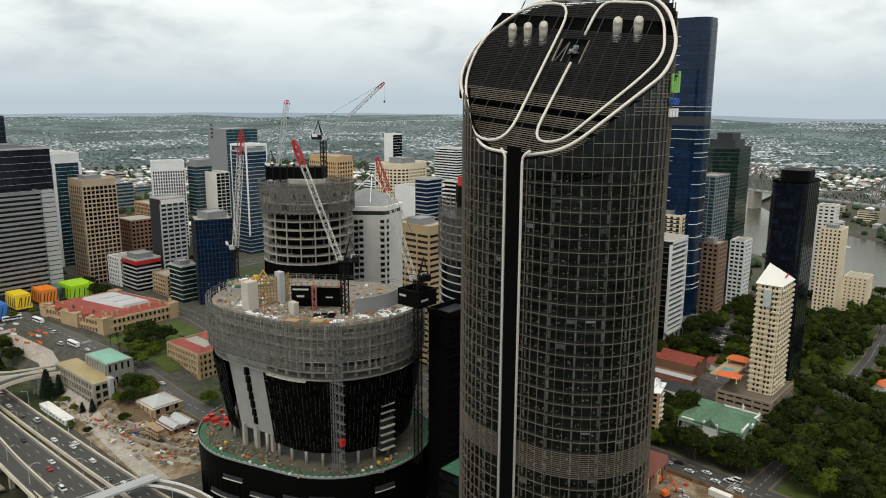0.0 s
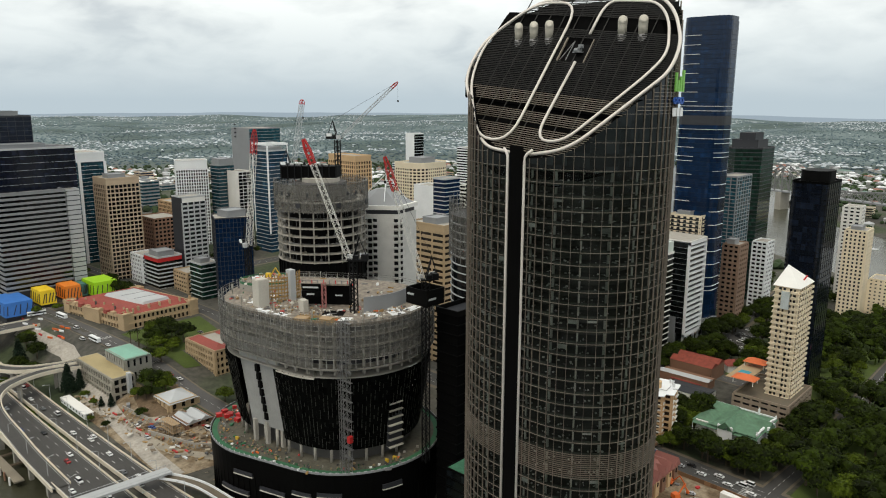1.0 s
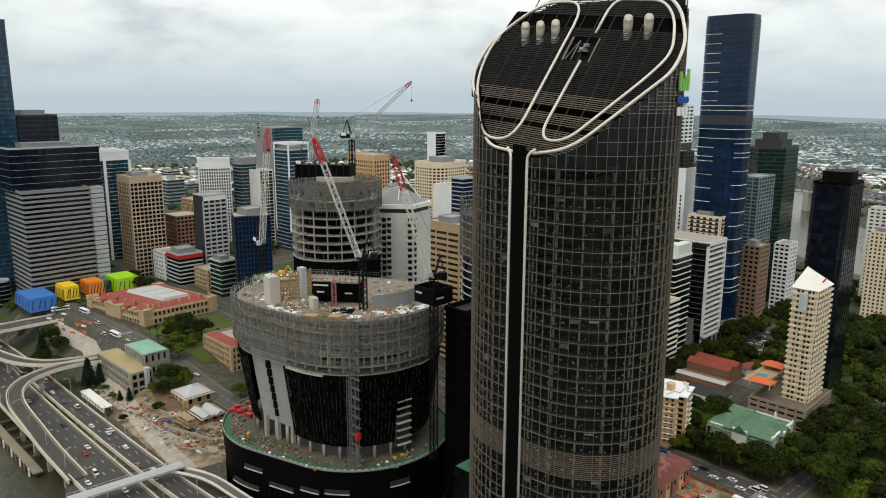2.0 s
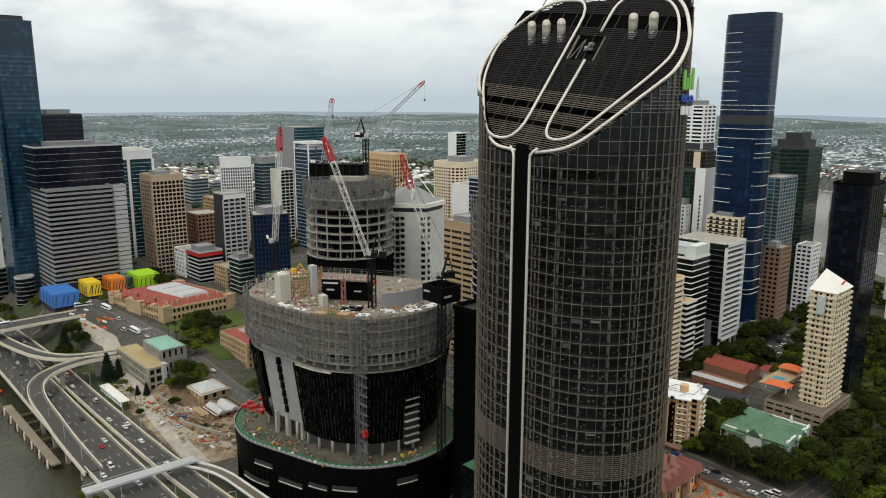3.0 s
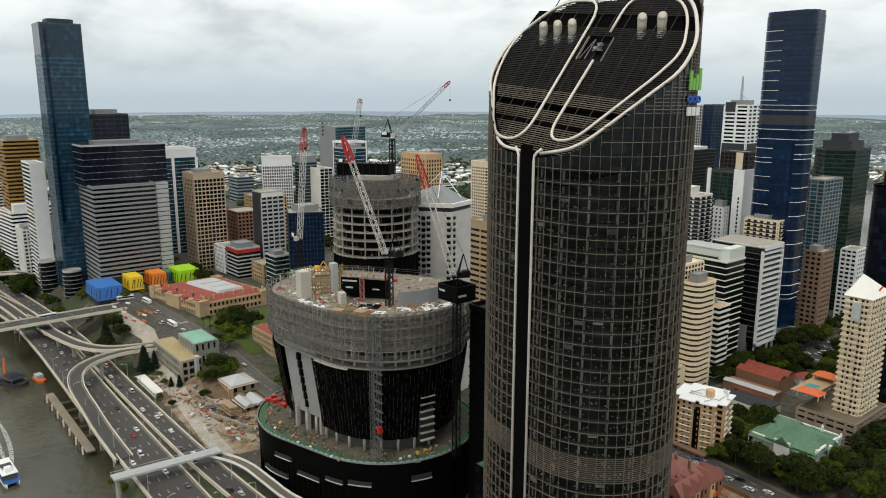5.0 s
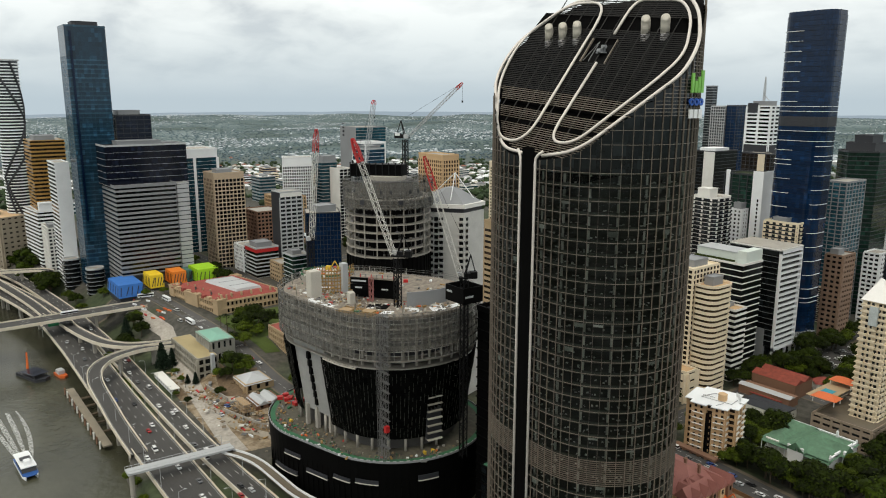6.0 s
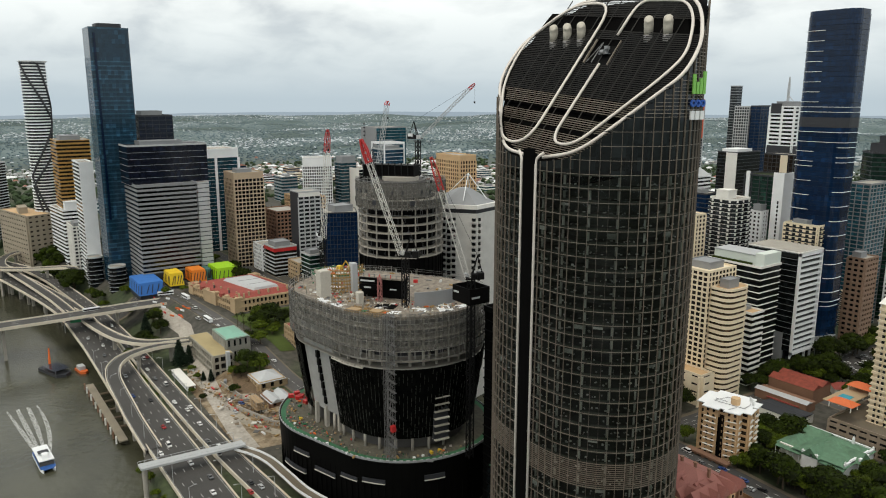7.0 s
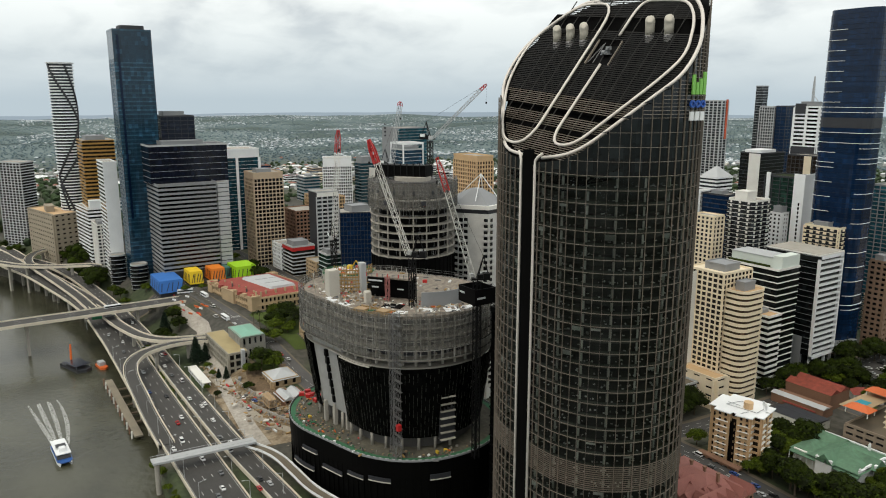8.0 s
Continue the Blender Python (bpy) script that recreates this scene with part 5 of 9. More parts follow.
block("podium", "tan parking podium with long dark openings", "building", R_(-140, 404, -110, 444), 5, mat("brown_render", (0.27, 0.215, 0.16), 0.85), G_DARK, 3.4, 1.9, pier=5, pier_w=1.2, proud=0.6, roof=PAVE)
block("cream_hotel", "cream rendered hotel tower behind the gardens", "building", R_(-157, 668, -141, 690), 63, CREAM, G_GREY, 3.2, 1.4, pier=3.0, pier_w=1.7, plant=((-154, 672, -146, 684, 3),))
block("cream_annex", "cream garden wing with arched windows", "building", R_(-140, 690, -122, 712), 20, CREAM, G_GREY, 3.2, 1.8, pier=3.5, pier_w=2.2)
block("white_far_slab", "white apartment slab behind the black tower", "apartment block", R_(-172, 715, -158, 730), 76, OFFWHITE, G_GREY, 3.2, 1.7, pier=4, pier_w=2)
block("cream_grid_block", "cream apartment tower with a grid of square windows", "apartment block", R_(-239, 397, -213.4, 424), 70, CREAM, G_BRONZE, 3.1, 1.0, pier=3.3, pier_w=1.0, proud=0.28, roof=CREAM, plant=((-232, 404, -218, 418, 4),))
block("round_balcony_block", "cream and brown apartment wing with rounded balcony bands", "apartment block", rrect(-213, 399, -200, 421, [0.5, 6, 6, 0.5], 5), 61, CREAM, glass("brown_recess_glass", (0.06, 0.04, 0.025)), 3.3, 1.7, proud=0.9, roof=TAN, plant=((-211, 405, -205, 415, 5),))
block("white_slab_block", "plain off-white slab building with a windowless end wall", "building", R_(-246, 384, -232, 399), 68, OFFWHITE, G_GREY, 3.2, 1.6, pier=4, pier_w=2, blank=(0, 1))
block("cream_podium", "low cream podium with dark shop glass under the apartment tower", "building", R_(-231.4, 385.6, -205.4, 396.4), 11, CREAM, G_DARK, 5.5, 3.6, pier=8, pier_w=4.5, proud=0.4, roof=TAN)
block("low_car_park", "low grey car park deck beside the slab building", "building", R_(-231, 372, -217, 385), 6, GREY_L, G_DARK, 3.2, 1.5, proud=0.5, roof=PAVE)
block("striped_small_block", "small office block of white and dark bands", "building", R_(-228, 437, -208, 450), 39, OFFWHITE, G_DARK, 3.6, 1.5, plant=((-224, 440, -216, 448, 2),), roof=TAN)
block("banded_office_block", "dark glass office block with thin white bands and roof hedge", "building", R_(-252, 452, -214, 475), 65, OFFWHITE, G_DARK, 4.1, 0.6, proud=0.5, roof=GREY_L)
ob = thing("roof_pavilion", "pale green-white plant pavilion with a hedge along its front", "building", (-233, 463, 65.1))
part("pavilion_wall", MB().box(-19, -5, 0, 12, 11.5, 6.2).box(12, -7, 0, 18.4, 11.5, 8.2), mat("pale_mint_render", (0.62, 0.68, 0.63), 0.7, var=0.08), ob)
part("pavilion_roof", MB().box(-19.4, -5.4, 6.2, 12, 11.8, 6.6), GREY_L, ob)
part("hedge", MB().box(-18.5, -9, 0.2, 10, -6.2, 1.5), LEAF, ob, "clipped dark green hedge")
block("green_glass_wing", "narrow green glass wing beside the banded office", "building", R_(-238, 475.4, -221, 486.4), 62, G_GREEN, G_GREEN, 4.1, 0.4, proud=0.15)
build_framed_office()
block("yellow_apartments", "pale yellow and white apartment tower", "apartment block", R_(-243, 525, -219, 538), 83, CREAM, G_GREY, 3.0, 1.1, pier=4.5, pier_w=2.2, balcony=0.4, plant=((-238, 527, -228, 536, 3),))
ob = block("green_glass_apartments", "apartment tower of dark green glass with hanging plants between white walls", "apartment block", R_(-290, 545, -258, 570), 112, GREY_D, G_GREEN, 3.1, 0.4, pier=5.4, pier_w=0.5, proud=0.5, roof=LEAF)
part("white_wall", MB().box(-14.2, -13.0, 10, -11.2, -12.0, 115 - ob.location.z), WHITE, ob, "white blade wall")
part("white_wall", MB().box(8, -13.0, 10, 16.4, -12.2, 115.5 - ob.location.z).box(15.6, -12.2, 10, 16.4, 4, 115.5 - ob.location.z), WHITE, ob, "white blade wall")
for k in range(30):
    part("slot_window", MB().box(12.6, -13.1, 12 + 3.1 * k, 13.8, -12.9, 14 + 3.1 * k), G_DARK, ob)
block("white_balcony_apartments", "white apartment tower with stacked curved balconies", "apartment block", rrect(-288, 498, -266, 520, 4, 4), 98, OFFWHITE, G_GREY, 3.0, 0.9, pier=5.5, pier_w=1.4, balcony=1.0, plant=((-284, 502, -274, 512, 6),))
block("cream_slim_tower", "slim cream tower with a plain side wall", "apartment block", R_(-300, 477, -282, 489), 87, CREAM, G_GREY, 3.1, 1.1, pier=3.4, pier_w=1.5)
block("white_slim_slab", "slim white slab with a plain end and a dark roof house", "apartment block", R_(-278, 536, -268, 548), 86, WHITE, G_GREY, 3.1, 1.4, pier=3, pier_w=1.6, plant=((-276, 538, -270, 546, 5),))
ob = block("antenna_tower", "white banded office tower with dark middle band", "skyscraper", R_(-392, 741, -366, 768), 160, WHITE, G_DARK, 3.9, 1.9, pier=9, pier_w=2.4, plant=((-388, 745, -372, 762, 5),))
part("dark_band", MB().ring(rect(-13.3, -13.8, 13.3, 13.8), rect(-12.4, -13, 12.4, 13), 118, 126), GREY_D, ob, "dark plant-room band")
part("dark_head", MB().box(-12, -13.9, 158, -1, -13, 168), GREY_D, ob, "black sign panel under the roof")
ob = block("brown_glass_block", "bronze glass office block", "building", R_(-360, 685, -331, 705), 117, GREY_D, G_BRONZE, 3.8, 0.5, pier=4, pier_w=0.4, proud=0.2)
part("pale_stripe", MB().box(2, -10.3, 20, 9, -9.8, 117 - ob.location.z), CREAM, ob, "pale vertical wall strip")
block("blue_office_tower", "blue glass office tower with a jagged top", "skyscraper", R_(-508, 890, -494, 928), 158, GREY_D, G_BLUE, 4.0, 0.4, pier=6, pier_w=0.3, proud=0.15)
block("grey_glass_tower", "pale grey glass tower standing against the blue one", "skyscraper", R_(-529, 888, -509, 920), 157, GREY_L, G_GREY, 3.8, 1.0, pier=3, pier_w=0.8, proud=0.3)
block("slim_far_tower", "slim dark tower in the distance", "skyscraper", R_(-607, 991, -595, 1003), 184, GREY, G_GREY, 3.8, 0.7)
ob = block("red_trim_tower", "white and grey apartment tower with a red vertical strip", "skyscraper", R_(-540, 787, -511, 800), 165, GREY_L, G_GREY, 3.2, 0.7, pier=5, pier_w=1.4)
part("red_strip", MB().box(14.2, 2.0, 110, 15.2, 4.5, 165 - ob.location.z + 2), mat("orange_red_panel", (0.55, 0.09, 0.03), 0.5), ob, "orange-red vertical strip")
ob = block("dark_white_block", "dark block beside a white flank wall", "building", R_(-443, 732, -419, 775), 112, GREY_D, G_DARK, 3.6, 0.5, proud=0.2)
part("white_flank", MB().box(-1, -21.9, 10, 12, -21.3, 112 - ob.location.z), OFFWHITE, ob, "plain white flank wall")
part("white_roof_slab", MB().box(-6, -22, 113 - ob.location.z, 12.5, 4, 116 - ob.location.z), WHITE, ob)
block("white_pyramid_office", "white banded office block under a pyramid roof", "building", R_(-418, 635, -398, 659), 94, WHITE, G_GREY, 3.6, 1.7)
block("navy_low_office", "navy glass office block", "building", R_(-358, 562, -334, 580), 90, GREY_D, G_BLUE, 3.8, 0.7, plant=((-352, 566, -342, 576, 3),))
block("white_corner_office", "white office block with one column of windows", "building", R_(-366, 560, -359, 574), 91, WHITE, G_DARK, 3.8, 1.6, pier=3, pier_w=1.6)
block("teal_apartments", "teal glass apartment tower", "apartment block", R_(-244, 613, -228, 645), 105, GREY, G_TEAL, 3.1, 0.6, pier=5, pier_w=0.6)
block("brown_office", "brown brick office block with square dark windows", "building", R_(-217.5, 568, -205, 587), 57, mat("brown_office_brick", (0.25, 0.165, 0.115), 0.85, var=0.15), G_DARK, 3.6, 1.8, pier=3.4, pier_w=1.5, proud=0.6, plant=((-216, 571, -210, 580, 4),))
block("tan_drum_block", "low round cream building with curved bands", "building", rrect(-243, 612, -227, 624, 5, 4), 20, CREAM, G_BRONZE, 3.4, 1.6, balcony=0.6)
ob = thing("glass_canopy", "grey glazed street canopy at the foot of the navy tower", "canopy", (-219, 530, -5))
part("canopy_roof", MB().prism(rect(-9, -12, 11, 14), lambda x, y: 8.5 + 0.18 * x, lambda x, y: 8.9 + 0.18 * x), GREY, ob)
for q in (-10, -2, 6, 12):
    part("post", MB().box(9, q, 0, 9.5, q + 0.5, 10), GREY_L, ob)
block("white_low_offices", "white low office building", "building", R_(-218, 632, -206, 650), 50, WHITE, G_DARK, 3.5, 1.7, pier=3.4, pier_w=1.2)

# ---------------------------------------------------------------- towers along the river and behind the treasury
SKY_PALE = glass("pale_spandrel_glass", (0.020, 0.062, 0.10), cells=0.5)
G_INK = glass("ink_blue_glass", (0.008, 0.011, 0.022), cells=0.5, spec=0.4)
PLUM = glass("plum_glass", (0.028, 0.034, 0.06), cells=0.3)


def build_blue_tower():
    ob = block("blue_glass_tower", "tall blue glass tower, its lit side coloured paler teal", "skyscraper", rrect(-662, 152, -629, 183, [7, 2, 2, 2], 4), 224, SKY_PALE, G_SKY, 3.5, 1.1, pier=3.0, pier_w=0.14, proud=0.06, roof=GREY_D, cap=23, crown=PLUM)
    part("roof_drum", MB().prism(rrect(-9, -9, 12, 11, 5, 4), 224 - ob.location.z, 228.5 - ob.location.z), GREY_D, ob)
    part("dark_seam", MB().box(16.45, -13.2, 60, 16.75, -11.4, 236 - 23), G_BLUE, ob)
    # lit side: the brighter sky reflection is put into a paler glass
    aqua = glass("lit_aqua_glass", (0.05, 0.17, 0.21), cells=0.6)
    part("pale_face", MB().box(-10.0, -15.65, 20, 14.5, -15.45, 215), aqua, ob, "glass face coloured paler for its sky reflection")
    for k in range(14):
        part("face_line", MB().box(-10.0, -15.75, 26 + 14 * k, 14.5, -15.6, 26.4 + 14 * k), G_BLUE, ob)
    return ob


build_blue_tower()
block("black_office_tower", "black office tower with thin pale bands", "skyscraper", R_(-672, 187, -640, 216), 153, GREY_D, G_INK, 3.7, 0.5, pier=5, pier_w=0.3, proud=0.15, plant=((-668, 192, -650, 210, 4),))
ob = block("louvred_office_lower", "grey office block with horizontal louvre bands on stilts", "building", R_(-632, 169, -586, 217), 98, mat("louvre_grey", (0.225, 0.235, 0.245), 0.6, var=0.1, rand=0.05), G_DARK, 3.7, 1.8, proud=0.5, parapet=2)
block("stair_flank", "pale grey stair tower flank", "building", R_(-628, 218, -588, 228), 98, GREY_L, GREY_D, 3.7, 3.0)
block("black_office_upper", "black glass upper storeys of the office block, thin white lines", "building", R_(-638, 167, -600, 232), 130, GREY_L, G_INK, 5.0, 0.16, proud=0.12, z0=98.6, roof=GREY_D, plant=((-630, 180, -612, 215, 3),))
block("white_slab_hotel", "white hotel slab with a dark glazed end", "building", R_(-700, 141, -666, 152.5), 113, WHITE, G_DARK, 3.4, 1.2, blank=(1,), proud=0.4)
block("gold_striped_tower", "office tower in gold and dark stripes", "skyscraper", R_(-792, 137, -755, 167), 128, GOLD, G_BRONZE, 3.7, 1.7, proud=0.5, parapet=0.5, plant=((-786, 142, -764, 160, 4),))
block("apartment_pair", "white and glass apartment tower by the river", "apartment block", [(-924, 69), (-893, 90), (-912, 106), (-943, 85)], 98, GREY_L, G_DARK, 3.1, 0.9, pier=5.2, pier_w=0.9, proud=0.6)
block("court_building", "low cream court building with deep window slots", "building", [(-870, 92), (-797, 110), (-806, 133), (-879, 115)], 51, mat("court_stone", (0.33, 0.285, 0.215), 0.85, var=0.12), G_BRONZE, 5.0, 3.2, pier=6, pier_w=3.4, proud=0.5, roof=TAN, plant=((-850, 106, -826, 114, 6),))
block("stepped_white_block", "white banded office block with a stepped top", "building", [(-790, 130), (-742, 135), (-742, 151), (-754, 151), (-754, 136.6), (-790, 136.6)], 62, WHITE, G_DARK, 3.5, 1.7, plant=((-753, 137.5, -743, 150, 8),))
block("white_riverside_block", "white rendered block near the expressway", "building", [(-741, 137), (-708, 137), (-708, 147.5), (-741, 147.5)], 51, OFFWHITE, G_GREY, 3.3, 1.4, pier=3.2, pier_w=1.2, plant=((-728, 139, -712, 146, 3),))
ob = block("glass_podium", "low rounded glass podium with pale slab edges", "building", rrect(-665.6, 139, -653, 151.5, 4, 4), 31, GREY_L, G_DARK, 3.8, 0.8, balcony=0.8)
block("glass_drum", "low round glass lobby with pale slab edges", "building", rrect(-628.6, 149, -616, 163, 5.5, 5), 28, GREY_L, G_DARK, 3.6, 0.8, balcony=0.6)
block("teal_framed_office", "teal glass office tower in a white frame", "skyscraper", R_(-732, 246, -691, 292), 118, WHITE, glass("deep_teal_glass", (0.008, 0.035, 0.05), cells=0.8), 3.7, 0.15, pier=23, pier_w=2.5, proud=0.6, cap=8, crown=WHITE)
block("beige_grid_tower", "beige concrete office tower with a square window grid", "building", R_(-632, 256, -606, 284), 102, BEIGE, G_DARK, 3.6, 0.95, pier=3.3, pier_w=0.6, proud=0.6, cap=5, crown=BEIGE, plant=((-626, 262, -614, 276, 3),))
block("brown_low_office", "brown brick office building", "building", R_(-650, 300, -618, 326), 62, BRICK, G_DARK, 3.6, 1.5, pier=3.4, pier_w=1.2)
block("lattice_low_office", "tan office building with a lattice front", "building", R_(-680, 335, -640, 362), 70, TAN, G_DARK, 3.6, 1.2, pier=2.6, pier_w=0.9)
block("grey_wavy_office", "grey ribbed office tower with a dark windowless flank", "building", R_(-571, 294, -554, 315), 88, GREY_L, G_GREY, 3.5, 1.5, pier=5.2, pier_w=0.7, fin=0.5, proud=0.4, blank=(0,), flank=GREY_D, cap=4, crown=OFFWHITE)
ob = block("white_grid_tower", "white tower with narrow windows and a red strip", "building", [(-723, 376), (-703, 367), (-691, 396), (-711, 405)], 104, WHITE, G_DARK, 3.4, 1.0, pier=2.3, pier_w=0.9, proud=0.5, cap=9, crown=WHITE)
part("red_strip", MB().beam((5.6, -4.6, 4), (5.6, -4.6, 104 - ob.location.z), 1.0, 0.9), REDPAINT, ob, "narrow red strip")
block("green_low_tower", "teal glass office tower under a white plant cap", "building", R_(-697, 402, -680, 421), 99, GREY, G_TEAL, 3.7, 0.7, plant=((-696, 404, -681, 420, 6.5),), roof=WHITE)
ob = block("grey_slab_tower", "dark glass tower with a plain grey flank wall", "skyscraper", R_(-826, 508, -786, 553), 130, GREY, G_TEAL, 3.7, 0.5, proud=0.2, blank=(0,), parapet=1)
part("flank_fins", MB().box(-11, -24.2, 105, -9, -22.6, 107).box(-11, -24.2, 110, -9, -22.6, 112).box(-11, -24.2, 115, -9, -22.6, 117).box(-11, -24.2, 120, -9, -22.6, 122), GREY_D, ob, "row of dark slots in the flank")
ob = block("blue_framed_tower", "blue glass tower with a white roof frame", "skyscraper", R_(-633, 413, -607, 437), 117, GREY_L, G_SKY, 3.8, 0.5, proud=0.15, plant=((-630, 416, -612, 434, 3),))
for fx0, fy0, fx1, fy1 in ((-13.2, -12.2, -12, -11), (12, -12.2, 13.2, -11), (12, 11, 13.2, 12.2), (-13.2, 11, -12, 12.2)):
    part("frame_post", MB().box(fx0, fy0, 20, fx1, fy1, 124 - ob.location.z), WHITE, ob)
part("frame_head", MB().ring(rect(-13.3, -12.3, 13.3, 12.3), rect(-12, -11, 12, 11), 122.4 - ob.location.z, 124.4 - ob.location.z), WHITE, ob, "white roof frame")
block("white_logo_block", "white windowless block end with dark windows beside", "building", R_(-683, 412, -659, 427), 93, OFFWHITE, G_DARK, 3.6, 0.7, pier=5, pier_w=0.5, blank=(0,))
block("navy_cube_office", "navy glass office block with a rooftop drum", "building", [(-512, 296), (-490, 286), (-479, 311), (-501, 321)], 79, GREY_D, G_BLUE, 3.7, 0.3, pier=2.6, pier_w=0.3, proud=0.2, plant=((-503, 296, -488, 312, 5),), parapet=0.6)
block("red_crowned_office", "small banded office block with a red crown band", "building", R_(-576, 269, -552, 290), 42, GREY_L, G_DARK, 3.4, 1.1, cap=3.5, crown=REDPAINT, plant=((-572, 272, -557, 286, 4),))
block("white_side_office", "white office block beside the red-crowned one", "building", R_(-598, 268, -577, 288), 40, WHITE, G_GREY, 3.4, 1.4, pier=3, pier_w=1)
block("glass_corner_office", "dark glass corner office with pale slab edges", "building", R_(-520, 279, -502, 294), 43, GREY_L, G_GREEN, 3.6, 0.6, plant=((-518, 282, -508, 290, 3),))
block("sandstone_corner", "old sandstone corner building", "building", R_(-546, 279, -524, 294), 32, SAND, G_DARK, 3.8, 1.8, pier=3.2, pier_w=1.4)
build_stepped_tower()
block("cream_office_low", "tan banded office building", "building", R_(-340, 343, -308, 364), 88, SAND, G_BRONZE, 3.9, 2.1, pier=9, pier_w=1.0, cap=5, crown=SAND, plant=((-330, 346, -318, 360, 4),))
block("white_blank_tower", "white tower with a blank end wall", "building", [(-502, 509), (-467, 509), (-464, 528), (-502, 530)], 85, WHITE, G_GREY, 3.6, 1.3, blank=(0,), cap=3, crown=WHITE)
block("beige_round_hotel", "large beige hotel with a dense grid of windows and rounded corners", "building", rrect(-549, 526, -512, 575, [3, 14, 14, 3], 5), 103, CREAM, G_BRONZE, 3.3, 1.5, pier=2.9, pier_w=1.3, cap=5, crown=CREAM, plant=((-540, 540, -522, 560, 5),))
block("tan_grid_tower", "tall tan office tower with a fine grid of windows", "building", R_(-492, 397, -457, 414), 121, TAN, G_BRONZE, 3.4, 1.2, pier=2.6, pier_w=1.1, cap=4, crown=TAN)
block("white_black_tower", "white tower with a black side", "building", R_(-702, 693, -686, 711), 121, WHITE, G_DARK, 3.6, 0.3, blank=(0,), proud=0.2)
block("logo_white_office", "white office with dark ribbon windows", "building", R_(-760, 860, -715, 890), 92, WHITE, G_DARK, 4.0, 1.8)
block("grey_pair_office", "grey concrete and glass office tower", "building", R_(-421, 451, -407, 470), 102, GREY_L, G_BLUE, 3.6, 0.8, blank=(), proud=0.3)
block("pale_glass_block", "pale glass mid-rise block", "building", R_(-470, 396, -440, 425), 58, GREY_L, G_TEAL, 3.7, 1.0)


block("black_site_block", "black clad building with a sloping slatted roof beside the crane", "building", R_(-193, 214, -181, 232), 84, BLACK, VOID, 4.2, 0.5, roof=GREY_D, parapet=2)
block("sheeted_annex", "low dark annex with a green sheeted roof full of stored material", "building", R_(-180, 206, -163, 240), 22, BLACK, G_DARK, 4.2, 0.5, roof=mat("green_roof_sheet", (0.05, 0.17, 0.10), 0.8, var=0.4, scale=1.0), parapet=0.5)


def build_spiral_tower():
    c = (-836, 134)
    ob = thing("white_spiral_tower", "slender round white-banded tower with dark diagonal lines", "skyscraper", (*c, 8))
    fl, n, R = 3.1, 63, 12.6
    part("core", MB().prism(circle(0, 0, R - 0.9, 32), 0, fl * n), G_GREY, ob)
    band = MB().ring(circle(0, 0, R, 32), circle(0, 0, R - 1.0, 32), 0, 1.15).mesh("white_slab")
    for k in range(n + 1):
        part("white_slab", band, WHITE, ob, loc=(0, 0, fl * k))
    for zs, angs in (((0, 80, 135, 195), (1.2, -1.1, 1.2, -1.2)), ((0, 70, 100, 150, 195), (0.5, -1.0, 0.6, 1.3, 0.2))):
        pts = []
        for z in np.linspace(0, fl * n, 40):
            q = float(np.interp(z, zs, angs))
            pts.append(((R + 0.15) * math.cos(q), (R + 0.15) * math.sin(q), float(z)))
        part("diagonal_line", MB().tube(pts, 1.1, 6), GREY_D, ob, "dark diagonal line")
    part("roof_ring", MB().ring(circle(0, 0, R + 1, 32), circle(0, 0, R, 32), fl * n + 1, fl * n + 1.6), WHITE, ob)


build_spiral_tower()

# ---------------------------------------------------------------- roads


def ribbon(name, material, path, width, label, kind="structure", thick=0.0, lift=0.12, category="road", drape=True, mb=None):
    """A strip along a path of (x, y) or (x, y, z); drape follows the ground."""
    pts = []
    for a, b in zip(path, path[1:]):
        n = max(1, int(math.dist(a[:2], b[:2]) / 8))
        pts += [tuple(np.array(a) * (1 - k / n) + np.array(b) * (k / n)) for k in range(n)]
    pts.append(tuple(path[-1]))
    L, Rr = [], []
    for i, p in enumerate(pts):
        a, b = pts[max(0, i - 1)], pts[min(len(pts) - 1, i + 1)]
        d = np.array([b[0] - a[0], b[1] - a[1]])
        d = d / np.hypot(*d)
        for s, out in ((1, L), (-1, Rr)):
            x, y = p[0] - s * d[1] * width / 2, p[1] + s * d[0] * width / 2
            z = (land(x, y) + lift) if drape else p[2] + lift
            out.append((float(x), float(y), float(z)))
    m = mb or MB()
    for i in range(len(pts) - 1):
        m.quad(Rr[i], Rr[i + 1], L[i + 1], L[i])
        if thick:
            dn = [tuple(np.array(q) - (0, 0, thick)) for q in (Rr[i], Rr[i + 1], L[i + 1], L[i])]
            m.quad(dn[3], dn[2], dn[1], dn[0]).quad(dn[0], dn[1], Rr[i + 1], Rr[i]).quad(dn[2], dn[3], L[i], L[i + 1])
    if mb is None:
        return solid(name, m, material, label, category, kind), L, Rr
    return m, L, Rr


def offset(path, d):
    out = []
    for i, p in enumerate(path):
        a, b = path[max(0, i - 1)], path[min(len(path) - 1, i + 1)]
        u = np.array([b[0] - a[0], b[1] - a[1]])
        u = u / np.hypot(*u)
        out.append((p[0] - u[1] * d, p[1] + u[0] * d, *p[2:]))
    return out


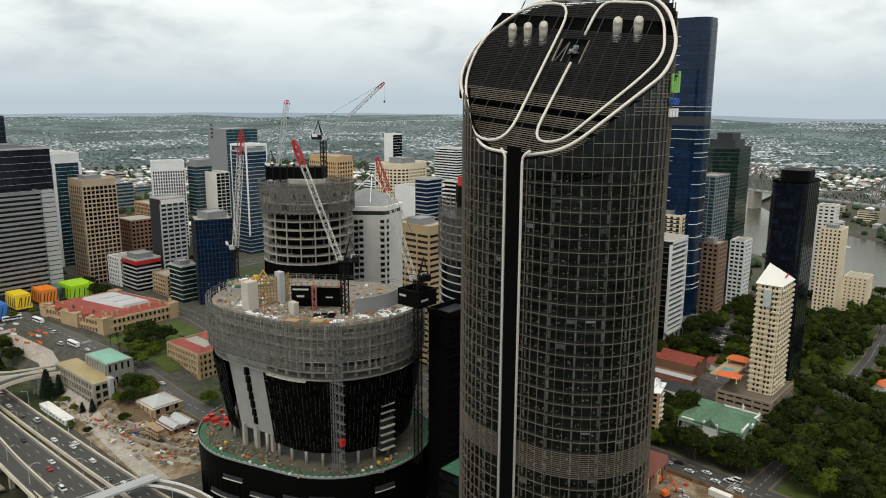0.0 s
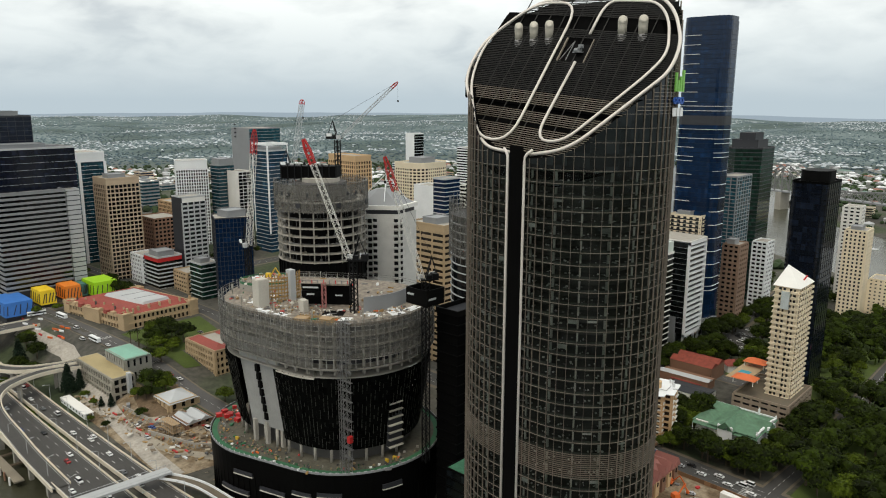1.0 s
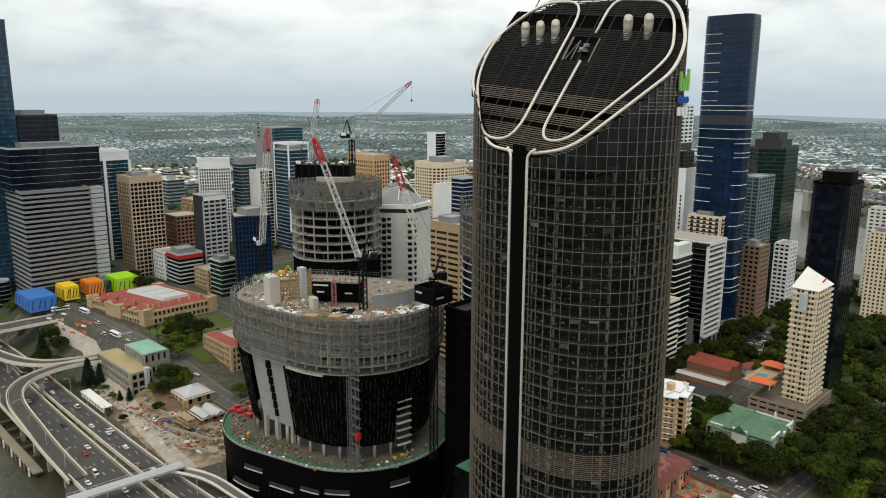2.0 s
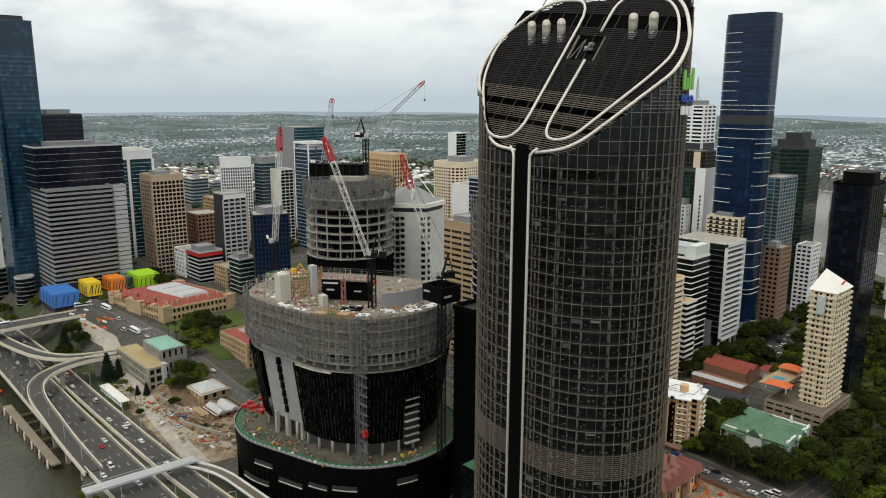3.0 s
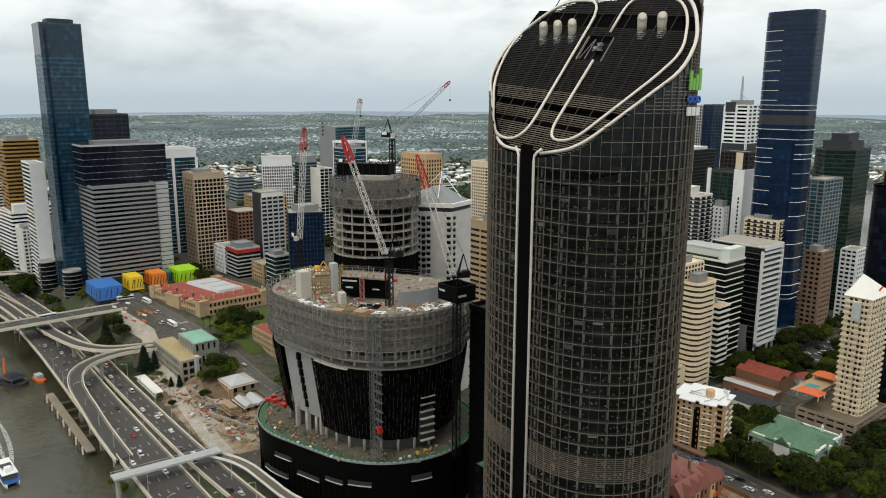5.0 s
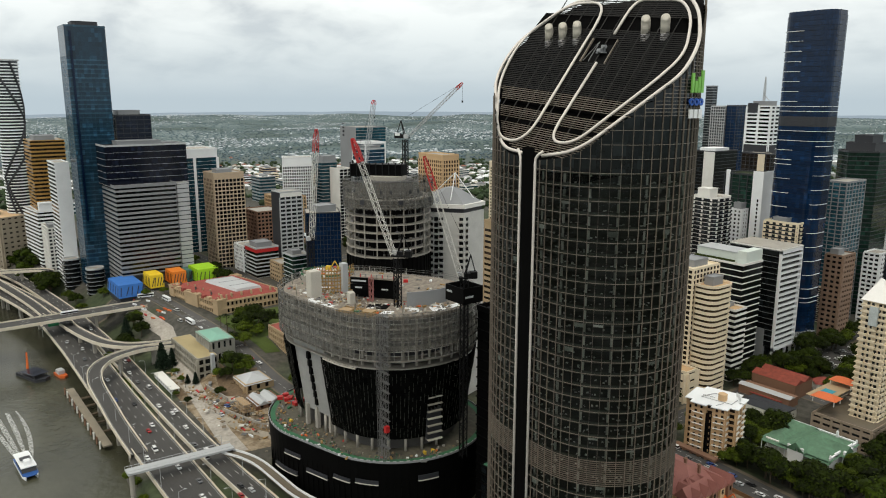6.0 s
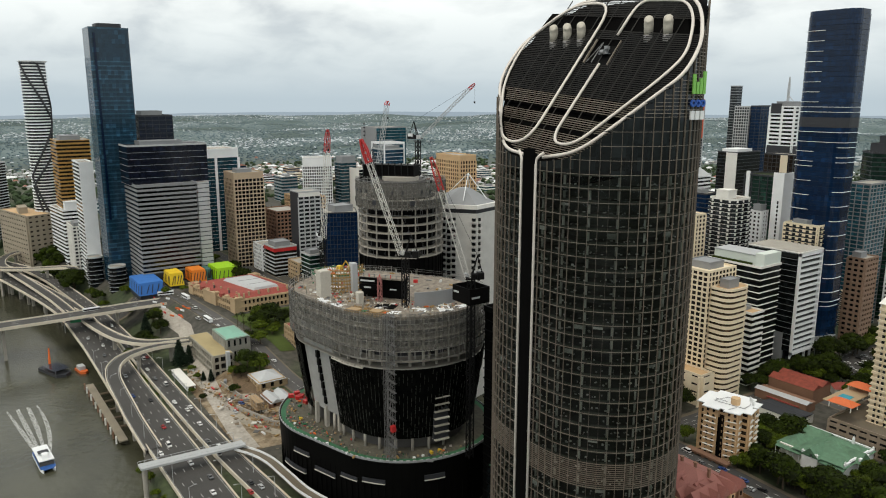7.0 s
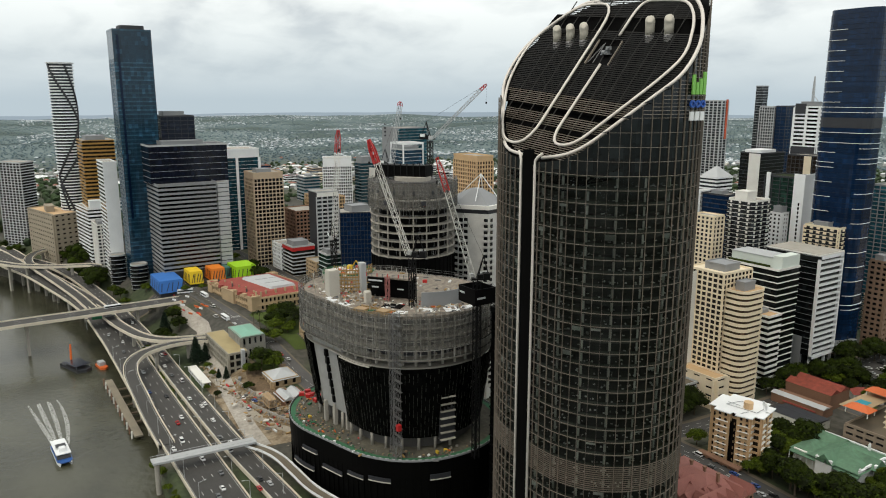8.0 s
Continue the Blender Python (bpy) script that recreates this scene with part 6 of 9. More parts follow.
def spline(pts, n=10):
    """A smooth path through pts."""
    out = []
    P = [np.array(p, float) for p in pts]
    for i in range(len(P) - 1):
        a, b, c, d = P[max(0, i - 1)], P[i], P[i + 1], P[min(len(P) - 1, i + 2)]
        for k in range(n):
            t = k / n
            out.append(tuple(0.5 * (2 * b + (c - a) * t + (2 * a - 5 * b + 4 * c - d) * t * t + (3 * b - a - 3 * c + d) * t ** 3)))
    out.append(tuple(P[-1]))
    return out


def viaduct(name, path, width, label, lanes=3, dashes=True, piers=26):
    ob = thing(name, label, "road", kind="structure")
    m, L, Rr = ribbon("", None, path, width, "", thick=1.3, lift=0.0, drape=False, mb=MB())
    part("deck", m, ASPH, ob)
    for side in (L, Rr):
        w = MB()
        for a, b in zip(side, side[1:]):
            w.beam((a[0], a[1], a[2] - 0.2), (b[0], b[1], b[2] - 0.2), 0.45, 2.2)
        part("parapet", w, PARAPET, ob, "pale concrete parapet")
    mk = MB()
    for k in range(1, lanes):
        line = offset(path, width * (k / lanes - 0.5))
        s = 0
        for a, b in zip(line, line[1:]):
            n = max(1, int(math.dist(a, b) / 3))
            for j in range(n):
                s += 1
                if s % 4 == 0 and dashes:
                    p, q = (np.array(a) * (1 - f) + np.array(b) * f for f in (j / n, (j + 1) / n))
                    mk.beam((p[0], p[1], p[2] + 0.03), (q[0], q[1], q[2] + 0.03), 0.28, 0.02)
    for d in (0.9 - width / 2, width / 2 - 0.9):
        line = offset(path, d)
        for a, b in zip(line, line[1:]):
            mk.beam((a[0], a[1], a[2] + 0.03), (b[0], b[1], b[2] + 0.03), 0.2, 0.02)
    part("lane_markings", mk, MARK, ob)
    s = piers / 2
    for a, b in zip(path, path[1:]):
        s += math.dist(a, b)
        if s > piers:
            s = 0
            part("pier", MB().box(-1.0, -1.0, -22, 1.0, 1.0, b[2] - 1.4).box(-1.4, -width * 0.32, b[2] - 2.6, 1.4, width * 0.32, b[2] - 1.3), CONC, ob, loc=(b[0], b[1], 0), rz=math.atan2(b[1] - a[1], b[0] - a[0]))
    return ob


PARAPET = mat("parapet_concrete", (0.62, 0.565, 0.46), 0.85, var=0.15)
viaduct("expressway_river_side", spline([(-60, 118, -4), (-180, 117.5, -3.5), (-280, 117, -3), (-400, 117, -3), (-470, 117.5, -2), (-520, 117, -0.5), (-600, 113, 2), (-690, 97, 3.5), (-750, 84, 4.2), (-797, 70, 4.5), (-893, 49, 5), (-1000, 5, 5)], 6), 20.5, "elevated expressway lanes along the river with pale parapets", 5)
viaduct("expressway_city_side", spline([(-60, 148, -4), (-180, 143, -3.5), (-240, 140.5, -3), (-310, 137, -3), (-400, 136, -3), (-470, 135.5, -2), (-520, 134, -0.5), (-600, 128, 2), (-690, 118.5, 3), (-725, 113, 3.5), (-770, 103, 4), (-830, 80, 4.5), (-893, 66, 5), (-1000, 23, 5)], 6), 10.6, "expressway lanes on the city side with pale parapets", 3)
viaduct("exit_ramp", spline([(-325, 108.6, -2.6), (-360, 108, 0), (-386, 108.3, 2.6), (-405, 108.5, 4.4), (-419, 109.6, 5.8), (-431.5, 113, 7.2), (-440, 120, 8.5), (-444.5, 130, 9.4), (-446, 142, 10), (-445, 154, 10), (-441, 164, 10)], 8), 8.0, "curling concrete exit ramp over the expressway", 1, piers=22)
viaduct("entry_ramp", spline([(-448, 164, 10), (-451, 152, 10), (-459, 137, 10), (-477, 127.6, 9.2), (-503, 122.5, 8), (-531, 119.5, 6.6), (-569, 117, 4.5), (-600, 113.5, 2.6)], 8), 7.5, "concrete entry ramp dropping to the expressway", 1, piers=24)
viaduct("crossing_ramp", spline([(-700, 134, 14), (-714, 128, 13.4), (-723, 112, 13), (-731, 94, 13), (-749, 73, 13), (-773, 57, 13), (-840, 22, 12), (-930, -15, 11)], 8), 8.0, "far pale ramp of the interchange crossing the expressway", 1, piers=20)
viaduct("loop_ramp", spline([(-590, 112, 3.5), (-630, 107, 5.2), (-680, 97.5, 8), (-726, 89, 9.6), (-775, 82, 10), (-804, 85.5, 10.5), (-823, 95, 11), (-829, 109, 12.5), (-822, 124, 15)], 8), 7.5, "looping concrete ramp of the far interchange", 1, piers=42)
viaduct("river_bridge", spline([(-541, 174, 13.6), (-545, 150, 12.6), (-546, 95, 12), (-546, 47, 12), (-546, -60, 10), (-546, -200, 8)], 8), 17, "wide concrete road bridge across the river", 4, piers=70)


def footbridge():
    ob = thing("footbridge", "pale steel footbridge under construction across the expressway", "bridge")
    m = MB().prism([(-300.5, 96), (-294.5, 96), (-290.5, 144), (-296.5, 144)], 2.6, 3.6)
    part("deck", m, GREY_L, ob)
    for dx in (0, 5.6):
        r = MB()
        r.beam((-300.3 + dx, 96, 4.7), (-296.3 + dx, 144, 4.7), 0.15)
        for k in range(17):
            f = k / 16
            r.beam((-300.3 + dx + 4 * f, 96 + 48 * f, 3.6), (-300.3 + dx + 4 * f, 96 + 48 * f, 4.7), 0.1)
        part("railing", r, GREY_L, ob)
    part("pier", MB().tube([(-297, 98, -20), (-297, 98, 2.6)], 1.2, 12), CONC, ob)
    cv = spline([(-294, 141), (-284, 146), (-272, 149), (-255, 150), (-238, 151), (-220, 155)], 6)
    m, L, Rr = ribbon("", None, [(x, y, 1.0) for x, y in cv], 4.5, "", thick=0.8, lift=0, drape=False, mb=MB())
    part("approach_deck", m, PAVE, ob)
    for s in (L, Rr):
        line = [q[:2] for q in s]
        w = MB().prism(offset(line, -0.15) + offset(line, 0.15)[::-1], 0.9, 2.1)
        part("approach_wall", w, WHITE, ob, "white curving parapet")


footbridge()

# city streets, draped over the ground
STREETS = (
    ([(-560, 181), (-470, 190), (-415, 195), (-340, 201), (-300, 205)], 11, ASPH_O, "worn street between the site and the old buildings"),
    ([(-980, 178), (-560, 181)], 14, ASPH, "asphalt street in front of the treasury"),
    ([(-900, 256), (-560, 262), (-470, 268), (-380, 262), (-300, 262)], 11, ASPH, "asphalt street behind the treasury"),
    ([(-330, 318), (-170, 328), (-60, 318), (40, 312)], 15, ASPH, "asphalt street with parked cars"),
    ([(-900, 330), (-330, 322)], 14, ASPH, "asphalt city street"),
    ([(-575, 140), (-578, 330), (-582, 560)], 16, ASPH, "asphalt cross street"),
    ([(-92, 300), (-90, 400), (-92, 560), (-100, 700)], 8, ASPH, "asphalt street along the gardens"),
    ([(-197, 335), (-190, 450), (-205, 580), (-215, 720)], 13, ASPH, "asphalt street between apartment towers"),
    ([(-420, 250), (-415, 480), (-420, 700)], 14, ASPH, "asphalt cross street"),
    ([(-250, 460), (-90, 450)], 10, ASPH_O, "worn asphalt lane"),
)
for i, (path, w, m, lab) in enumerate(STREETS):
    ribbon("pavement_%d" % (i + 1), PAVE, path, w + (6 if w > 11 else 2.5), "grey paved footpaths", category="pavement", lift=0.10)
    ribbon("road_%d" % (i + 1), m, path, w, lab, lift=0.22)
mk = MB()
for path, w, m, lab in STREETS:
    for off in ((0.0,) if w < 13 else (-w / 4, 0.0, w / 4)):
        line = offset([(*q, 0) for q in path], off)
        for a, b in zip(line, line[1:]):
            n = max(1, int(math.dist(a, b) / 3))
            for k in range(0, n, 3 if off else 2):
                p, q = (np.array(a) * (1 - f) + np.array(b) * f for f in (k / n, (k + 1) / n))
                mk.beam((p[0], p[1], land(p[0], p[1]) + 0.25), (q[0], q[1], land(q[0], q[1]) + 0.25), 0.24, 0.02)
for x, y in ((-470, 190), (-415, 195), (-560, 181), (-100, 320), (-150, 326)):
    for k in range(7):
        mk.beam((x - 2, y - 4.4 + 1.4 * k, land(x, y) + 0.26), (x + 2, y - 4.4 + 1.4 * k, land(x, y) + 0.26), 0.6, 0.02)
solid("street_markings", mk, MARK, "white lane dashes and crossings on the city streets", "road marking", "stuff")
# building-site ground and lawns
def patch(name, poly, material, label, lift=0.3, category="ground"):
    m = MB()
    n = 14
    xs, ys = [p[0] for p in poly], [p[1] for p in poly]
    k = len(m.v)
    a, b, c, d = (np.array(p, float) for p in poly)
    for i in range(n + 1):
        for j in range(n + 1):
            u, v = i / n, j / n
            p = (1 - u) * (1 - v) * a + u * (1 - v) * b + u * v * c + (1 - u) * v * d
            m.v.append((float(p[0]), float(p[1]), land(*p) + lift))
    for i in range(n):
        for j in range(n):
            m.f.append((i * (n + 1) + j, (i + 1) * (n + 1) + j, (i + 1) * (n + 1) + j + 1, i * (n + 1) + j + 1))
    return solid(name, m, material, label, category, "structure")


patch("site_ground", [(-420, 148), (-300, 145), (-290, 196), (-400, 178)], DIRT, "bare tan earth of the building site", 0.16)
patch("site_ground_east", [(-135, 275), (-86, 285), (-88, 309), (-140, 318)], DIRT, "bare ochre earth with wheel tracks", 0.34)
patch("lawn", [(-470, 201), (-421, 206), (-421, 252), (-470, 258)], GRASS, "green square with lawn", 0.24)
patch("street_lawn", [(-420.6, 206.5), (-398, 208), (-396, 217.5), (-420.6, 218)], GRASS, "lawn beside the old office", 0.3)
patch("road_verge", [(-399, 180), (-378, 180), (-378, 191), (-399, 189)], GRASS, "rough grass verge above the dug earth", 0.34)
patch("park_lawn", [(-84, 330), (40, 320), (20, 720), (-86, 700)], GRASS, "garden lawn under trees", 0.14)
patch("mill_lawn", [(-168, 462), (-146, 462), (-146, 470), (-168, 470)], GRASS, "strip of lawn behind the mill", 0.3)
patch("shed_lawn", [(-186, 392), (-150, 390), (-150, 403), (-186, 403)], GRASS, "lawn in front of the shed", 0.3)
patch("garden_verge", [(-146, 455), (-97, 455), (-98, 645), (-146, 645)], GRASS, "rough grass under the trees beside the gardens", 0.06)
patch("car_park", [(-195, 508), (-176, 508), (-176, 577), (-197, 577)], ASPH, "asphalt car park among trees", 0.2)
patch("park_path", [(-40, 380), (-36, 380), (-60, 620), (-64, 620)], PAVE, "pale garden path", 0.3)
patch("dig_pit", [(-392, 172), (-341, 160), (-335, 172), (-384, 196)], mat("dark_earth", (0.14, 0.095, 0.055), 0.95, var=0.4, scale=0.6, fine=0.8), "dark brown dug earth beside the stores", 0.26)
ribbon("road_site", mat("dusty_concrete", (0.36, 0.33, 0.285), 0.9, var=0.3, scale=0.5, fine=0.6), [(-548, 164), (-480, 170), (-436, 163), (-376, 156), (-325, 151), (-300, 150)], 9, "dusty pale concrete site road", lift=0.36)

# ---------------------------------------------------------------- old buildings, houses and low blocks


def hip(x0, y0, x1, y1, z, h, over=0.8):
    """A hipped roof over a rectangle."""
    x0, y0, x1, y1 = x0 - over, y0 - over, x1 + over, y1 + over
    m = MB()
    w, d = x1 - x0, y1 - y0
    if w >= d:
        a, b = (x0 + d / 2, (y0 + y1) / 2, z + h), (x1 - d / 2, (y0 + y1) / 2, z + h)
        c = [(x0, y0, z), (x1, y0, z), (x1, y1, z), (x0, y1, z)]
        m.v += c + [a, b]
        m.f += [(0, 1, 5, 4), (2, 3, 4, 5), (1, 2, 5), (3, 0, 4), (3, 2, 1, 0)]
    else:
        a, b = ((x0 + x1) / 2, y0 + w / 2, z + h), ((x0 + x1) / 2, y1 - w / 2, z + h)
        c = [(x0, y0, z), (x1, y0, z), (x1, y1, z), (x0, y1, z)]
        m.v += c + [a, b]
        m.f += [(0, 1, 4), (1, 2, 5, 4), (2, 3, 5), (3, 0, 4, 5), (3, 2, 1, 0)]
    return m


def gable(x0, y0, x1, y1, z, h, over=0.6, along_x=True):
    m = MB()
    x0, y0, x1, y1 = x0 - over, y0 - over, x1 + over, y1 + over
    if along_x:
        ym = (y0 + y1) / 2
        m.v += [(x0, y0, z), (x1, y0, z), (x1, y1, z), (x0, y1, z), (x0, ym, z + h), (x1, ym, z + h)]
        m.f += [(0, 1, 5, 4), (2, 3, 4, 5), (1, 2, 5), (3, 0, 4), (3, 2, 1, 0)]
    else:
        xm = (x0 + x1) / 2
        m.v += [(x0, y0, z), (x1, y0, z), (x1, y1, z), (x0, y1, z), (xm, y0, z + h), (xm, y1, z + h)]
        m.f += [(0, 1, 4), (1, 2, 5, 4), (2, 3, 5), (3, 0, 4, 5), (3, 2, 1, 0)]
    return m


def roofed(name, label, plan, z1, wall, roof_m, roof_mb, roof_label="", **kw):
    ob = block(name, label, "building", rect(*plan), z1, wall, G_DARK, **kw)
    cx, cy, z0 = ob.location
    for q in roof_mb if isinstance(roof_mb, list) else [roof_mb]:
        q.v = [(x - cx, y - cy, z - z0) for x, y, z in q.v]
        part("pitched_roof", q, roof_m, ob, roof_label)
    return ob


# treasury: a long sandstone block with red roofs round a pale central roof
TREASURY = [(-543, 193), (-475, 206), (-476, 260), (-544, 248)]
ob = block("treasury_building", "long old sandstone government building with red roofs", "building", TREASURY, 23, SAND, G_DARK, 4.3, 1.7, pier=3.1, pier_w=1.5, proud=0.7, parapet=1.0, roof=CONC_D)
cx, cy, z0 = ob.location
tp = [(x - cx, y - cy) for x, y in TREASURY]
part("pitched_roof", MB().ring(inset(tp, 1.2), inset(tp, 12), 23 - z0, 23.6 - z0), REDROOF, ob, "red tiled roof")
part("pitched_roof", MB().prism(inset(tp, 1.6), 23.5 - z0, 26.2 - z0, top=inset(tp, 6.4)), REDROOF, ob, "red tiled roof")
part("central_roof", MB().prism([(-20, -12), (24, -3), (23, 19), (-20, 13)], 25 - z0, 28 - z0, top=[(-19, -9), (23, -1), (22, 17), (-19, 11)]), GREY_L, ob, "pale flat roof over the courtyard")
for k in range(3):
    part("roof_seam", MB().beam((-18 + 14 * k, -8 + 3 * k, 28.1 - z0), (-18 + 14 * k, 11 + 2 * k, 28.1 - z0), 0.3), GREY, ob)
for k in range(4):
    part("cornice", MB().ring(inset(tp, -0.6), inset(tp, 0.2), 22.6 - z0 - 5.0 * k, 23.2 - z0 - 5.0 * k), SAND, ob)
for q, (px, py) in enumerate(tp):
    part("pavilion", MB().box(-3.4, -3.4, 0, 3.4, 3.4, 24.8 - z0).ring(rect(-3.7, -3.7, 3.7, 3.7), rect(-3.2, -3.2, 3.2, 3.2), 24 - z0, 25.4 - z0), SAND, ob, loc=(px * 0.915, py * 0.9, 0), rz=0.18)
ta, tb = Vector((*tp[0], 0)), Vector((*tp[1], 0))
for k in range(9):
    o = ta.lerp(tb, (k + 0.7) / 9.4)
    part("roof_gable", MB().prism(rect(-1.6, -0.7, 1.6, 2.2), 23 - z0, lambda x, y: 27.2 - z0 - abs(x) * 1.1), SAND if k % 2 else REDROOF, ob, loc=tuple(o), rz=0.19)
    part("roof_vent", MB().box(-0.5, -0.5, 24 - z0, 0.5, 0.5, 27.6 - z0), SAND if k % 3 else CONC_D, ob, loc=tuple(o + Vector((2.5, 5.5 + (k % 3) * 1.6, 0))))
ea, eb = Vector((*tp[1], 0)), Vector((*tp[2], 0))
for k in range(7):
    o = ea.lerp(eb, (k + 0.6) / 7)
    part("chimney", MB().box(-0.8, -0.6, 23 - z0, 0.8, 0.6, 27.8 - z0), SAND, ob, loc=tuple(o + Vector((-4.5, 0, 0))))
part("entrance_bay", MB().box(-9, -1.6, 0, 9, 1, 24.5 - z0).prism(rect(-9.4, -1.9, 9.4, 1.4), 24.5 - z0, lambda x, y: 28 - z0 - abs(x) * 0.33), SAND, ob, loc=tuple(ta.lerp(tb, 0.5)), rz=0.19)

# former library: tan roof with a raised block under green copper
ob = roofed("old_library", "old public library of weathered render with a flat tan roof", (-444, 162.5, -394, 175), 13, mat("weathered_render", (0.30, 0.28, 0.23), 0.9, var=0.3), mat("tan_membrane", (0.36, 0.29, 0.15), 0.85, var=0.2),
            MB().prism(rect(-443.5, 163, -394.5, 174.5), 13, lambda x, y: 14 + 0.02 * (y - 163)), floor=4.6, band=1.4, pier=3.2, pier_w=1.2, proud=0.6)
ob = roofed("library_block", "raised library block with a pale green copper roof", (-427, 173.5, -401, 188), 20, mat("grey_stone", (0.27, 0.265, 0.235), 0.9, var=0.25), GREENROOF, [hip(-427, 173.5, -401, 188, 20.8, 1.6, 0.5)], "pale green copper roof", floor=7, band=3.6, pier=3.2, pier_w=2.2, proud=0.5)
part("scaffold_wrap", MB().box(20, -10.5, 0, 23, -8.5, 12), GREY_L, ob, "white wrapped scaffold")
roofed("land_office", "ornate sandstone office building with red hipped roofs", (-417, 219, -381, 250), 18, SAND, REDROOF, [hip(-416, 220, -382, 230, 18.4, 3, 0), hip(-416, 239, -382, 249, 18.4, 3, 0), hip(-392, 230.5, -382, 238.5, 18.4, 3, 0)], "red tiled roof", floor=4.4, band=1.5, pier=3.0, pier_w=1.25, proud=0.8, parapet=1.3)
roofed("stone_store", "old stone storehouse with a pale grey hipped roof", (-377, 178, -359, 194), 4, SAND, GREY_L, hip(-377, 178, -359, 194, 4.3, 4, 0.7), "pale grey metal roof", floor=4, band=2.2, pier=4.5, pier_w=3.2, proud=0.5)
roofed("small_store", "small brown stone house with a light roof beside scaffolding", (-352, 176, -337, 190), 0, BRICK, GREY_L, [gable(-352, 176, -337, 183, 0.2, 2.2), gable(-352, 183, -337, 190, 0.2, 2.2)], "pale metal gable roof", floor=3.4, band=1.8, pier=4, pier_w=2.8)

# coloured boxes beneath the louvred office
for nm, col, y0, y1, x0, x1, hh, lab in (("blue_box", (0.04, 0.17, 0.52), 158, 177, -592, -556, 10.5, "bright blue box pavilion with slashed dark openings"), ("yellow_box", (0.80, 0.55, 0.02), 183, 194, -582, -560, 10.8, "bright yellow box pavilion"),
                                         ("orange_box", (0.78, 0.22, 0.02), 201, 213, -583, -562, 10.6, "bright orange box pavilion"), ("teal_box", (0.05, 0.16, 0.15), 214, 219, -583, -566, 9.5, "dark teal box pavilion"), ("green_box", (0.33, 0.62, 0.01), 220, 238, -583, -556, 11, "lime green box pavilion")):
    zb = land((x0 + x1) / 2, (y0 + y1) / 2)
    ob = thing(nm, lab, "pavilion", ((x0 + x1) / 2, (y0 + y1) / 2, zb + 2), group="coloured pavilions")
    w, d = (x1 - x0) / 2, (y1 - y0) / 2
    part("plinth", MB().box(-w + 1, -d + 1, -4, w - 1.5, d - 1, 0.5), GREY_D, ob, "dark recessed base")
    part("shell", MB().prism(rect(-w, -d, w, d), 0.5, hh, top=rect(-w + 2.6, -d + 0.4, w - 1.2, d - 0.4)), mat(nm + "_panel", col, 0.55, var=0.14, scale=0.8), ob)
    rr = random.Random(nm)
    for k in range(5):
        q = -d + 1.5 + k * (2 * d - 3) / 4
        part("slash_window", MB().beam((w - 0.25, q, 1.8), (w - 0.95, q + rr.uniform(0.8, 2.6), 8.6), 0.6, 0.45), GREY_D, ob)
        q = -w + 3 + k * (2 * w - 6) / 4
        part("slash_window", MB().beam((q, -d + 0.05, 1.8), (q + rr.uniform(0.8, 2.6), -d + 0.32, 8.6), 0.45, 0.6), GREY_D, ob)
part("stilt", MB().box(-586.8, 169.5, 5, -585, 216.5, 26), GREY_D, thing("stilt_hall", "dark open hall under the louvred office", "building"))

# flats with a white roof
FLATS = [(-12, -7), (-8, -7), (-8, -11), (-2.2, -11.5), (-2.2, -9), (2.6, -9), (2.6, -11.5), (8, -11), (8, -7), (12, -7), (12, -1.6), (9.6, -1.6), (9.6, 2.4), (12, 2.4), (12, 7), (8, 7), (8, 11), (-8, 11), (-8, 7), (-12, 7)]
fa = radians(14)
fp = [(-162 + x * math.cos(fa) - y * math.sin(fa), 347.5 + x * math.sin(fa) + y * math.cos(fa)) for x, y in FLATS]
ob = block("brown_flats", "tan apartment block with rounded white balconies and a white roof", "apartment block", fp, 20, TAN, G_BRONZE, 3.0, 1.15, pier=2.7, pier_w=1.5, proud=0.3, roof=WHITE, parapet=0.3)
cx, cy, z0 = ob.location
lp = [(x - cx, y - cy) for x, y in fp]
part("white_roof", MB().prism(inset(lp, -1.3), 20.2 - z0, 20.7 - z0), WHITE, ob, "broad white roof slab")
for k in range(1, 9):
    for (q0, q1) in ((1, 2), (2, 3), (6, 7), (7, 8), (9, 10), (13, 14)):
        a, b = Vector((*lp[q0], 0)), Vector((*lp[q1], 0))
        d = (b - a).normalized()
        part("balcony", MB().beam(tuple(a + Vector((d.y, -d.x, 0)) * 0.45), tuple(b + Vector((d.y, -d.x, 0)) * 0.45), 1.1, 0.22), OFFWHITE, ob, loc=(0, 0, k * 3.0 - 0.2))
# no recess is cut: dark boxes on the wall paint its shade
for q0, q1 in ((4, 5), (11, 12)):
    a, b = Vector((*lp[q0], 0)), Vector((*lp[q1], 0))
    part("balcony_recess", MB().beam(tuple(a.lerp(b, 0.06) + Vector((0, 0, 13))), tuple(a.lerp(b, 0.44) + Vector((0, 0, 13))), 0.9, 21), G_DARK, ob, "dark box put in for the shade of stacked balconies")
    part("balcony_recess", MB().beam(tuple(a.lerp(b, 0.56) + Vector((0, 0, 13))), tuple(a.lerp(b, 0.94) + Vector((0, 0, 13))), 0.9, 21), G_DARK, ob, "dark box put in for the shade of stacked balconies")
part("lift_house", MB().prism(circle(0.5, 1.5, 2.3, 8), 20.7 - z0, 24 - z0), TAN, ob)
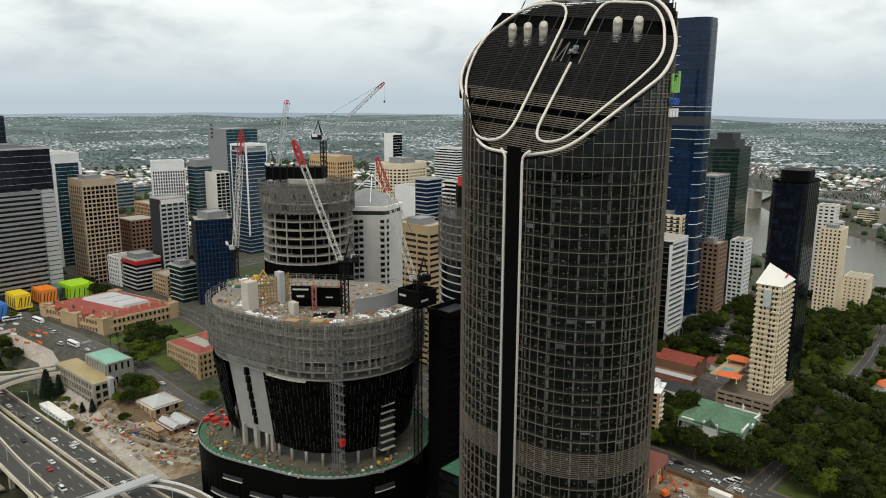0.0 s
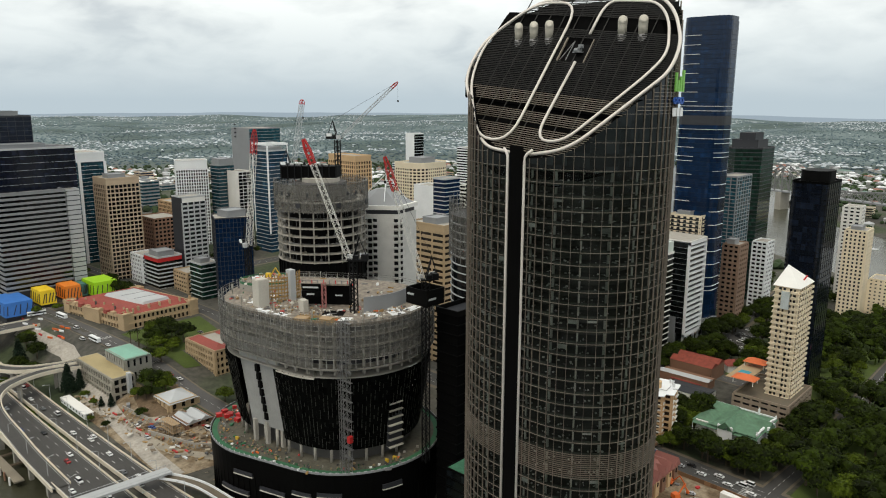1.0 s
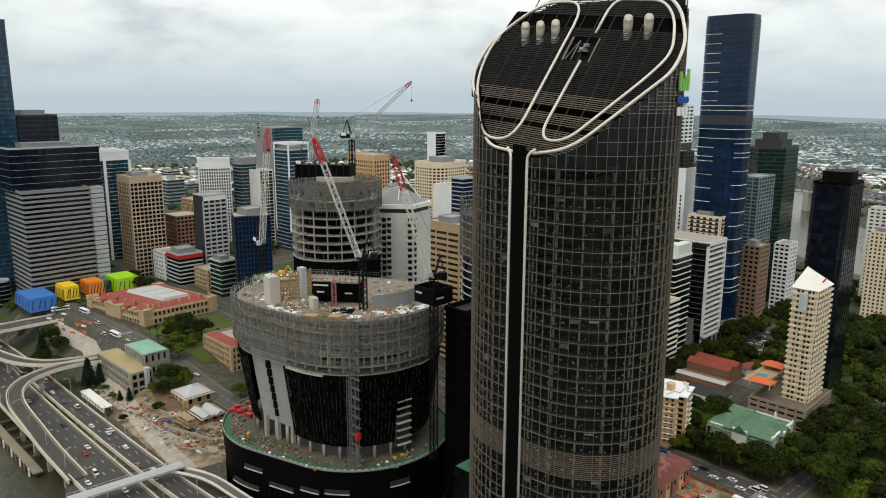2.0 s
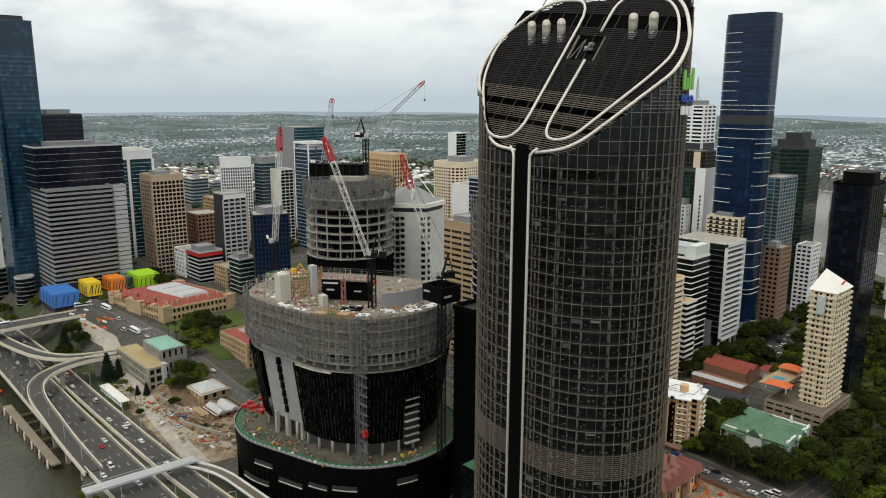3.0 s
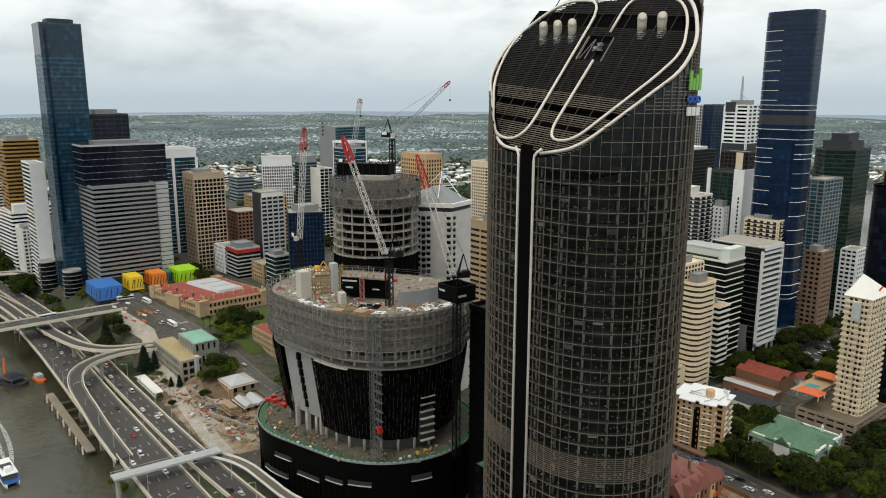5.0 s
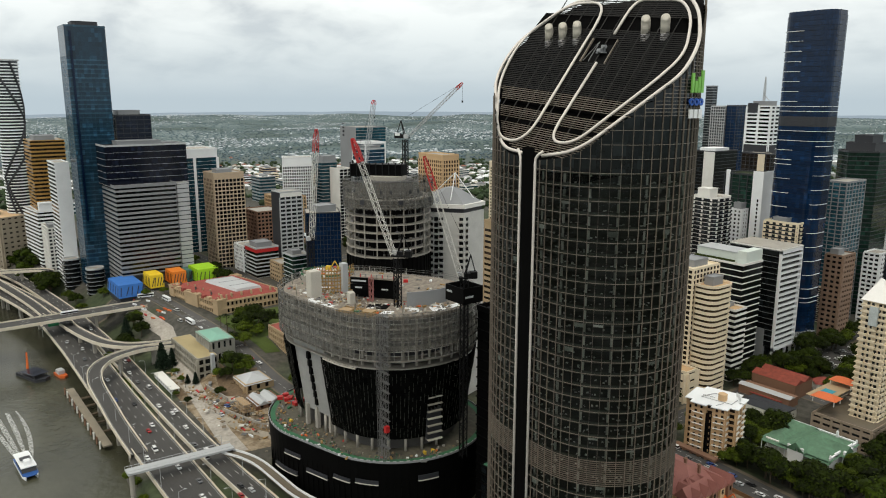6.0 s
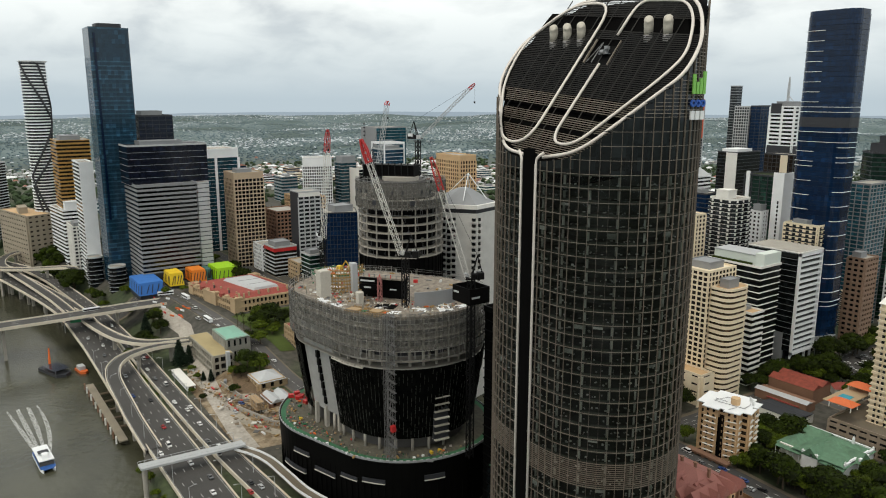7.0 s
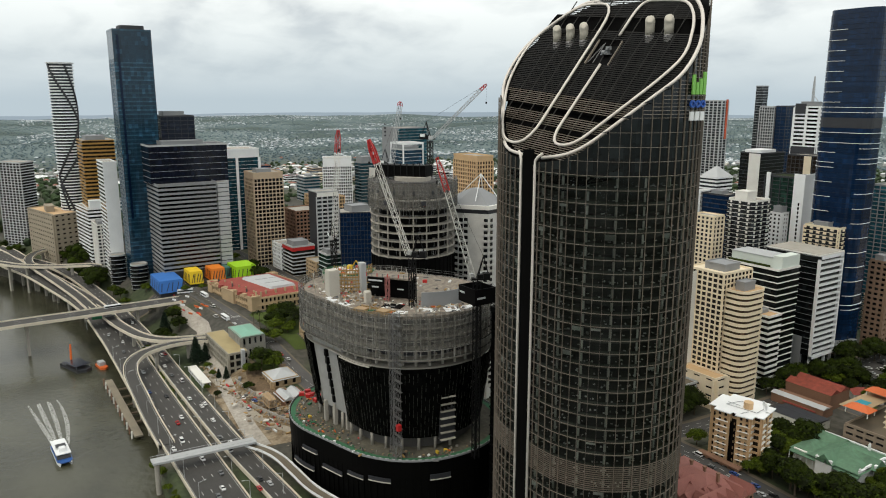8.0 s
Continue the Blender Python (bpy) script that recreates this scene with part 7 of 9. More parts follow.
for (ax, ay), (bx, by) in (((-8, -4), (7, -1)), ((-8, -4), (-6, 5)), ((7, -1), (6, 6)), ((-6, 5), (-1, 6)), ((-9, -1), (-3, 0)), ((3, -8), (4, -3))):
    part("roof_pipe", MB().beam((ax, ay, 21.2 - z0), (bx, by, 21.2 - z0), 0.22), GREY, ob)
for x, y in ((5, 7), (7, 5.5), (9, 3)):
    part("roof_antenna", MB().tube([(x, y, 20.7 - z0), (x, y, 24.6 - z0)], 0.12, 6).box(x - 0.5, y - 0.2, 22.4 - z0, x - 0.15, y + 0.2, 24.6 - z0).box(x + 0.2, y - 0.2, 22.4 - z0, x + 0.5, y + 0.2, 24.6 - z0), WHITE, ob)
arc = MB()
for k in range(6):
    arc.box(-173 + k * 4.2 - cx, 330.5 - cy, 0, -171.6 + k * 4.2 - cx, 332 - cy, 4)
arc.box(-173.5 - cx, 330.3 - cy, 4, -150 - cx, 334 - cy, 5)
part("arcade", arc, BRICK, ob, "brick arcade along the street")

# pink-roofed terrace
pink = thing("brick_terrace", "brick terrace houses under faded pink gabled roofs", "house", (-148, 294, -5))
part("wall_shell", MB().box(-16, -14, 0, 20, 14, 9), BRICK, pink)
part("front_wall", MB().box(-16.3, -14.4, 0, 20.3, -14, 9), TAN, pink)
part("main_roof", hip(-16, -14, 20, 14, 9, 6.0, 0.8), PINKROOF, pink)
for k, (gx, gw, gh) in enumerate(((-11.5, 3.4, 4.6), (-4.5, 2.6, 3.6), (2.5, 3.8, 5.4), (9.0, 2.4, 3.4), (16, 3.6, 5.0))):
    part("gable_roof", gable(gx - gw, -16.5, gx + gw, 2, 8.6, gh, 0.5, False), PINKROOF, pink)
    part("gable_wall", MB().box(gx - gw + 0.5, -16, 0, gx + gw - 0.5, -10, 8.6).prism(rect(gx - gw + 0.2, -16.2, gx + gw - 0.2, -15.8), 8.6, lambda x, y, q=gx, w=gw, h=gh: 8.6 + (h - 0.5) * max(0.05, 1 - abs(x - q) / w)), TAN if k % 2 else BRICK, pink)
    for wx in (-1.2, 1.2):
        part("window", MB().box(gx + wx - 0.5, -16.32, 5.4, gx + wx + 0.5, -15.9, 7.2), G_DARK, pink)
for k in range(5):
    part("side_gable", gable(11, -12 + 6 * k - 2.2, 21.5, -12 + 6 * k + 2.2, 8.8, 4.0, 0.4), PINKROOF, pink)
    part("side_wall", MB().box(18, -12 + 6 * k - 1.7, 0, 21, -12 + 6 * k + 1.7, 8.8), TAN if k % 2 else BRICK, pink)
    part("side_window", MB().box(20.9, -12 + 6 * k - 0.6, 5.2, 21.1, -12 + 6 * k + 0.6, 7.2), G_DARK, pink)
for k in range(4):
    part("chimney", MB().box(-10 + 7 * k, 1, 11, -9 + 7 * k, 2.2, 16.4).box(-10.2 + 7 * k, 0.8, 16.4, -8.8 + 7 * k, 2.4, 16.8), BRICK, pink)
    part("dormer", gable(-8 + 6.5 * k - 1.1, -8, -8 + 6.5 * k + 1.1, -2, 11.5, 1.6, 0.2, False), PINKROOF, pink)

# club with green roof
club = thing("green_roofed_club", "white colonial club house with pale green metal roofs", "house", (-129, 381, -8))
part("wall_shell", MB().box(-16, -14, 0, 16, 14, 8.5), OFFWHITE, club)
part("main_roof", hip(-8, -14, 16, 14, 8.5, 5, 1.2), PALEGREEN, club, "pale green metal roof")
part("cross_roof", gable(-3, -17, 5, 2, 8.7, 4.4, 0.5, False), PALEGREEN, club, "pale green metal roof")
part("cross_roof", gable(4, -5, 18.5, 4, 8.7, 4.2, 0.5), PALEGREEN, club, "pale green metal roof")
part("cross_roof", gable(-16, 4, -2, 13, 8.5, 3.8, 0.5), PALEGREEN, club, "pale green metal roof")
part("gable_front", MB().box(-2.6, -16.6, 8.0, 4.6, -16.2, 9.6), WHITE, club)
part("wing_roof", hip(-17, -13, -6, 4, 8, 3.2, 1.0), PALEGREEN, club, "pale green metal roof")
part("verandah_roof", MB().prism(rect(-17, -16.5, 17, -13.5), lambda x, y: 7.0 + 0.3 * (y + 16.5), lambda x, y: 7.2 + 0.3 * (y + 16.5)), PALEGREEN, club)
for k in range(12):
    part("verandah_post", MB().box(-16.8 + 3 * k, -16.3, 0, -16.5 + 3 * k, -16, 7), WHITE, club)
for gx, gy in ((16, -6), (16, 6), (2, -14.5)):
    part("parapet_gable", MB().prism([(gx - 0.4, gy - 3), (gx + 0.4, gy - 3), (gx + 0.4, gy + 3), (gx - 0.4, gy + 3)], 8.3, lambda x, y, q=gy: 13.2 - abs(y - q) * 0.9), WHITE, club)
for wx0, wy0, wx1, wy1, wh in ((15.8, -14.2, 16.4, 14.2, 9.6), (-16.4, 13.8, 16.4, 14.4, 9.4), (-2.9, -17.3, 4.9, -16.7, 10.4), (17.9, -4.6, 18.7, 3.6, 10.6)):
    part("parapet_wall", MB().box(wx0, wy0, 0.5, wx1, wy1, wh).box(wx0 - 0.15, wy0 - 0.15, wh, wx1 + 0.15, wy1 + 0.15, wh + 0.35), WHITE, club, "white rendered parapet wall")
for gx, gy in ((16.1, -13.5), (16.1, 0), (16.1, 13.5), (-2.4, -17), (4.4, -17)):
    part("urn", MB().tube([(gx, gy, 9.6), (gx, gy, 10.6), (gx, gy, 11.4)], [0.45, 0.55, 0.1], 8), WHITE, club)
for gx, gy in ((9, 8),):
    part("finial", MB().box(gx - 0.5, gy - 0.5, 10, gx + 0.5, gy + 0.5, 14.4).tube([(gx, gy, 14.4), (gx, gy, 15.6)], [0.45, 0.05], 8), WHITE, club)

# old mill, sheds, car park and pool deck
mill = thing("old_mill", "brick warehouse under a rusty red roof", "warehouse", (-182, 451, -8))
part("wall_shell", MB().box(-14, -10, 0, 14, 10, 10), BRICK, mill)
part("sawtooth_roof", gable(-14, -10, 14, 0, 10, 2.4, 0.2), mat("rusty_red_roof", (0.24, 0.05, 0.03), 0.8, var=0.45, scale=1.2), mill, "rusty red corrugated roof")
part("rear_roof", gable(-14, 0.5, 14, 10, 10, 2.4, 0.2), MATS["rusty_red_roof"], mill)
sh = thing("long_shed", "long low shed with a pale roof", "shed", (-180, 432, -8))
part("wall_shell", MB().box(-16, -5, 0, 16, 5, 6), BRICK, sh)
part("roof", gable(-16, -5, 16, 1, 6, 1.2, 0.4), GREY_L, sh)
part("red_awning", MB().box(-8, -6.4, 3.4, 12, -5, 3.7), REDROOF, sh)
sh = thing("black_roofed_shed", "white shed with a black roof", "shed", (-169, 412, -8))
part("wall_shell", MB().box(-13, -8, 0, 13, 8, 5.5), OFFWHITE, sh)
part("roof", gable(-13, -8, 13, 8, 5.5, 0.9, 0.15), GREY_D, sh)
pool = thing("roof_pool", "blue swimming pool in a tan roof deck", "pool", (-139, 421, 12.2))
part("deck", MB().box(-8, -12, 0, 4, 18, 0.25), SAND, pool)
part("water", MB().box(-5, -4, 0.25, 1, 4, 0.4), mat("pool_water", (0.06, 0.36, 0.46), 0.15, var=0.1), pool)
for x, y in ((-135, 407), (-140, 437)):
    c = thing("orange_pavilion", "small open pavilion under an orange tiled roof", "pavilion", (x, y, 12.2), group="pool pavilions")
    part("roof", hip(-6, -4, 6, 4, 3, 2.4, 0.6), ORANGE, c)
    for px, py in ((-5.5, -3.5), (5.5, -3.5), (5.5, 3.5), (-5.5, 3.5)):
        part("post", MB().box(px - 0.2, py - 0.2, 0, px + 0.2, py + 0.2, 3), OFFWHITE, c)
for i, (x, y, s, c) in enumerate(((-160, 560, 9, REDROOF), (-148, 575, 8, ORANGE), (-140, 545, 8, REDROOF), (-75, 520, 8, REDROOF), (-72, 505, 7, ORANGE), (-150, 520, 9, GREY_L), (-165, 475, 8, REDROOF), (-150, 600, 9, OFFWHITE), (-145, 640, 10, CREAM))):
    h_ = thing("small_house", "small house with a pitched tiled roof", "house", (x, y, land(x, y)), rz=(i * 37) % 90, group="houses near the gardens")
    part("wall_shell", MB().box(-s, -s * 0.7, -1, s, s * 0.7, 5), OFFWHITE, h_)
    part("roof", hip(-s, -s * 0.7, s, s * 0.7, 5, 3, 0.7), c, h_)
ob = thing("pyramid_roof", "white pyramid roof on the banded office", "roof", (-408, 647, 95))
part("slope", MB().prism(rect(-10, -12, 10, 12), 0, 10, top=rect(-0.5, -0.5, 0.5, 0.5)), GREY_L, ob)
part("pitched_crown", MB().prism([(-19, -11), (1, -17), (16.5, -5), (11, 13), (-16, 17)], 0, 8, top=[(-3, -3), (0, -4), (3, -2), (2, 2), (-3, 2)]), GREY, thing("hotel_crown", "pitched grey roof crown with a white frame", "roof", (-302, 286, 110.8)))
fr = thing("roof_frame", "thin white pyramid frame over the roof crown", "roof frame", (-302, 288, 113))
for a, b in (((-11, -9), 0), ((10, -11), 0), ((11, 5), 0), ((-10, 9), 0)):
    part("frame_bar", MB().beam((*a, 0), (0, 0, 14), 0.4), WHITE, fr)
an = thing("antenna_mast", "red and white lattice antenna mast on the white tower", "antenna", (-384, 758, 160))
part("mast", lattice(MB(), (0, 0, 0), (0, 0, 30), 1.6, 2, 0.25, 0.3), GREY_L, an)
part("arm", MB().beam((0, 0, 12), (7, -2, 6), 0.5), GREY_L, an)

# ---------------------------------------------------------------- trees


def ico(mb, c, r, rnd, rough=0.2, squash=1.0):
    t = (1 + 5 ** 0.5) / 2
    base = [(-1, t, 0), (1, t, 0), (-1, -t, 0), (1, -t, 0), (0, -1, t), (0, 1, t), (0, -1, -t), (0, 1, -t), (t, 0, -1), (t, 0, 1), (-t, 0, -1), (-t, 0, 1)]
    fs = [(0, 11, 5), (0, 5, 1), (0, 1, 7), (0, 7, 10), (0, 10, 11), (1, 5, 9), (5, 11, 4), (11, 10, 2), (10, 7, 6), (7, 1, 8), (3, 9, 4), (3, 4, 2), (3, 2, 6), (3, 6, 8), (3, 8, 9), (4, 9, 5), (2, 4, 11), (6, 2, 10), (8, 6, 7), (9, 8, 1)]
    k = len(mb.v)
    for x, y, z in base:
        q = r / 1.9 * (1 + rnd.uniform(-rough, rough))
        mb.v.append((c[0] + x * q, c[1] + y * q, c[2] + z * q * squash))
    mb.f += [(a + k, b + k, d + k) for a, b, d in fs]


def leaf_cloud(mb, c, r, count, size, rnd, squash=0.8):
    for _ in range(count):
        u, a = rnd.uniform(-0.5, 1), rnd.uniform(0, 2 * math.pi)
        s = math.sqrt(max(0, 1 - u * u))
        d = r * rnd.uniform(0.8, 1.08)
        p = Vector((c[0] + d * s * math.cos(a), c[1] + d * s * math.sin(a), c[2] + d * u * squash))
        n = Vector((rnd.gauss(0, 0.5) + s * math.cos(a), rnd.gauss(0, 0.5) + s * math.sin(a), rnd.gauss(0, 0.4) + u + 0.5)).normalized()
        e = n.orthogonal().normalized()
        e = (Matrix.Rotation(rnd.uniform(0, 6.28), 3, n) @ e) * size * rnd.uniform(0.6, 1.3)
        f = n.cross(e) * rnd.uniform(0.5, 0.9)
        mb.quad(tuple(p - e), tuple(p - f * 0.8), tuple(p + e), tuple(p + f))


def make_tree(seed, h, spread, leaf, label, name="tree", leaf_size=0.6):
    rnd = random.Random(seed)
    ob = thing(name, label, "tree", (0, 0, 0))
    tr = MB().tube([(0, 0, -0.5), (0.2, 0.1, h * 0.2), (0.1, 0.3, h * 0.45), (0.3, 0.2, h * 0.7)], [h * 0.035, h * 0.028, h * 0.02, h * 0.008], 7)
    blobs = []
    for k in range(11):
        a, rr = 2.4 * k + rnd.uniform(-0.4, 0.4), spread * math.sqrt((k + 0.4) / 11) * 0.75
        z = h * (0.86 - 0.38 * (rr / spread) ** 1.5 + rnd.uniform(-0.06, 0.06))
        c = (rr * math.cos(a), rr * math.sin(a), z)
        blobs.append((c, spread * rnd.uniform(0.30, 0.46)))
        tr.tube([(0.1, 0.2, h * 0.4), (c[0] * 0.5, c[1] * 0.5, h * 0.5 + (z - h * 0.5) * 0.5), c], [h * 0.014, h * 0.009, h * 0.003], 5)
    part("trunk", tr, BARK, ob)
    cr = MB()
    for c, r in blobs:
        ico(cr, c, r * 0.82, rnd, 0.22, 0.8)
        leaf_cloud(cr, c, r, 85, leaf_size, rnd)
    part("crown", cr, leaf, ob)
    return ob


def make_pine(seed, h):
    rnd = random.Random(seed)
    ob = thing("norfolk_pine", "tall dark green tiered pine tree", "tree", (0, 0, 0))
    part("trunk", MB().tube([(0, 0, -0.5), (0, 0, h)], [0.5, 0.06], 7), BARK, ob)
    cr = MB()
    for k in range(16):
        z = h * (0.12 + 0.86 * k / 16)
        R = 0.26 * h * (1 - k / 16.5) ** 0.8
        for j in range(9):
            a = 2 * math.pi * (j / 9) + k
            tip = Vector((R * math.cos(a), R * math.sin(a), z - R * 0.05))
            for q in range(5):
                p = Vector((0, 0, z)).lerp(tip, 0.25 + 0.18 * q)
                leaf_cloud(cr, p, 0.35, 3, 0.75 * (1 - 0.4 * k / 16), rnd, 0.4)
    part("crown", cr, LEAF_D, ob)
    return ob


def make_palm(seed, h):
    rnd = random.Random(seed)
    ob = thing("palm_tree", "slim palm with a tuft of drooping fronds", "tree", (0, 0, 0))
    part("trunk", MB().tube([(0, 0, -0.5), (0.2, 0, h * 0.5), (0.3, 0.1, h)], [0.28, 0.2, 0.18], 7), BARK, ob)
    cr = MB()
    for k in range(16):
        a = 2 * math.pi * k / 16
        R, up = rnd.uniform(2.2, 3.0), rnd.uniform(0.2, 1.2)
        prev = (0.3, 0.1, h)
        for q in range(1, 5):
            f = q / 4
            p = (0.3 + R * f * math.cos(a), 0.1 + R * f * math.sin(a), h + up * math.sin(f * 2.2) * 1.2 - 1.4 * f * f)
            w = 0.45 * (1 - f * 0.6)
            sx, sy = -math.sin(a) * w, math.cos(a) * w
            cr.quad((prev[0] - sx, prev[1] - sy, prev[2]), (p[0] - sx, p[1] - sy, p[2]), (p[0] + sx, p[1] + sy, p[2]), (prev[0] + sx, prev[1] + sy, prev[2]))
            prev = p
    part("crown", cr, LEAF, ob)
    return ob


FIGS = [make_tree(11, 13, 8.5, LEAF, "broad dark green fig tree"), make_tree(12, 11, 7.0, LEAF, "rounded dark green tree"), make_tree(13, 15, 9.5, LEAF, "large spreading dark green tree"), make_tree(14, 9, 5.5, LEAF_L, "bright green street tree", leaf_size=0.5), make_tree(15, 7, 4.2, LEAF_L, "small bright green tree", leaf_size=0.45)]
PINE, PALM = make_pine(3, 21), make_palm(5, 9)
for i, ob in enumerate(FIGS + [PINE, PALM]):
    ob["group"] = "trees"
first = {}
rt = random.Random(21)


def plant(kind, x, y, s=None, z=None):
    ob = (FIGS + [PINE, PALM])[kind]
    s = s or rt.uniform(0.8, 1.25)
    m = pose(x, y, land(x, y) if z is None else z, 0, 0, rt.uniform(0, 360))
    if kind not in first:
        first[kind] = True
        ob.matrix_basis = m @ Matrix.Diagonal((s, s, s, 1))
        return ob
    c = copy_thing(ob, m)
    c.scale = (s, s, s * rt.uniform(0.9, 1.1))
    return c


def grove(x0, y0, x1, y1, n, kinds, gap=6.0, keep=lambda x, y: True):
    done, tries = [], 0
    while len(done) < n and tries < n * 30:
        tries += 1
        x, y = rt.uniform(x0, x1), rt.uniform(y0, y1)
        if keep(x, y) and all(math.hypot(x - a, y - b) > gap for a, b in done):
            done.append((x, y))
            plant(rt.choice(kinds), x, y)


off_road = lambda x, y: abs(x + 91) > 8 and abs(y - 322) > 11 and reach_distance(x, y) > 108 and not (-127 < x < -102 and 506 < y < 532)
grove(-83, 332, -10, 450, 64, (0, 1, 2, 2, 0, 3), 6.6, off_road)
grove(-108, 336, -99, 362, 6, (0, 1), 6)
grove(-150, 335, -108, 352, 22, (1, 3, 1, 4), 4.6)
grove(-152, 366, -146, 400, 6, (1, 4), 5)
grove(-108, 366, -98, 440, 12, (1, 3, 4), 5)
grove(-178, 364, -150, 386, 10, (1, 3, 4), 5)
grove(-205, 462, -194, 640, 22, (0, 1, 3), 6, lambda x, y: not (-196 < x < -176 and 508 < y < 576))
grove(-176, 470, -146, 640, 34, (0, 1, 3), 6, lambda x, y: not (-157 < x < -110 and 470 < y < 510))
grove(-194, 470, -176, 505, 8, (1, 3, 0), 6)
grove(-194, 580, -176, 640, 8, (1, 3, 0), 6)
grove(-140, 535, -98, 640, 16, (0, 1, 2), 8)
grove(-185, 336, -176, 366, 4, (3, 4), 5)
grove(-370, 202, -350, 236, 5, (3, 4, 1), 7)
grove(-424, 184, -411, 204, 4, (3, 1), 6)
grove(-101, 352, -98.5, 500, 13, (0, 1, 3), 8)
grove(-84, 340, -82, 480, 10, (0, 2), 9)
grove(-142, 509, -104, 534, 10, (0, 1, 3), 7)
grove(-205, 430, -198, 470, 4, (1,), 6)
grove(-216, 344, -206, 372, 7, (1, 3, 0), 5)
# trees round the square, the old buildings and the expressway
grove(-452, 206, -428, 236, 9, (3, 4, 1), 6)
grove(-450, 194, -428, 200, 4, (6,), 4)
for x, y, k, s in ((-434, 153, 5, 0.95), (-487, 139, 1, 1.0), (-480, 149, 0, 0.8), (-478, 131, 3, 0.7), (-497, 146, 1, 0.9), (-508, 150, 5, 0.9), (-500, 158, 1, 1.0), (-519, 158, 0, 0.8), (-527, 162, 3, 0.9), (-386, 181, 0, 1.0), (-381, 175, 1, 0.7), (-367, 165.5, 1, 0.55), (-389, 147, 3, 0.4), (-374, 149, 1, 0.4), (-379, 186, 3, 1.15), (-384, 186, 4, 1.0), (-391, 192, 4, 0.9), (-429, 206, 3, 1.1), (-436, 212, 3, 1.0), (-424, 213, 4, 1.0), (-418, 156, 4, 0.6), (-404, 155, 4, 0.6), (-398, 157, 5, 0.35), (-392, 160, 5, 0.4), (-430, 158, 5, 0.6), (-385, 172, 4, 0.9), (-562, 150, 3, 0.9), (-672, 128, 0, 1.5), (-684, 131, 1, 1.5), (-694, 127, 0, 1.4), (-640, 137, 3, 1.0), (-622, 139, 1, 0.9), (-606, 140, 3, 0.8), (-575, 150, 4, 1.0), (-600, 156, 3, 0.9), (-549, 176, 4, 0.9), (-548, 190, 4, 0.8), (-545, 200, 3, 0.8), (-560, 236, 1, 1.1), (-552, 240, 0, 0.9), (-590, 246, 1, 1.0), (-640, 246, 3, 1.0)):
    plant(k, x, y, s)
for x in (-468, -461, -452, -430, -421, -404, -398):
    plant(4, x + rt.uniform(-3, 3), 128.6, rt.uniform(0.5, 0.8), -8.5)


def canopy(name, label, spots, leaf):
    """Many tree crowns and trunks of a far grove, joined."""
    rnd = random.Random(name)
    m = MB()
    for x, y in spots:
        z, s = land(x, y), rnd.uniform(4, 7.5)
        for _ in range(5):
            c = (x + rnd.uniform(-0.6, 0.6) * s, y + rnd.uniform(-0.6, 0.6) * s, z + s * rnd.uniform(0.8, 1.5))
            ico(m, c, s * rnd.uniform(0.4, 0.6), rnd, 0.25, 0.8)
            leaf_cloud(m, c, s * 0.58, 26, 0.8, rnd)
        m.tube([(x, y, z - 1), (x, y, z + s)], 0.4, 5)
    solid(name, m, leaf, label, "trees", "stuff")


def spots(x0, y0, x1, y1, n, keep=lambda x, y: True):
    out = []
    while len(out) < n:
        p = (rt.uniform(x0, x1), rt.uniform(y0, y1))
        if keep(*p):
            out.append(p)
    return out


canopy("garden_trees", "dense dark green garden trees running down to the river", spots(-84, 440, 20, 730, 190, off_road) + spots(-140, 640, -98, 720, 26) + spots(-140, 536, -100, 640, 34) + spots(-126, 452, -99, 504, 14, lambda x, y: x > -112) + spots(-300, 690, -100, 770, 50, lambda x, y: reach_distance(x, y) > 112 and not (-275 < x < -225 and y < 700)), LEAF)
canopy("riverbank_trees", "trees between the ramps and the far river bank", spots(-1000, 60, -690, 175, 110, lambda x, y: y > bank_y(x) + 40 and not (-800 < x < -700 and y > 130) and not (-885 < x < -792 and 88 < y < 136) and not (-945 < x < -890 and 66 < y < 108)) + spots(-805, 112, -735, 130, 16), LEAF)
canopy("hill_park_trees", "dark trees of a park among the office towers", spots(-900, 320, -712, 400, 60) + spots(-645, 330, -600, 400, 12), LEAF)
for x, y in ((-312, 100), (-304, 101.5), (-288, 100), (-281, 103), (-274, 100), (-262, 102)):
    plant(4, x, y, rt.uniform(0.45, 0.7), -8.5)

# ---------------------------------------------------------------- cars and boats
CAR_COLS = (("white", (0.72, 0.72, 0.72), 9), ("silver", (0.42, 0.43, 0.44), 5), ("black", (0.015, 0.015, 0.017), 4), ("red", (0.36, 0.015, 0.015), 3), ("blue", (0.02, 0.06, 0.22), 2), ("grey", (0.12, 0.125, 0.13), 4))
TYRE = mat("tyre_rubber", (0.015, 0.015, 0.015), 0.9)
CAR_GLASS = mat("car_glass", (0.012, 0.014, 0.016), 0.1)


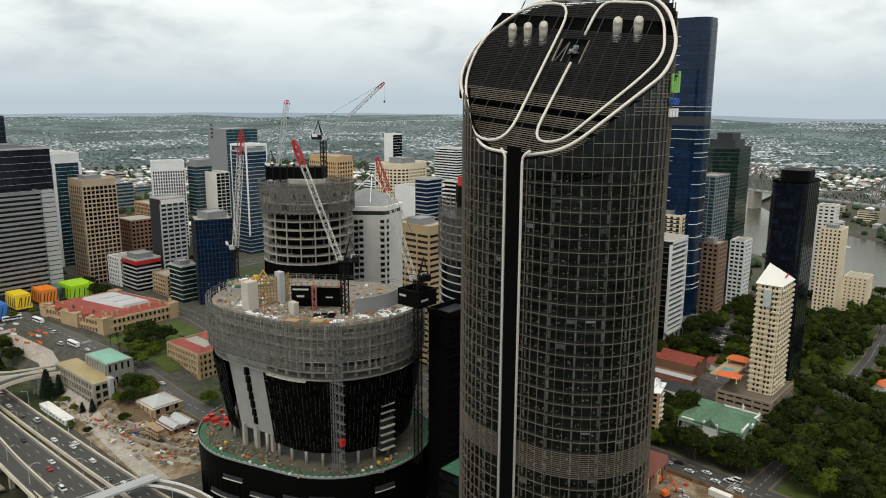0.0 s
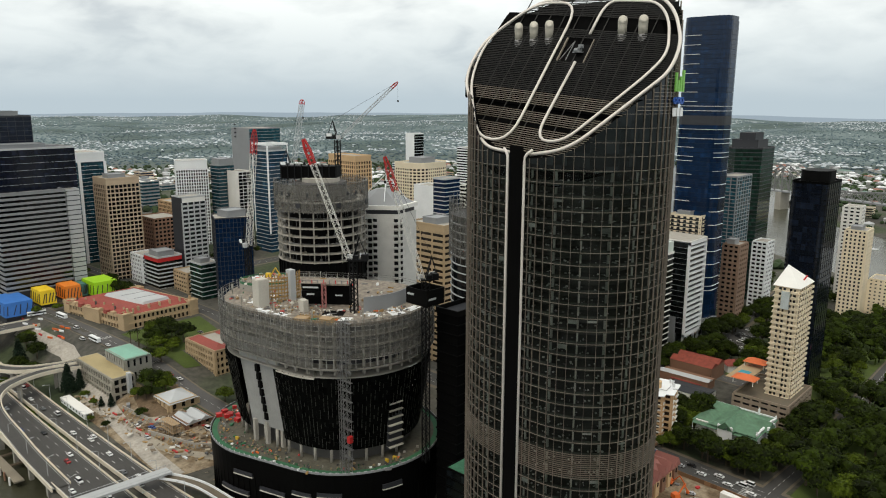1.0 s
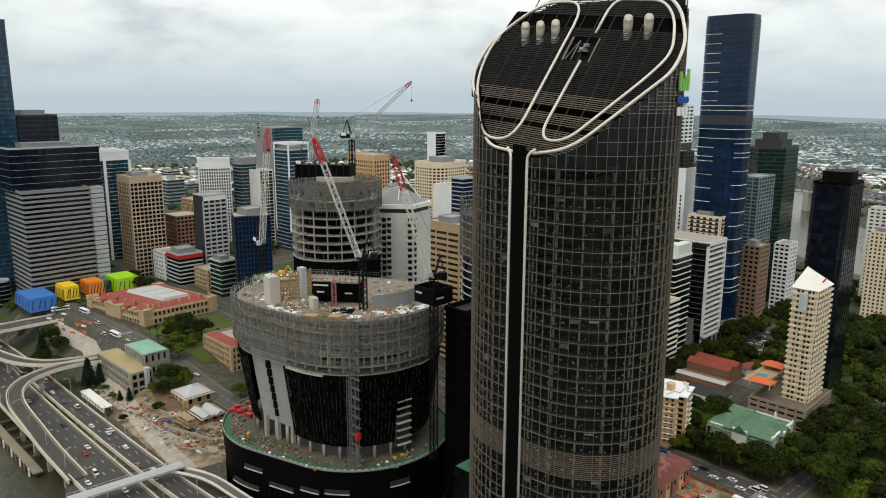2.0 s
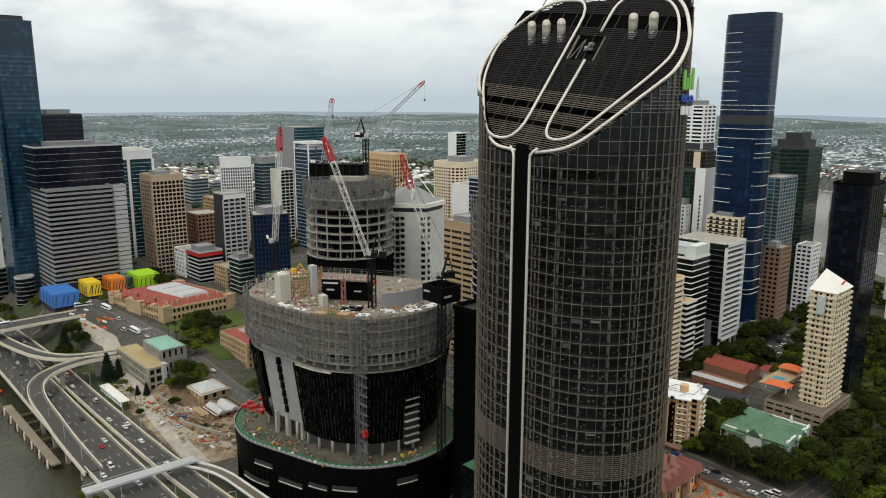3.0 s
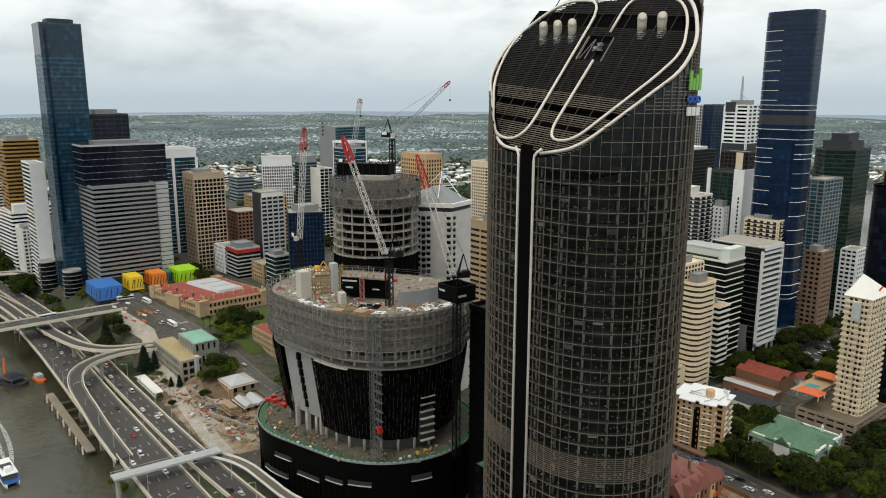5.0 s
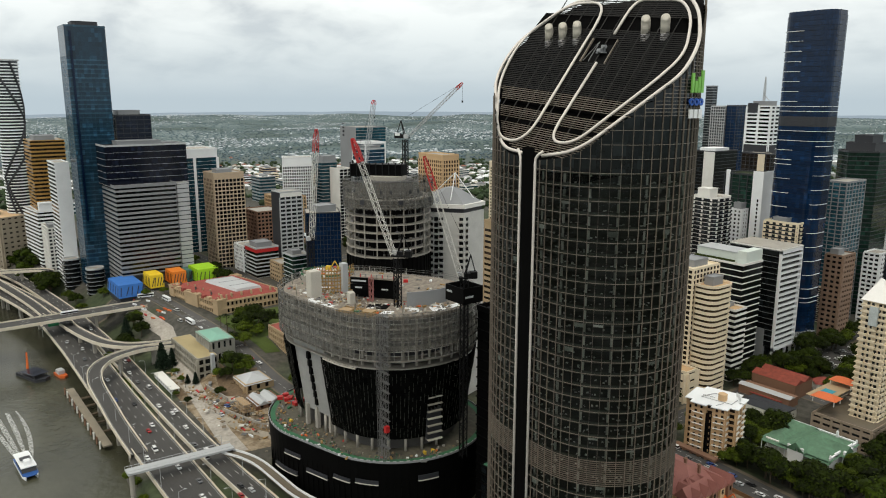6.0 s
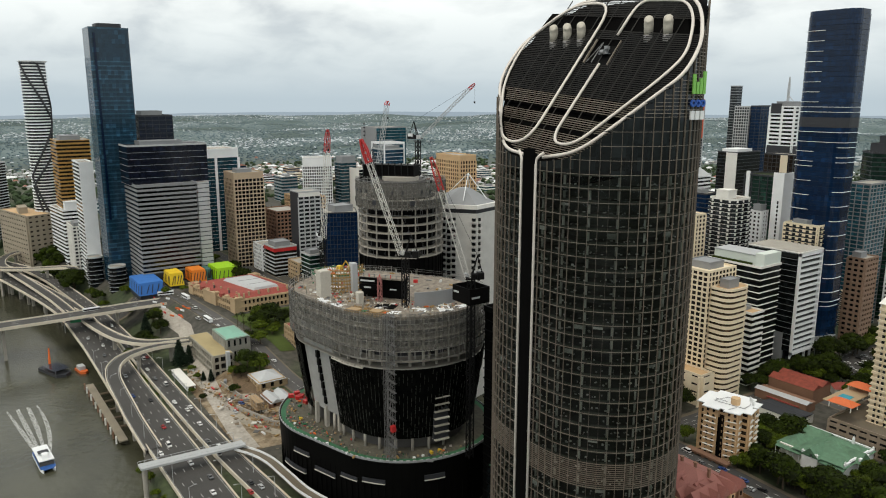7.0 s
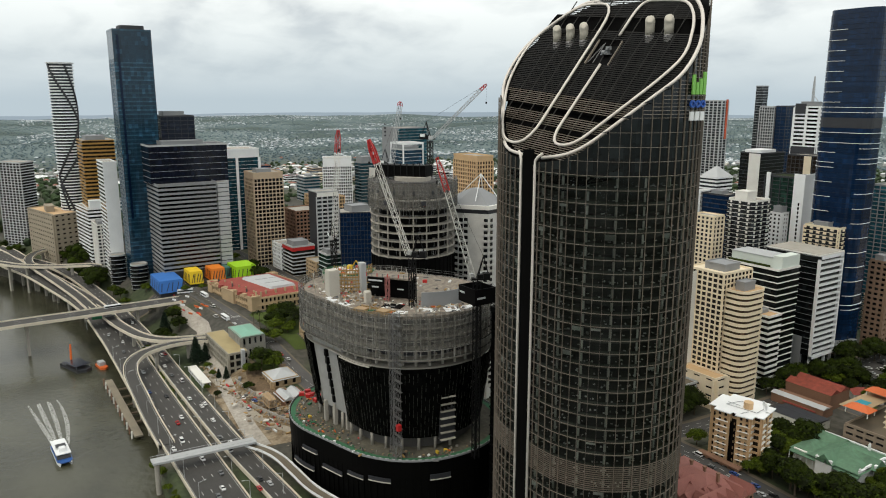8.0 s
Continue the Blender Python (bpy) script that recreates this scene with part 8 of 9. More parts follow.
def make_car(name, col, van=False):
    ob = thing("van" if van else "car", ("%s delivery van on the road" if van else "%s passenger car on the road") % name, "van" if van else "car", (0, 0, 0), group="vehicles")
    L, W = (5.2, 1.95) if van else (4.5, 1.8)
    prof = [(-L / 2, 0.35), (-L / 2, 0.85), (-L / 2 + 0.9, 0.98), (L / 2 - 0.5, 0.98), (L / 2, 0.8), (L / 2, 0.35)]
    m = MB()

    def extr(pr, w0, w1=None):
        k, n = len(m.v), len(pr)
        w1 = w1 or [w0] * n
        m.v.extend([(x, -w1[i], z) for i, (x, z) in enumerate(pr)] + [(x, w1[i], z) for i, (x, z) in enumerate(pr)])
        m.f.extend([tuple(range(k + n - 1, k - 1, -1)), tuple(range(k + n, k + 2 * n))] + [(k + i, k + (i + 1) % n, k + n + (i + 1) % n, k + n + i) for i in range(n)])

    extr(prof[::-1], W / 2)
    paint = mat(name + "_car_paint", col, 0.3, 0.1, var=0.04)
    roof_z = 2.0 if van else 1.45
    part("body", m, paint, ob)
    x0, x1 = (-1.5, L / 2 - 0.1) if van else (-1.0, L / 2 - 0.7)
    part("cabin_glass", MB().prism(rect(x0, -W / 2 + 0.08, x1, W / 2 - 0.08), 0.97, roof_z - 0.08, top=rect(x0 + 0.65, -W / 2 + 0.22, x1 - 0.25, W / 2 - 0.22)), CAR_GLASS, ob)
    part("roof", MB().prism(rect(x0 + 0.6, -W / 2 + 0.2, x1 - 0.2, W / 2 - 0.2), roof_z - 0.1, roof_z, top=rect(x0 + 0.75, -W / 2 + 0.28, x1 - 0.35, W / 2 - 0.28)), paint, ob)
    wheel = MB().tube([(0, -0.1, 0), (0, 0.1, 0)], 0.33, 10).mesh("wheel")
    for x in (-L / 2 + 0.85, L / 2 - 0.85):
        for y in (-W / 2 + 0.08, W / 2 - 0.08):
            part("wheel", wheel, TYRE, ob, loc=(x, y, 0.33))
    return ob


PROTO = [make_car(n, c) for n, c, _ in CAR_COLS] + [make_car("white_van", (0.7, 0.7, 0.7), True)]
weights = [w for _, _, w in CAR_COLS] + [2]
used_car = set()
rc = random.Random(5)


def park(x, y, z, yaw, k=None):
    k = rc.choices(range(len(PROTO)), weights)[0] if k is None else k
    m = pose(x, y, z, 0, 0, yaw)
    if k not in used_car:
        used_car.add(k)
        PROTO[k].matrix_basis = m
    else:
        copy_thing(PROTO[k], m)


for lane, x0, x1, n in ((116, -440, -240, 3), (119.5, -440, -240, 4), (123, -420, -240, 3), (110.3, -430, -300, 2), (133.5, -460, -240, 6), (136.5, -470, -240, 6), (139, -470, -240, 3)):
    for k in range(n):
        x = x0 + (x1 - x0) * (k + rc.uniform(0.1, 0.9)) / n
        park(x, lane, -2.95 if x > -405 else -2.3, 0 if lane > 130 else 180)
for x, y, z in ((-520, 113, -0.2), (-545, 118, 0.6), (-600, 110, 2.1), (-640, 106, 2.8), (-690, 100, 3.6), (-540, 133, 0.4), (-590, 129, 1.9), (-480, 116, -1.6), (-500, 119, -0.9)):
    park(x, y, z, 174)
for x, off in ((-138, 1), (-132, -3), (-128, 1), (-121, -3), (-114, 1.5), (-108, -3), (-103, 1.5), (-97, -3), (-150, 1), (-160, -3), (-172, 1)):
    park(x, float(np.interp(x, (-170, -60), (328, 318))) + off, land(x, 324) + 0.25, -5)
park(-101, 327, land(-101, 327) + 0.25, -5, 6)
for x, y, a in ((-117, 300, 20), (-113, 296, 25), (-97, 388, 88), (-95.5, 395, 90), (-95.5, 382, 90), (-86, 372, 90), (-158, 372, 60), (-150, 366, 40)):
    park(x, y, land(x, y) + 0.4, a)
for i in range(18):
    park((-191.5, -185.5, -179.5)[i % 3], 511 + (i // 3) * 10.5 + rc.uniform(-3, 3), land(-185, 530) + 0.45, 0)
for i in range(7):
    park(-205 + 2.8 * i, 446 - 2 * (i % 2), land(-200, 446) + 0.35, 80)
for x, y in ((-300, 188), (-330, 184), (-352, 164), (-360, 160), (-345, 158), (-455, 186), (-480, 180), (-500, 184), (-430, 188), (-420, 246), (-440, 242), (-480, 246), (-395, 197), (-388, 199)):
    park(x, y, land(x, y) + 0.3, rc.choice((0, 180, 8)))

bus = thing("city_bus", "white and blue city bus in the street", "bus", (-565, 168, land(-565, 168) + 0.25), 60, group="buses")
part("body", MB().prism(rect(-6, -1.25, 6, 1.25), 0.4, 3.1, top=rect(-5.9, -1.15, 5.9, 1.15)), WHITE, bus)
part("window_band", MB().box(-5.8, -1.28, 1.5, 5.8, 1.28, 2.5), CAR_GLASS, bus)
for x in (-4, 4):
    for y in (-1.15, 1.15):
        part("wheel", MB().tube([(x, y - 0.12, 0.5), (x, y + 0.12, 0.5)], 0.5, 10), TYRE, bus)
for x, y, z, a in ((-549, 176, None, 80), (-530, 186, None, 5), (-552, 122, 11.0, 92), (-470, 184, None, 3)):
    copy_thing(bus, pose(x, y, (land(x, y) + 0.25) if z is None else z, 0, 0, a))

fer = thing("river_ferry", "white catamaran river ferry with open rear deck, under way", "ferry", (-364, 64, -13.5), 3)
for s in (-1, 1):
    part("hull", MB().prism([(-12, s * 2.6 - 1), (9, s * 2.6 - 1), (13, s * 2.6), (9, s * 2.6 + 1), (-12, s * 2.6 + 1)], -0.3, 1.5), WHITE, fer)
part("deck", MB().prism([(-12, -3.6), (10, -3.6), (12.5, -2), (12.5, 2), (10, 3.6), (-12, 3.6)], 1.5, 1.9), mat("ferry_blue", (0.03, 0.10, 0.32), 0.4), fer)
part("cabin", MB().prism(rect(-7, -3.3, 8, 3.3), 1.9, 4.3, top=rect(-6.8, -3.0, 6.5, 3.0)), CAR_GLASS, fer)
part("roof", MB().prism(rect(-11.5, -3.5, 8, 3.5), 4.3, 4.7), WHITE, fer)
part("wheelhouse", MB().prism(rect(2, -1.6, 6, 1.6), 4.7, 6.6, top=rect(2, -1.4, 5.2, 1.4)), WHITE, fer)
part("awning", MB().box(-3, -2.4, 5.6, 1, 2.4, 5.8), GREY_D, fer)


def foam_mat():
    m = bpy.data.materials.new("wake_foam")
    m.use_nodes = True
    n, l = m.node_tree.nodes, m.node_tree.links
    b = n["Principled BSDF"]
    b.inputs["Base Color"].default_value, b.inputs["Roughness"].default_value = (0.55, 0.56, 0.54, 1), 0.8
    g, t, r = n.new("ShaderNodeNewGeometry"), n.new("ShaderNodeTexNoise"), n.new("ShaderNodeMapRange")
    t.inputs["Scale"].default_value, t.inputs["Detail"].default_value = 0.9, 5.0
    l.new(g.outputs["Position"], t.inputs["Vector"])
    l.new(t.outputs[0], r.inputs[0])
    r.inputs[1].default_value, r.inputs[2].default_value, r.inputs[3].default_value, r.inputs[4].default_value = 0.34, 0.62, 0.05, 0.8
    l.new(r.outputs[0], b.inputs["Alpha"])
    return m


wake = MB()
for ys, mid, end, w0, w1 in ((62.4, 58.6, 54.5, 0.9, 0.35), (64.0, 61.8, 60.0, 0.5, 1.0), (65.6, 66.2, 65.5, 0.5, 1.0), (67.6, 71.4, 70.2, 0.9, 0.35)):
    prev = None
    for k in range(28):
        f = k / 27
        x, y = -374 - 72 * f, (1 - f) ** 2 * ys + 2 * f * (1 - f) * (2 * mid - (ys + end) / 2) + f * f * end
        w = w0 + (w1 - w0) * f + 0.5 * math.sin(3.1 * f)
        cur = ((x, y - w, -13.38), (x, y + w, -13.38))
        if prev:
            wake.quad(prev[0], prev[1], cur[1], cur[0])
        prev = cur
tagged(solid("wake", wake, foam_mat(), "white foam trail of the ferry on the river", "foam"), kind="stuff")

jet = thing("old_jetty", "long narrow timber and concrete jetty with white piles", "jetty", (-408, 101.6, -13.5))
part("deck", MB().box(-48, -2.2, 2.4, 48, 2.2, 3.2), mat("jetty_deck", (0.24, 0.21, 0.16), 0.9, var=0.3), jet)
for k in range(14):
    part("jetty_post", MB().tube([(-48 + 7 * k, -2.8, -5), (-48 + 7 * k, -2.8, 4.2)], 0.5, 8), OFFWHITE if k % 2 else BRICK, jet)
for k in range(5):
    part("walkway", MB().box(-30 + 14 * k, 2.2, 2.0, -28 + 14 * k, 9, 2.6), BARK, jet)
brg = thing("work_barge", "dark work barge with solar roof and an orange crane post", "barge", (-500, 88, -13.5), 20)
part("hull", MB().prism([(-13, -5), (11, -5), (14, 0), (11, 5), (-13, 5)], -0.5, 2.0), GREY_D, brg)
part("canopy", MB().prism(rect(-7, -5.5, 10, 5.5), 4.5, 4.9, top=rect(-6, -5, 9, 5)), mat("solar_panel", (0.012, 0.016, 0.03), 0.2), brg)
for x, y in ((-6, -4.5), (9, -4.5), (9, 4.5), (-6, 4.5)):
    part("canopy_post", MB().box(x - 0.15, y - 0.15, 2, x + 0.15, y + 0.15, 4.5), GREY, brg)
part("orange_post", MB().tube([(-11, 2, 1.5), (-12, 3, 14)], [0.9, 0.5], 8), ORANGEP, brg)
tug = thing("orange_workboat", "small boat with an orange hull and white cabin", "boat", (-492, 103, -13.5), 10)
part("hull", MB().prism([(-6, -2.6), (5, -2.6), (7, 0), (5, 2.6), (-6, 2.6)], -0.4, 1.6), ORANGEP, tug)
part("cabin", MB().box(-4, -2, 1.6, 2, 2, 4.2), GREY_L, tug)

# ---------------------------------------------------------------- the wider city
fill = random.Random(77)
TAKEN = [(ob.location.x, ob.location.y) for ob in scene.objects if ob.parent is None and ob.get("category") in ("building", "skyscraper", "apartment block")]
WALLS = (WHITE, OFFWHITE, GREY_L, CREAM, BEIGE, GREY, BRICK, OFFWHITE, WHITE)
PANES = (G_GREY, G_DARK, G_TEAL, G_BRONZE, G_BLUE)


def open_ground(x, y, gap):
    return y > bank_y(x) + 60 and reach_distance(x, y) > 135 and all(abs(x - a) > gap or abs(y - b) > gap for a, b in TAKEN)


count = 0
for _ in range(900):
    a, r = radians(fill.uniform(28, 78)), 690 + 1000 * fill.random() ** 1.5
    x, y = -r * math.sin(a), r * math.cos(a)
    x, y = round(x / 44) * 44 + fill.uniform(-5, 5), round(y / 44) * 44 + fill.uniform(-5, 5)
    if not open_ground(x, y, 42) or count >= 54:
        continue
    if abs((x + 578)) < 28 or abs(x + 417) < 28 or (abs(y - 244) < 26 and x > -900) or (abs(y - 328) < 26 and x > -900):
        continue
    if y < 420 and x > -560:
        continue
    TAKEN.append((x, y))
    count += 1
    w, d = fill.uniform(11, 19), fill.uniform(11, 19)
    tall = fill.random()
    h = land(x, y) + (fill.uniform(9, 24) if tall < 0.72 else fill.uniform(26, 48))
    if r > 1150:
        h = land(x, y) + fill.uniform(7, 22)
    block("city_building", "flat-roofed mid-rise city building with window bands", "building", rect(x - w, y - d, x + w, y + d), h, fill.choice(WALLS), fill.choice(PANES),
          fill.uniform(4.4, 5.6), fill.uniform(1.8, 2.6), proud=0.5, group="mid-rise city buildings", roof=fill.choice((GREY_L, CONC, OFFWHITE, REDROOF)), plant=((x - w * 0.4, y - d * 0.3, x + w * 0.3, y + d * 0.4, 2.5),))


def suburb():
    """Roofs and walls of the far suburbs, joined."""
    rs = np.random.RandomState(8)
    roofs, walls, trees, woods, dim = MB(), MB(), MB(), MB(), MB()
    rnd = random.Random(3)
    n = 0
    for _ in range(90000):
        a = radians(rs.uniform(3, 86))
        r = 820 + 3900 * rs.rand() ** 0.72
        x, y = -r * math.sin(a), r * math.cos(a)
        if y < bank_y(x) + 70 and x > -1350:
            continue
        if reach_distance(x, y) < 118:
            continue
        if r < 1250 and (y < 1000 and x < -330):
            continue
        dens = noise.noise(Vector((x / 330, y / 330, 7.7))) + 0.35 * noise.noise(Vector((x / 90, y / 90, 1.7)))
        if dens < -0.02 + (0.1 if r < 1500 else 0.0) and rs.rand() < 0.8:
            continue
        if not all(abs(x - p) > 26 or abs(y - q) > 26 for p, q in TAKEN) and r < 1900:
            continue
        z = ground_z(x, y)
        if z < -8:
            continue
        if r > 1800 and (dens < 0.14 and rs.rand() < 0.82):
            continue
        s = rs.uniform(4.2, 8.0) * (2.2 if rs.rand() < 0.06 else 1) * float(np.interp(r, (1400, 2000, 2800, 4700), (1.0, 0.72, 0.45, 0.28)))
        w, d, hh, rh = s, s * rs.uniform(0.6, 0.9), rs.uniform(3.5, 6.5), rs.uniform(1.6, 3.0)
        t = rs.uniform(0, math.pi)
        c_, s_ = math.cos(t), math.sin(t)
        P = lambda u, v, k: (x + u * c_ - v * s_, y + u * s_ + v * c_, z + k)
        k = len(walls.v)
        if r < 2000:
            walls.v += [P(-w, -d, -2), P(w, -d, -2), P(w, d, -2), P(-w, d, -2), P(-w, -d, hh), P(w, -d, hh), P(w, d, hh), P(-w, d, hh)]
            walls.f += [(k, k + 1, k + 5, k + 4), (k + 1, k + 2, k + 6, k + 5), (k + 2, k + 3, k + 7, k + 6), (k + 3, k, k + 4, k + 7)]
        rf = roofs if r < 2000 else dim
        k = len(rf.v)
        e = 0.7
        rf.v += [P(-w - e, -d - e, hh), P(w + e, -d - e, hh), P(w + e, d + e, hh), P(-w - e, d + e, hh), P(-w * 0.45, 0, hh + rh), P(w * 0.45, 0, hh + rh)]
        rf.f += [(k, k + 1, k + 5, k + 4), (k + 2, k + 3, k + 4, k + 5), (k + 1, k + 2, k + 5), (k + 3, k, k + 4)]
        n += 1
        if n >= 10500:
            break
    m = 0
    for _ in range(140000):
        a = radians(rs.uniform(2, 88))
        r = 780 + 3980 * rs.rand() ** 0.62
        x, y = -r * math.sin(a), r * math.cos(a)
        if y < bank_y(x) + 50 and x > -1350:
            continue
        q = reach_distance(x, y)
        if q < 106:
            continue
        dens = noise.noise(Vector((x / 330, y / 330, 7.7))) + 0.35 * noise.noise(Vector((x / 90, y / 90, 1.7)))
        if dens > -0.06 and rs.rand() < 0.3 and q > 150 and r < 2300:
            continue
        if not all(abs(x - p) > 24 or abs(y - b) > 24 for p, b in TAKEN) and r < 1900:
            continue
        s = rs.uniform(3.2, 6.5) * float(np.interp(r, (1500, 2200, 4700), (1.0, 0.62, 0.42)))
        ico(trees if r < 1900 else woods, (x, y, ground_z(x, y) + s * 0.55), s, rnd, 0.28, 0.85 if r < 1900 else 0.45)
        m += 1
        if m >= 46000:
            break
    rm = mat("suburb_roofs", (0.5, 0.5, 0.5), 0.7, island=0.35, var=0.1)
    nn, ll = rm.node_tree.nodes, rm.node_tree.links
    g, cr = nn.new("ShaderNodeNewGeometry"), nn.new("ShaderNodeValToRGB")
    ll.new(g.outputs["Random Per Island"], cr.inputs[0])
    cr.color_ramp.interpolation = "CONSTANT"
    while len(cr.color_ramp.elements) < 6:
        cr.color_ramp.elements.new(0.5)
    for e, (p, c) in zip(cr.color_ramp.elements, ((0.0, (0.74, 0.755, 0.76)), (0.34, (0.42, 0.43, 0.44)), (0.60, (0.17, 0.175, 0.185)), (0.76, (0.27, 0.12, 0.085)), (0.88, (0.45, 0.42, 0.36)), (0.96, (0.13, 0.20, 0.17)))):
        e.position, e.color = p, (*c, 1)
    ll.new(cr.outputs[0], nn["Principled BSDF"].inputs["Base Color"])
    solid("suburb_roofs", roofs, rm, "thousands of pale and dark house roofs in the far suburbs", "houses", "stuff")
    # distance haze is put into the far roofs' pale blue-grey
    solid("far_suburb_roofs", dim, mat("hazed_roofs", (0.42, 0.46, 0.49), 0.8, island=0.4, var=0.1), "tiny roofs of the farthest suburbs, coloured pale with haze", "houses", "stuff")
    solid("suburb_walls", walls, mat("suburb_walls", (0.40, 0.40, 0.385), 0.8, island=0.4), "light house walls in the far suburbs", "houses", "stuff")
    solid("suburb_trees", trees, mat("suburb_foliage", (0.040, 0.062, 0.030), 0.85, island=0.4, var=0.25, scale=0.05, col2=(0.03, 0.05, 0.02), spec=0.2), "distant tree cover between the houses", "trees", "stuff")
    # the far trees carry the haze in a paler, bluer colour
    solid("far_woods", woods, mat("haze_blue_woods", (0.105, 0.148, 0.168), 0.9, island=0.15, var=0.5, scale=0.012, spec=0.2), "far woods, their green paled and blued with haze", "trees", "stuff")


suburb()


def far_ridge():
    m = MB()
    n = 120
    for i in range(n):
        a0, a1 = (radians(-20 + 140 * k / n) for k in (i, i + 1))
        p = []
        for a in (a0, a1):
            x, y = -4880 * math.sin(a), 4880 * math.cos(a)
            z = 60 + 9 * noise.noise(Vector((a * 6, 0.5, 0))) + 5 * noise.noise(Vector((a * 23, 1.5, 0)))
            p.append((x, y, z))
        m.quad((p[0][0], p[0][1], -20), (p[1][0], p[1][1], -20), p[1], p[0])
    # the ridge glows by itself, with the horizon haze in its colour
    bm = bpy.data.materials.new("glowing_haze_ridge")
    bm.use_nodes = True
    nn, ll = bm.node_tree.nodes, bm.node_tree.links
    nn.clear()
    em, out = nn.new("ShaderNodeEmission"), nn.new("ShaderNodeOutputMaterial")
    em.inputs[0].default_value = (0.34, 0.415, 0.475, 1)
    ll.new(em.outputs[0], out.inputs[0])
    solid("backdrop", m, bm, "self-glowing backdrop of hills in haze blue on the horizon", "hills", "structure")


far_ridge()


def cantilever_bridge():
    """The steel bridge over the far reach of the river."""
    ob = thing("steel_bridge", "grey steel cantilever truss bridge over the river", "bridge", (-300, 1230, 0), -20)
    part("deck", MB().box(-230, -9, 18, 230, 9, 20), GREY, ob)
    tr = MB()
    prof = [(-200, 22), (-150, 34), (-110, 62), (-70, 36), (0, 30), (70, 36), (110, 62), (150, 34), (200, 22)]
    for s in (-8, 8):
        for (xa, za), (xb, zb) in zip(prof, prof[1:]):
            tr.beam((xa, s, za), (xb, s, zb), 1.6)
        for x in np.arange(-190, 191, 14):
            z = float(np.interp(x, [p[0] for p in prof], [p[1] for p in prof]))
            z2 = float(np.interp(x + 14, [p[0] for p in prof], [p[1] for p in prof]))
            tr.beam((x, s, 20), (x, s, z), 0.9)
            tr.beam((x, s, z), (x + 14, s, 20), 0.7)
            tr.beam((x, s, 20), (x + 14, s, z2), 0.7)
    part("truss", tr, STEEL, ob)
    for x in (-110, 110):
        part("pier", MB().box(x - 5, -11, -20, x + 5, 11, 18), CONC, ob)


cantilever_bridge()
for i, (x, y, w, d, h) in enumerate(((-120, 1130, 22, 9, 16), (-80, 1105, 20, 9, 14), (-160, 1165, 24, 9, 17), (-60, 1150, 26, 10, 15), (-215, 1205, 20, 9, 15), (-20, 1120, 24, 9, 14), (-110, 1200, 40, 14, 12), (-30, 1190, 34, 12, 14), (-280, 1240, 18, 9, 13))):
    block("riverside_flats", "cream low-rise riverside apartment block", "apartment block", rect(x - w, y - d, x + w, y + d), land(x, y) + h, CREAM if i % 3 else OFFWHITE, G_GREY, 3.2, 1.7, proud=0.5, group="riverside flats")
for i, (x, y) in enumerate(((-250, 960), (-205, 1000), (-285, 1000))):
    yt = thing("yacht", "small white moored sailing yacht", "boat", (x, y, -10.6), 30 * i, group="moored yachts")
    part("hull", MB().prism([(-5, -1.4), (3, -1.4), (6, 0), (3, 1.4), (-5, 1.4)], -0.3, 1.2), WHITE, yt)
    part("mast", MB().tube([(0, 0, 1), (0, 0, 13)], 0.2, 6), GREY_L, yt)

# ---------------------------------------------------------------- site clutter
cl = random.Random(31)
CONTAINER = {}


def small_box(name, label, category, x, y, z, w, d, h, m, rz=0.0, group="site clutter"):
    """A site box with a lipped lid, one mesh."""
    key = (name, w, d, h, m.name)
    if key not in CONTAINER:
        b = MB().prism(rect(-w, -d, w, d), 0, h * 0.9)
        b.prism(rect(-w - 0.08, -d - 0.08, w + 0.08, d + 0.08), h * 0.9, h, top=rect(-w, -d, w, d))
        CONTAINER[key] = b.mesh(name)
        CONTAINER[key].materials.append(m)
    ob = new(name, CONTAINER[key])
    ob.matrix_basis = pose(x, y, z, 0, 0, rz)
    return tagged(ob, label, category, group)


# terrace of the round building: barriers, sheets, pallets
kinds = (("site_barrier", "orange plastic site barrier", "barrier", ORANGEP, 1.4, 0.3, 1.1), ("material_pallet", "pallet of white wrapped building material", "pallet", WHITE, 0.8, 0.7, 1.0), ("tool_container", "red steel tool container", "container", REDPAINT, 1.5, 1.1, 2.2), ("timber_pack", "stack of tan timber boards", "timber", MATS["formwork_timber"], 1.8, 0.6, 0.8), ("green_bin", "dark green rubbish skip", "skip", GREENP, 1.6, 1.0, 1.4), ("pipe_crate", "grey crate of scaffold pipes", "crate", STEEL, 2.0, 0.6, 0.7), ("yellow_lift", "small yellow scissor lift", "machine", YELLOWP, 1.2, 0.7, 2.0))
pod_in, pod_body = body(7.0, 200), body(-3.0, 200)
for k in range(50):
    i = cl.randrange(200)
    f = cl.uniform(0.15, 0.9)
    x, y = (pod_in[i][q] * f + pod_body[i][q] * (1 - f) for q in (0, 1))
    if y > 205:
        x, y = (pod_in[(i * 7 + 120) % 200][q] * f + pod_body[(i * 7 + 120) % 200][q] * (1 - f) for q in (0, 1))
    if y > 212 or math.hypot(x + 234, y - 201) < 33:
        continue
    nm, lab, cat, m, w, d, h = cl.choices(kinds, (2, 3, 2, 4, 1, 3, 1))[0]
    small_box(nm, lab, cat, x, y, 22.95, w * 0.62, d * 0.62, h * 0.65, m, cl.uniform(0, 180))
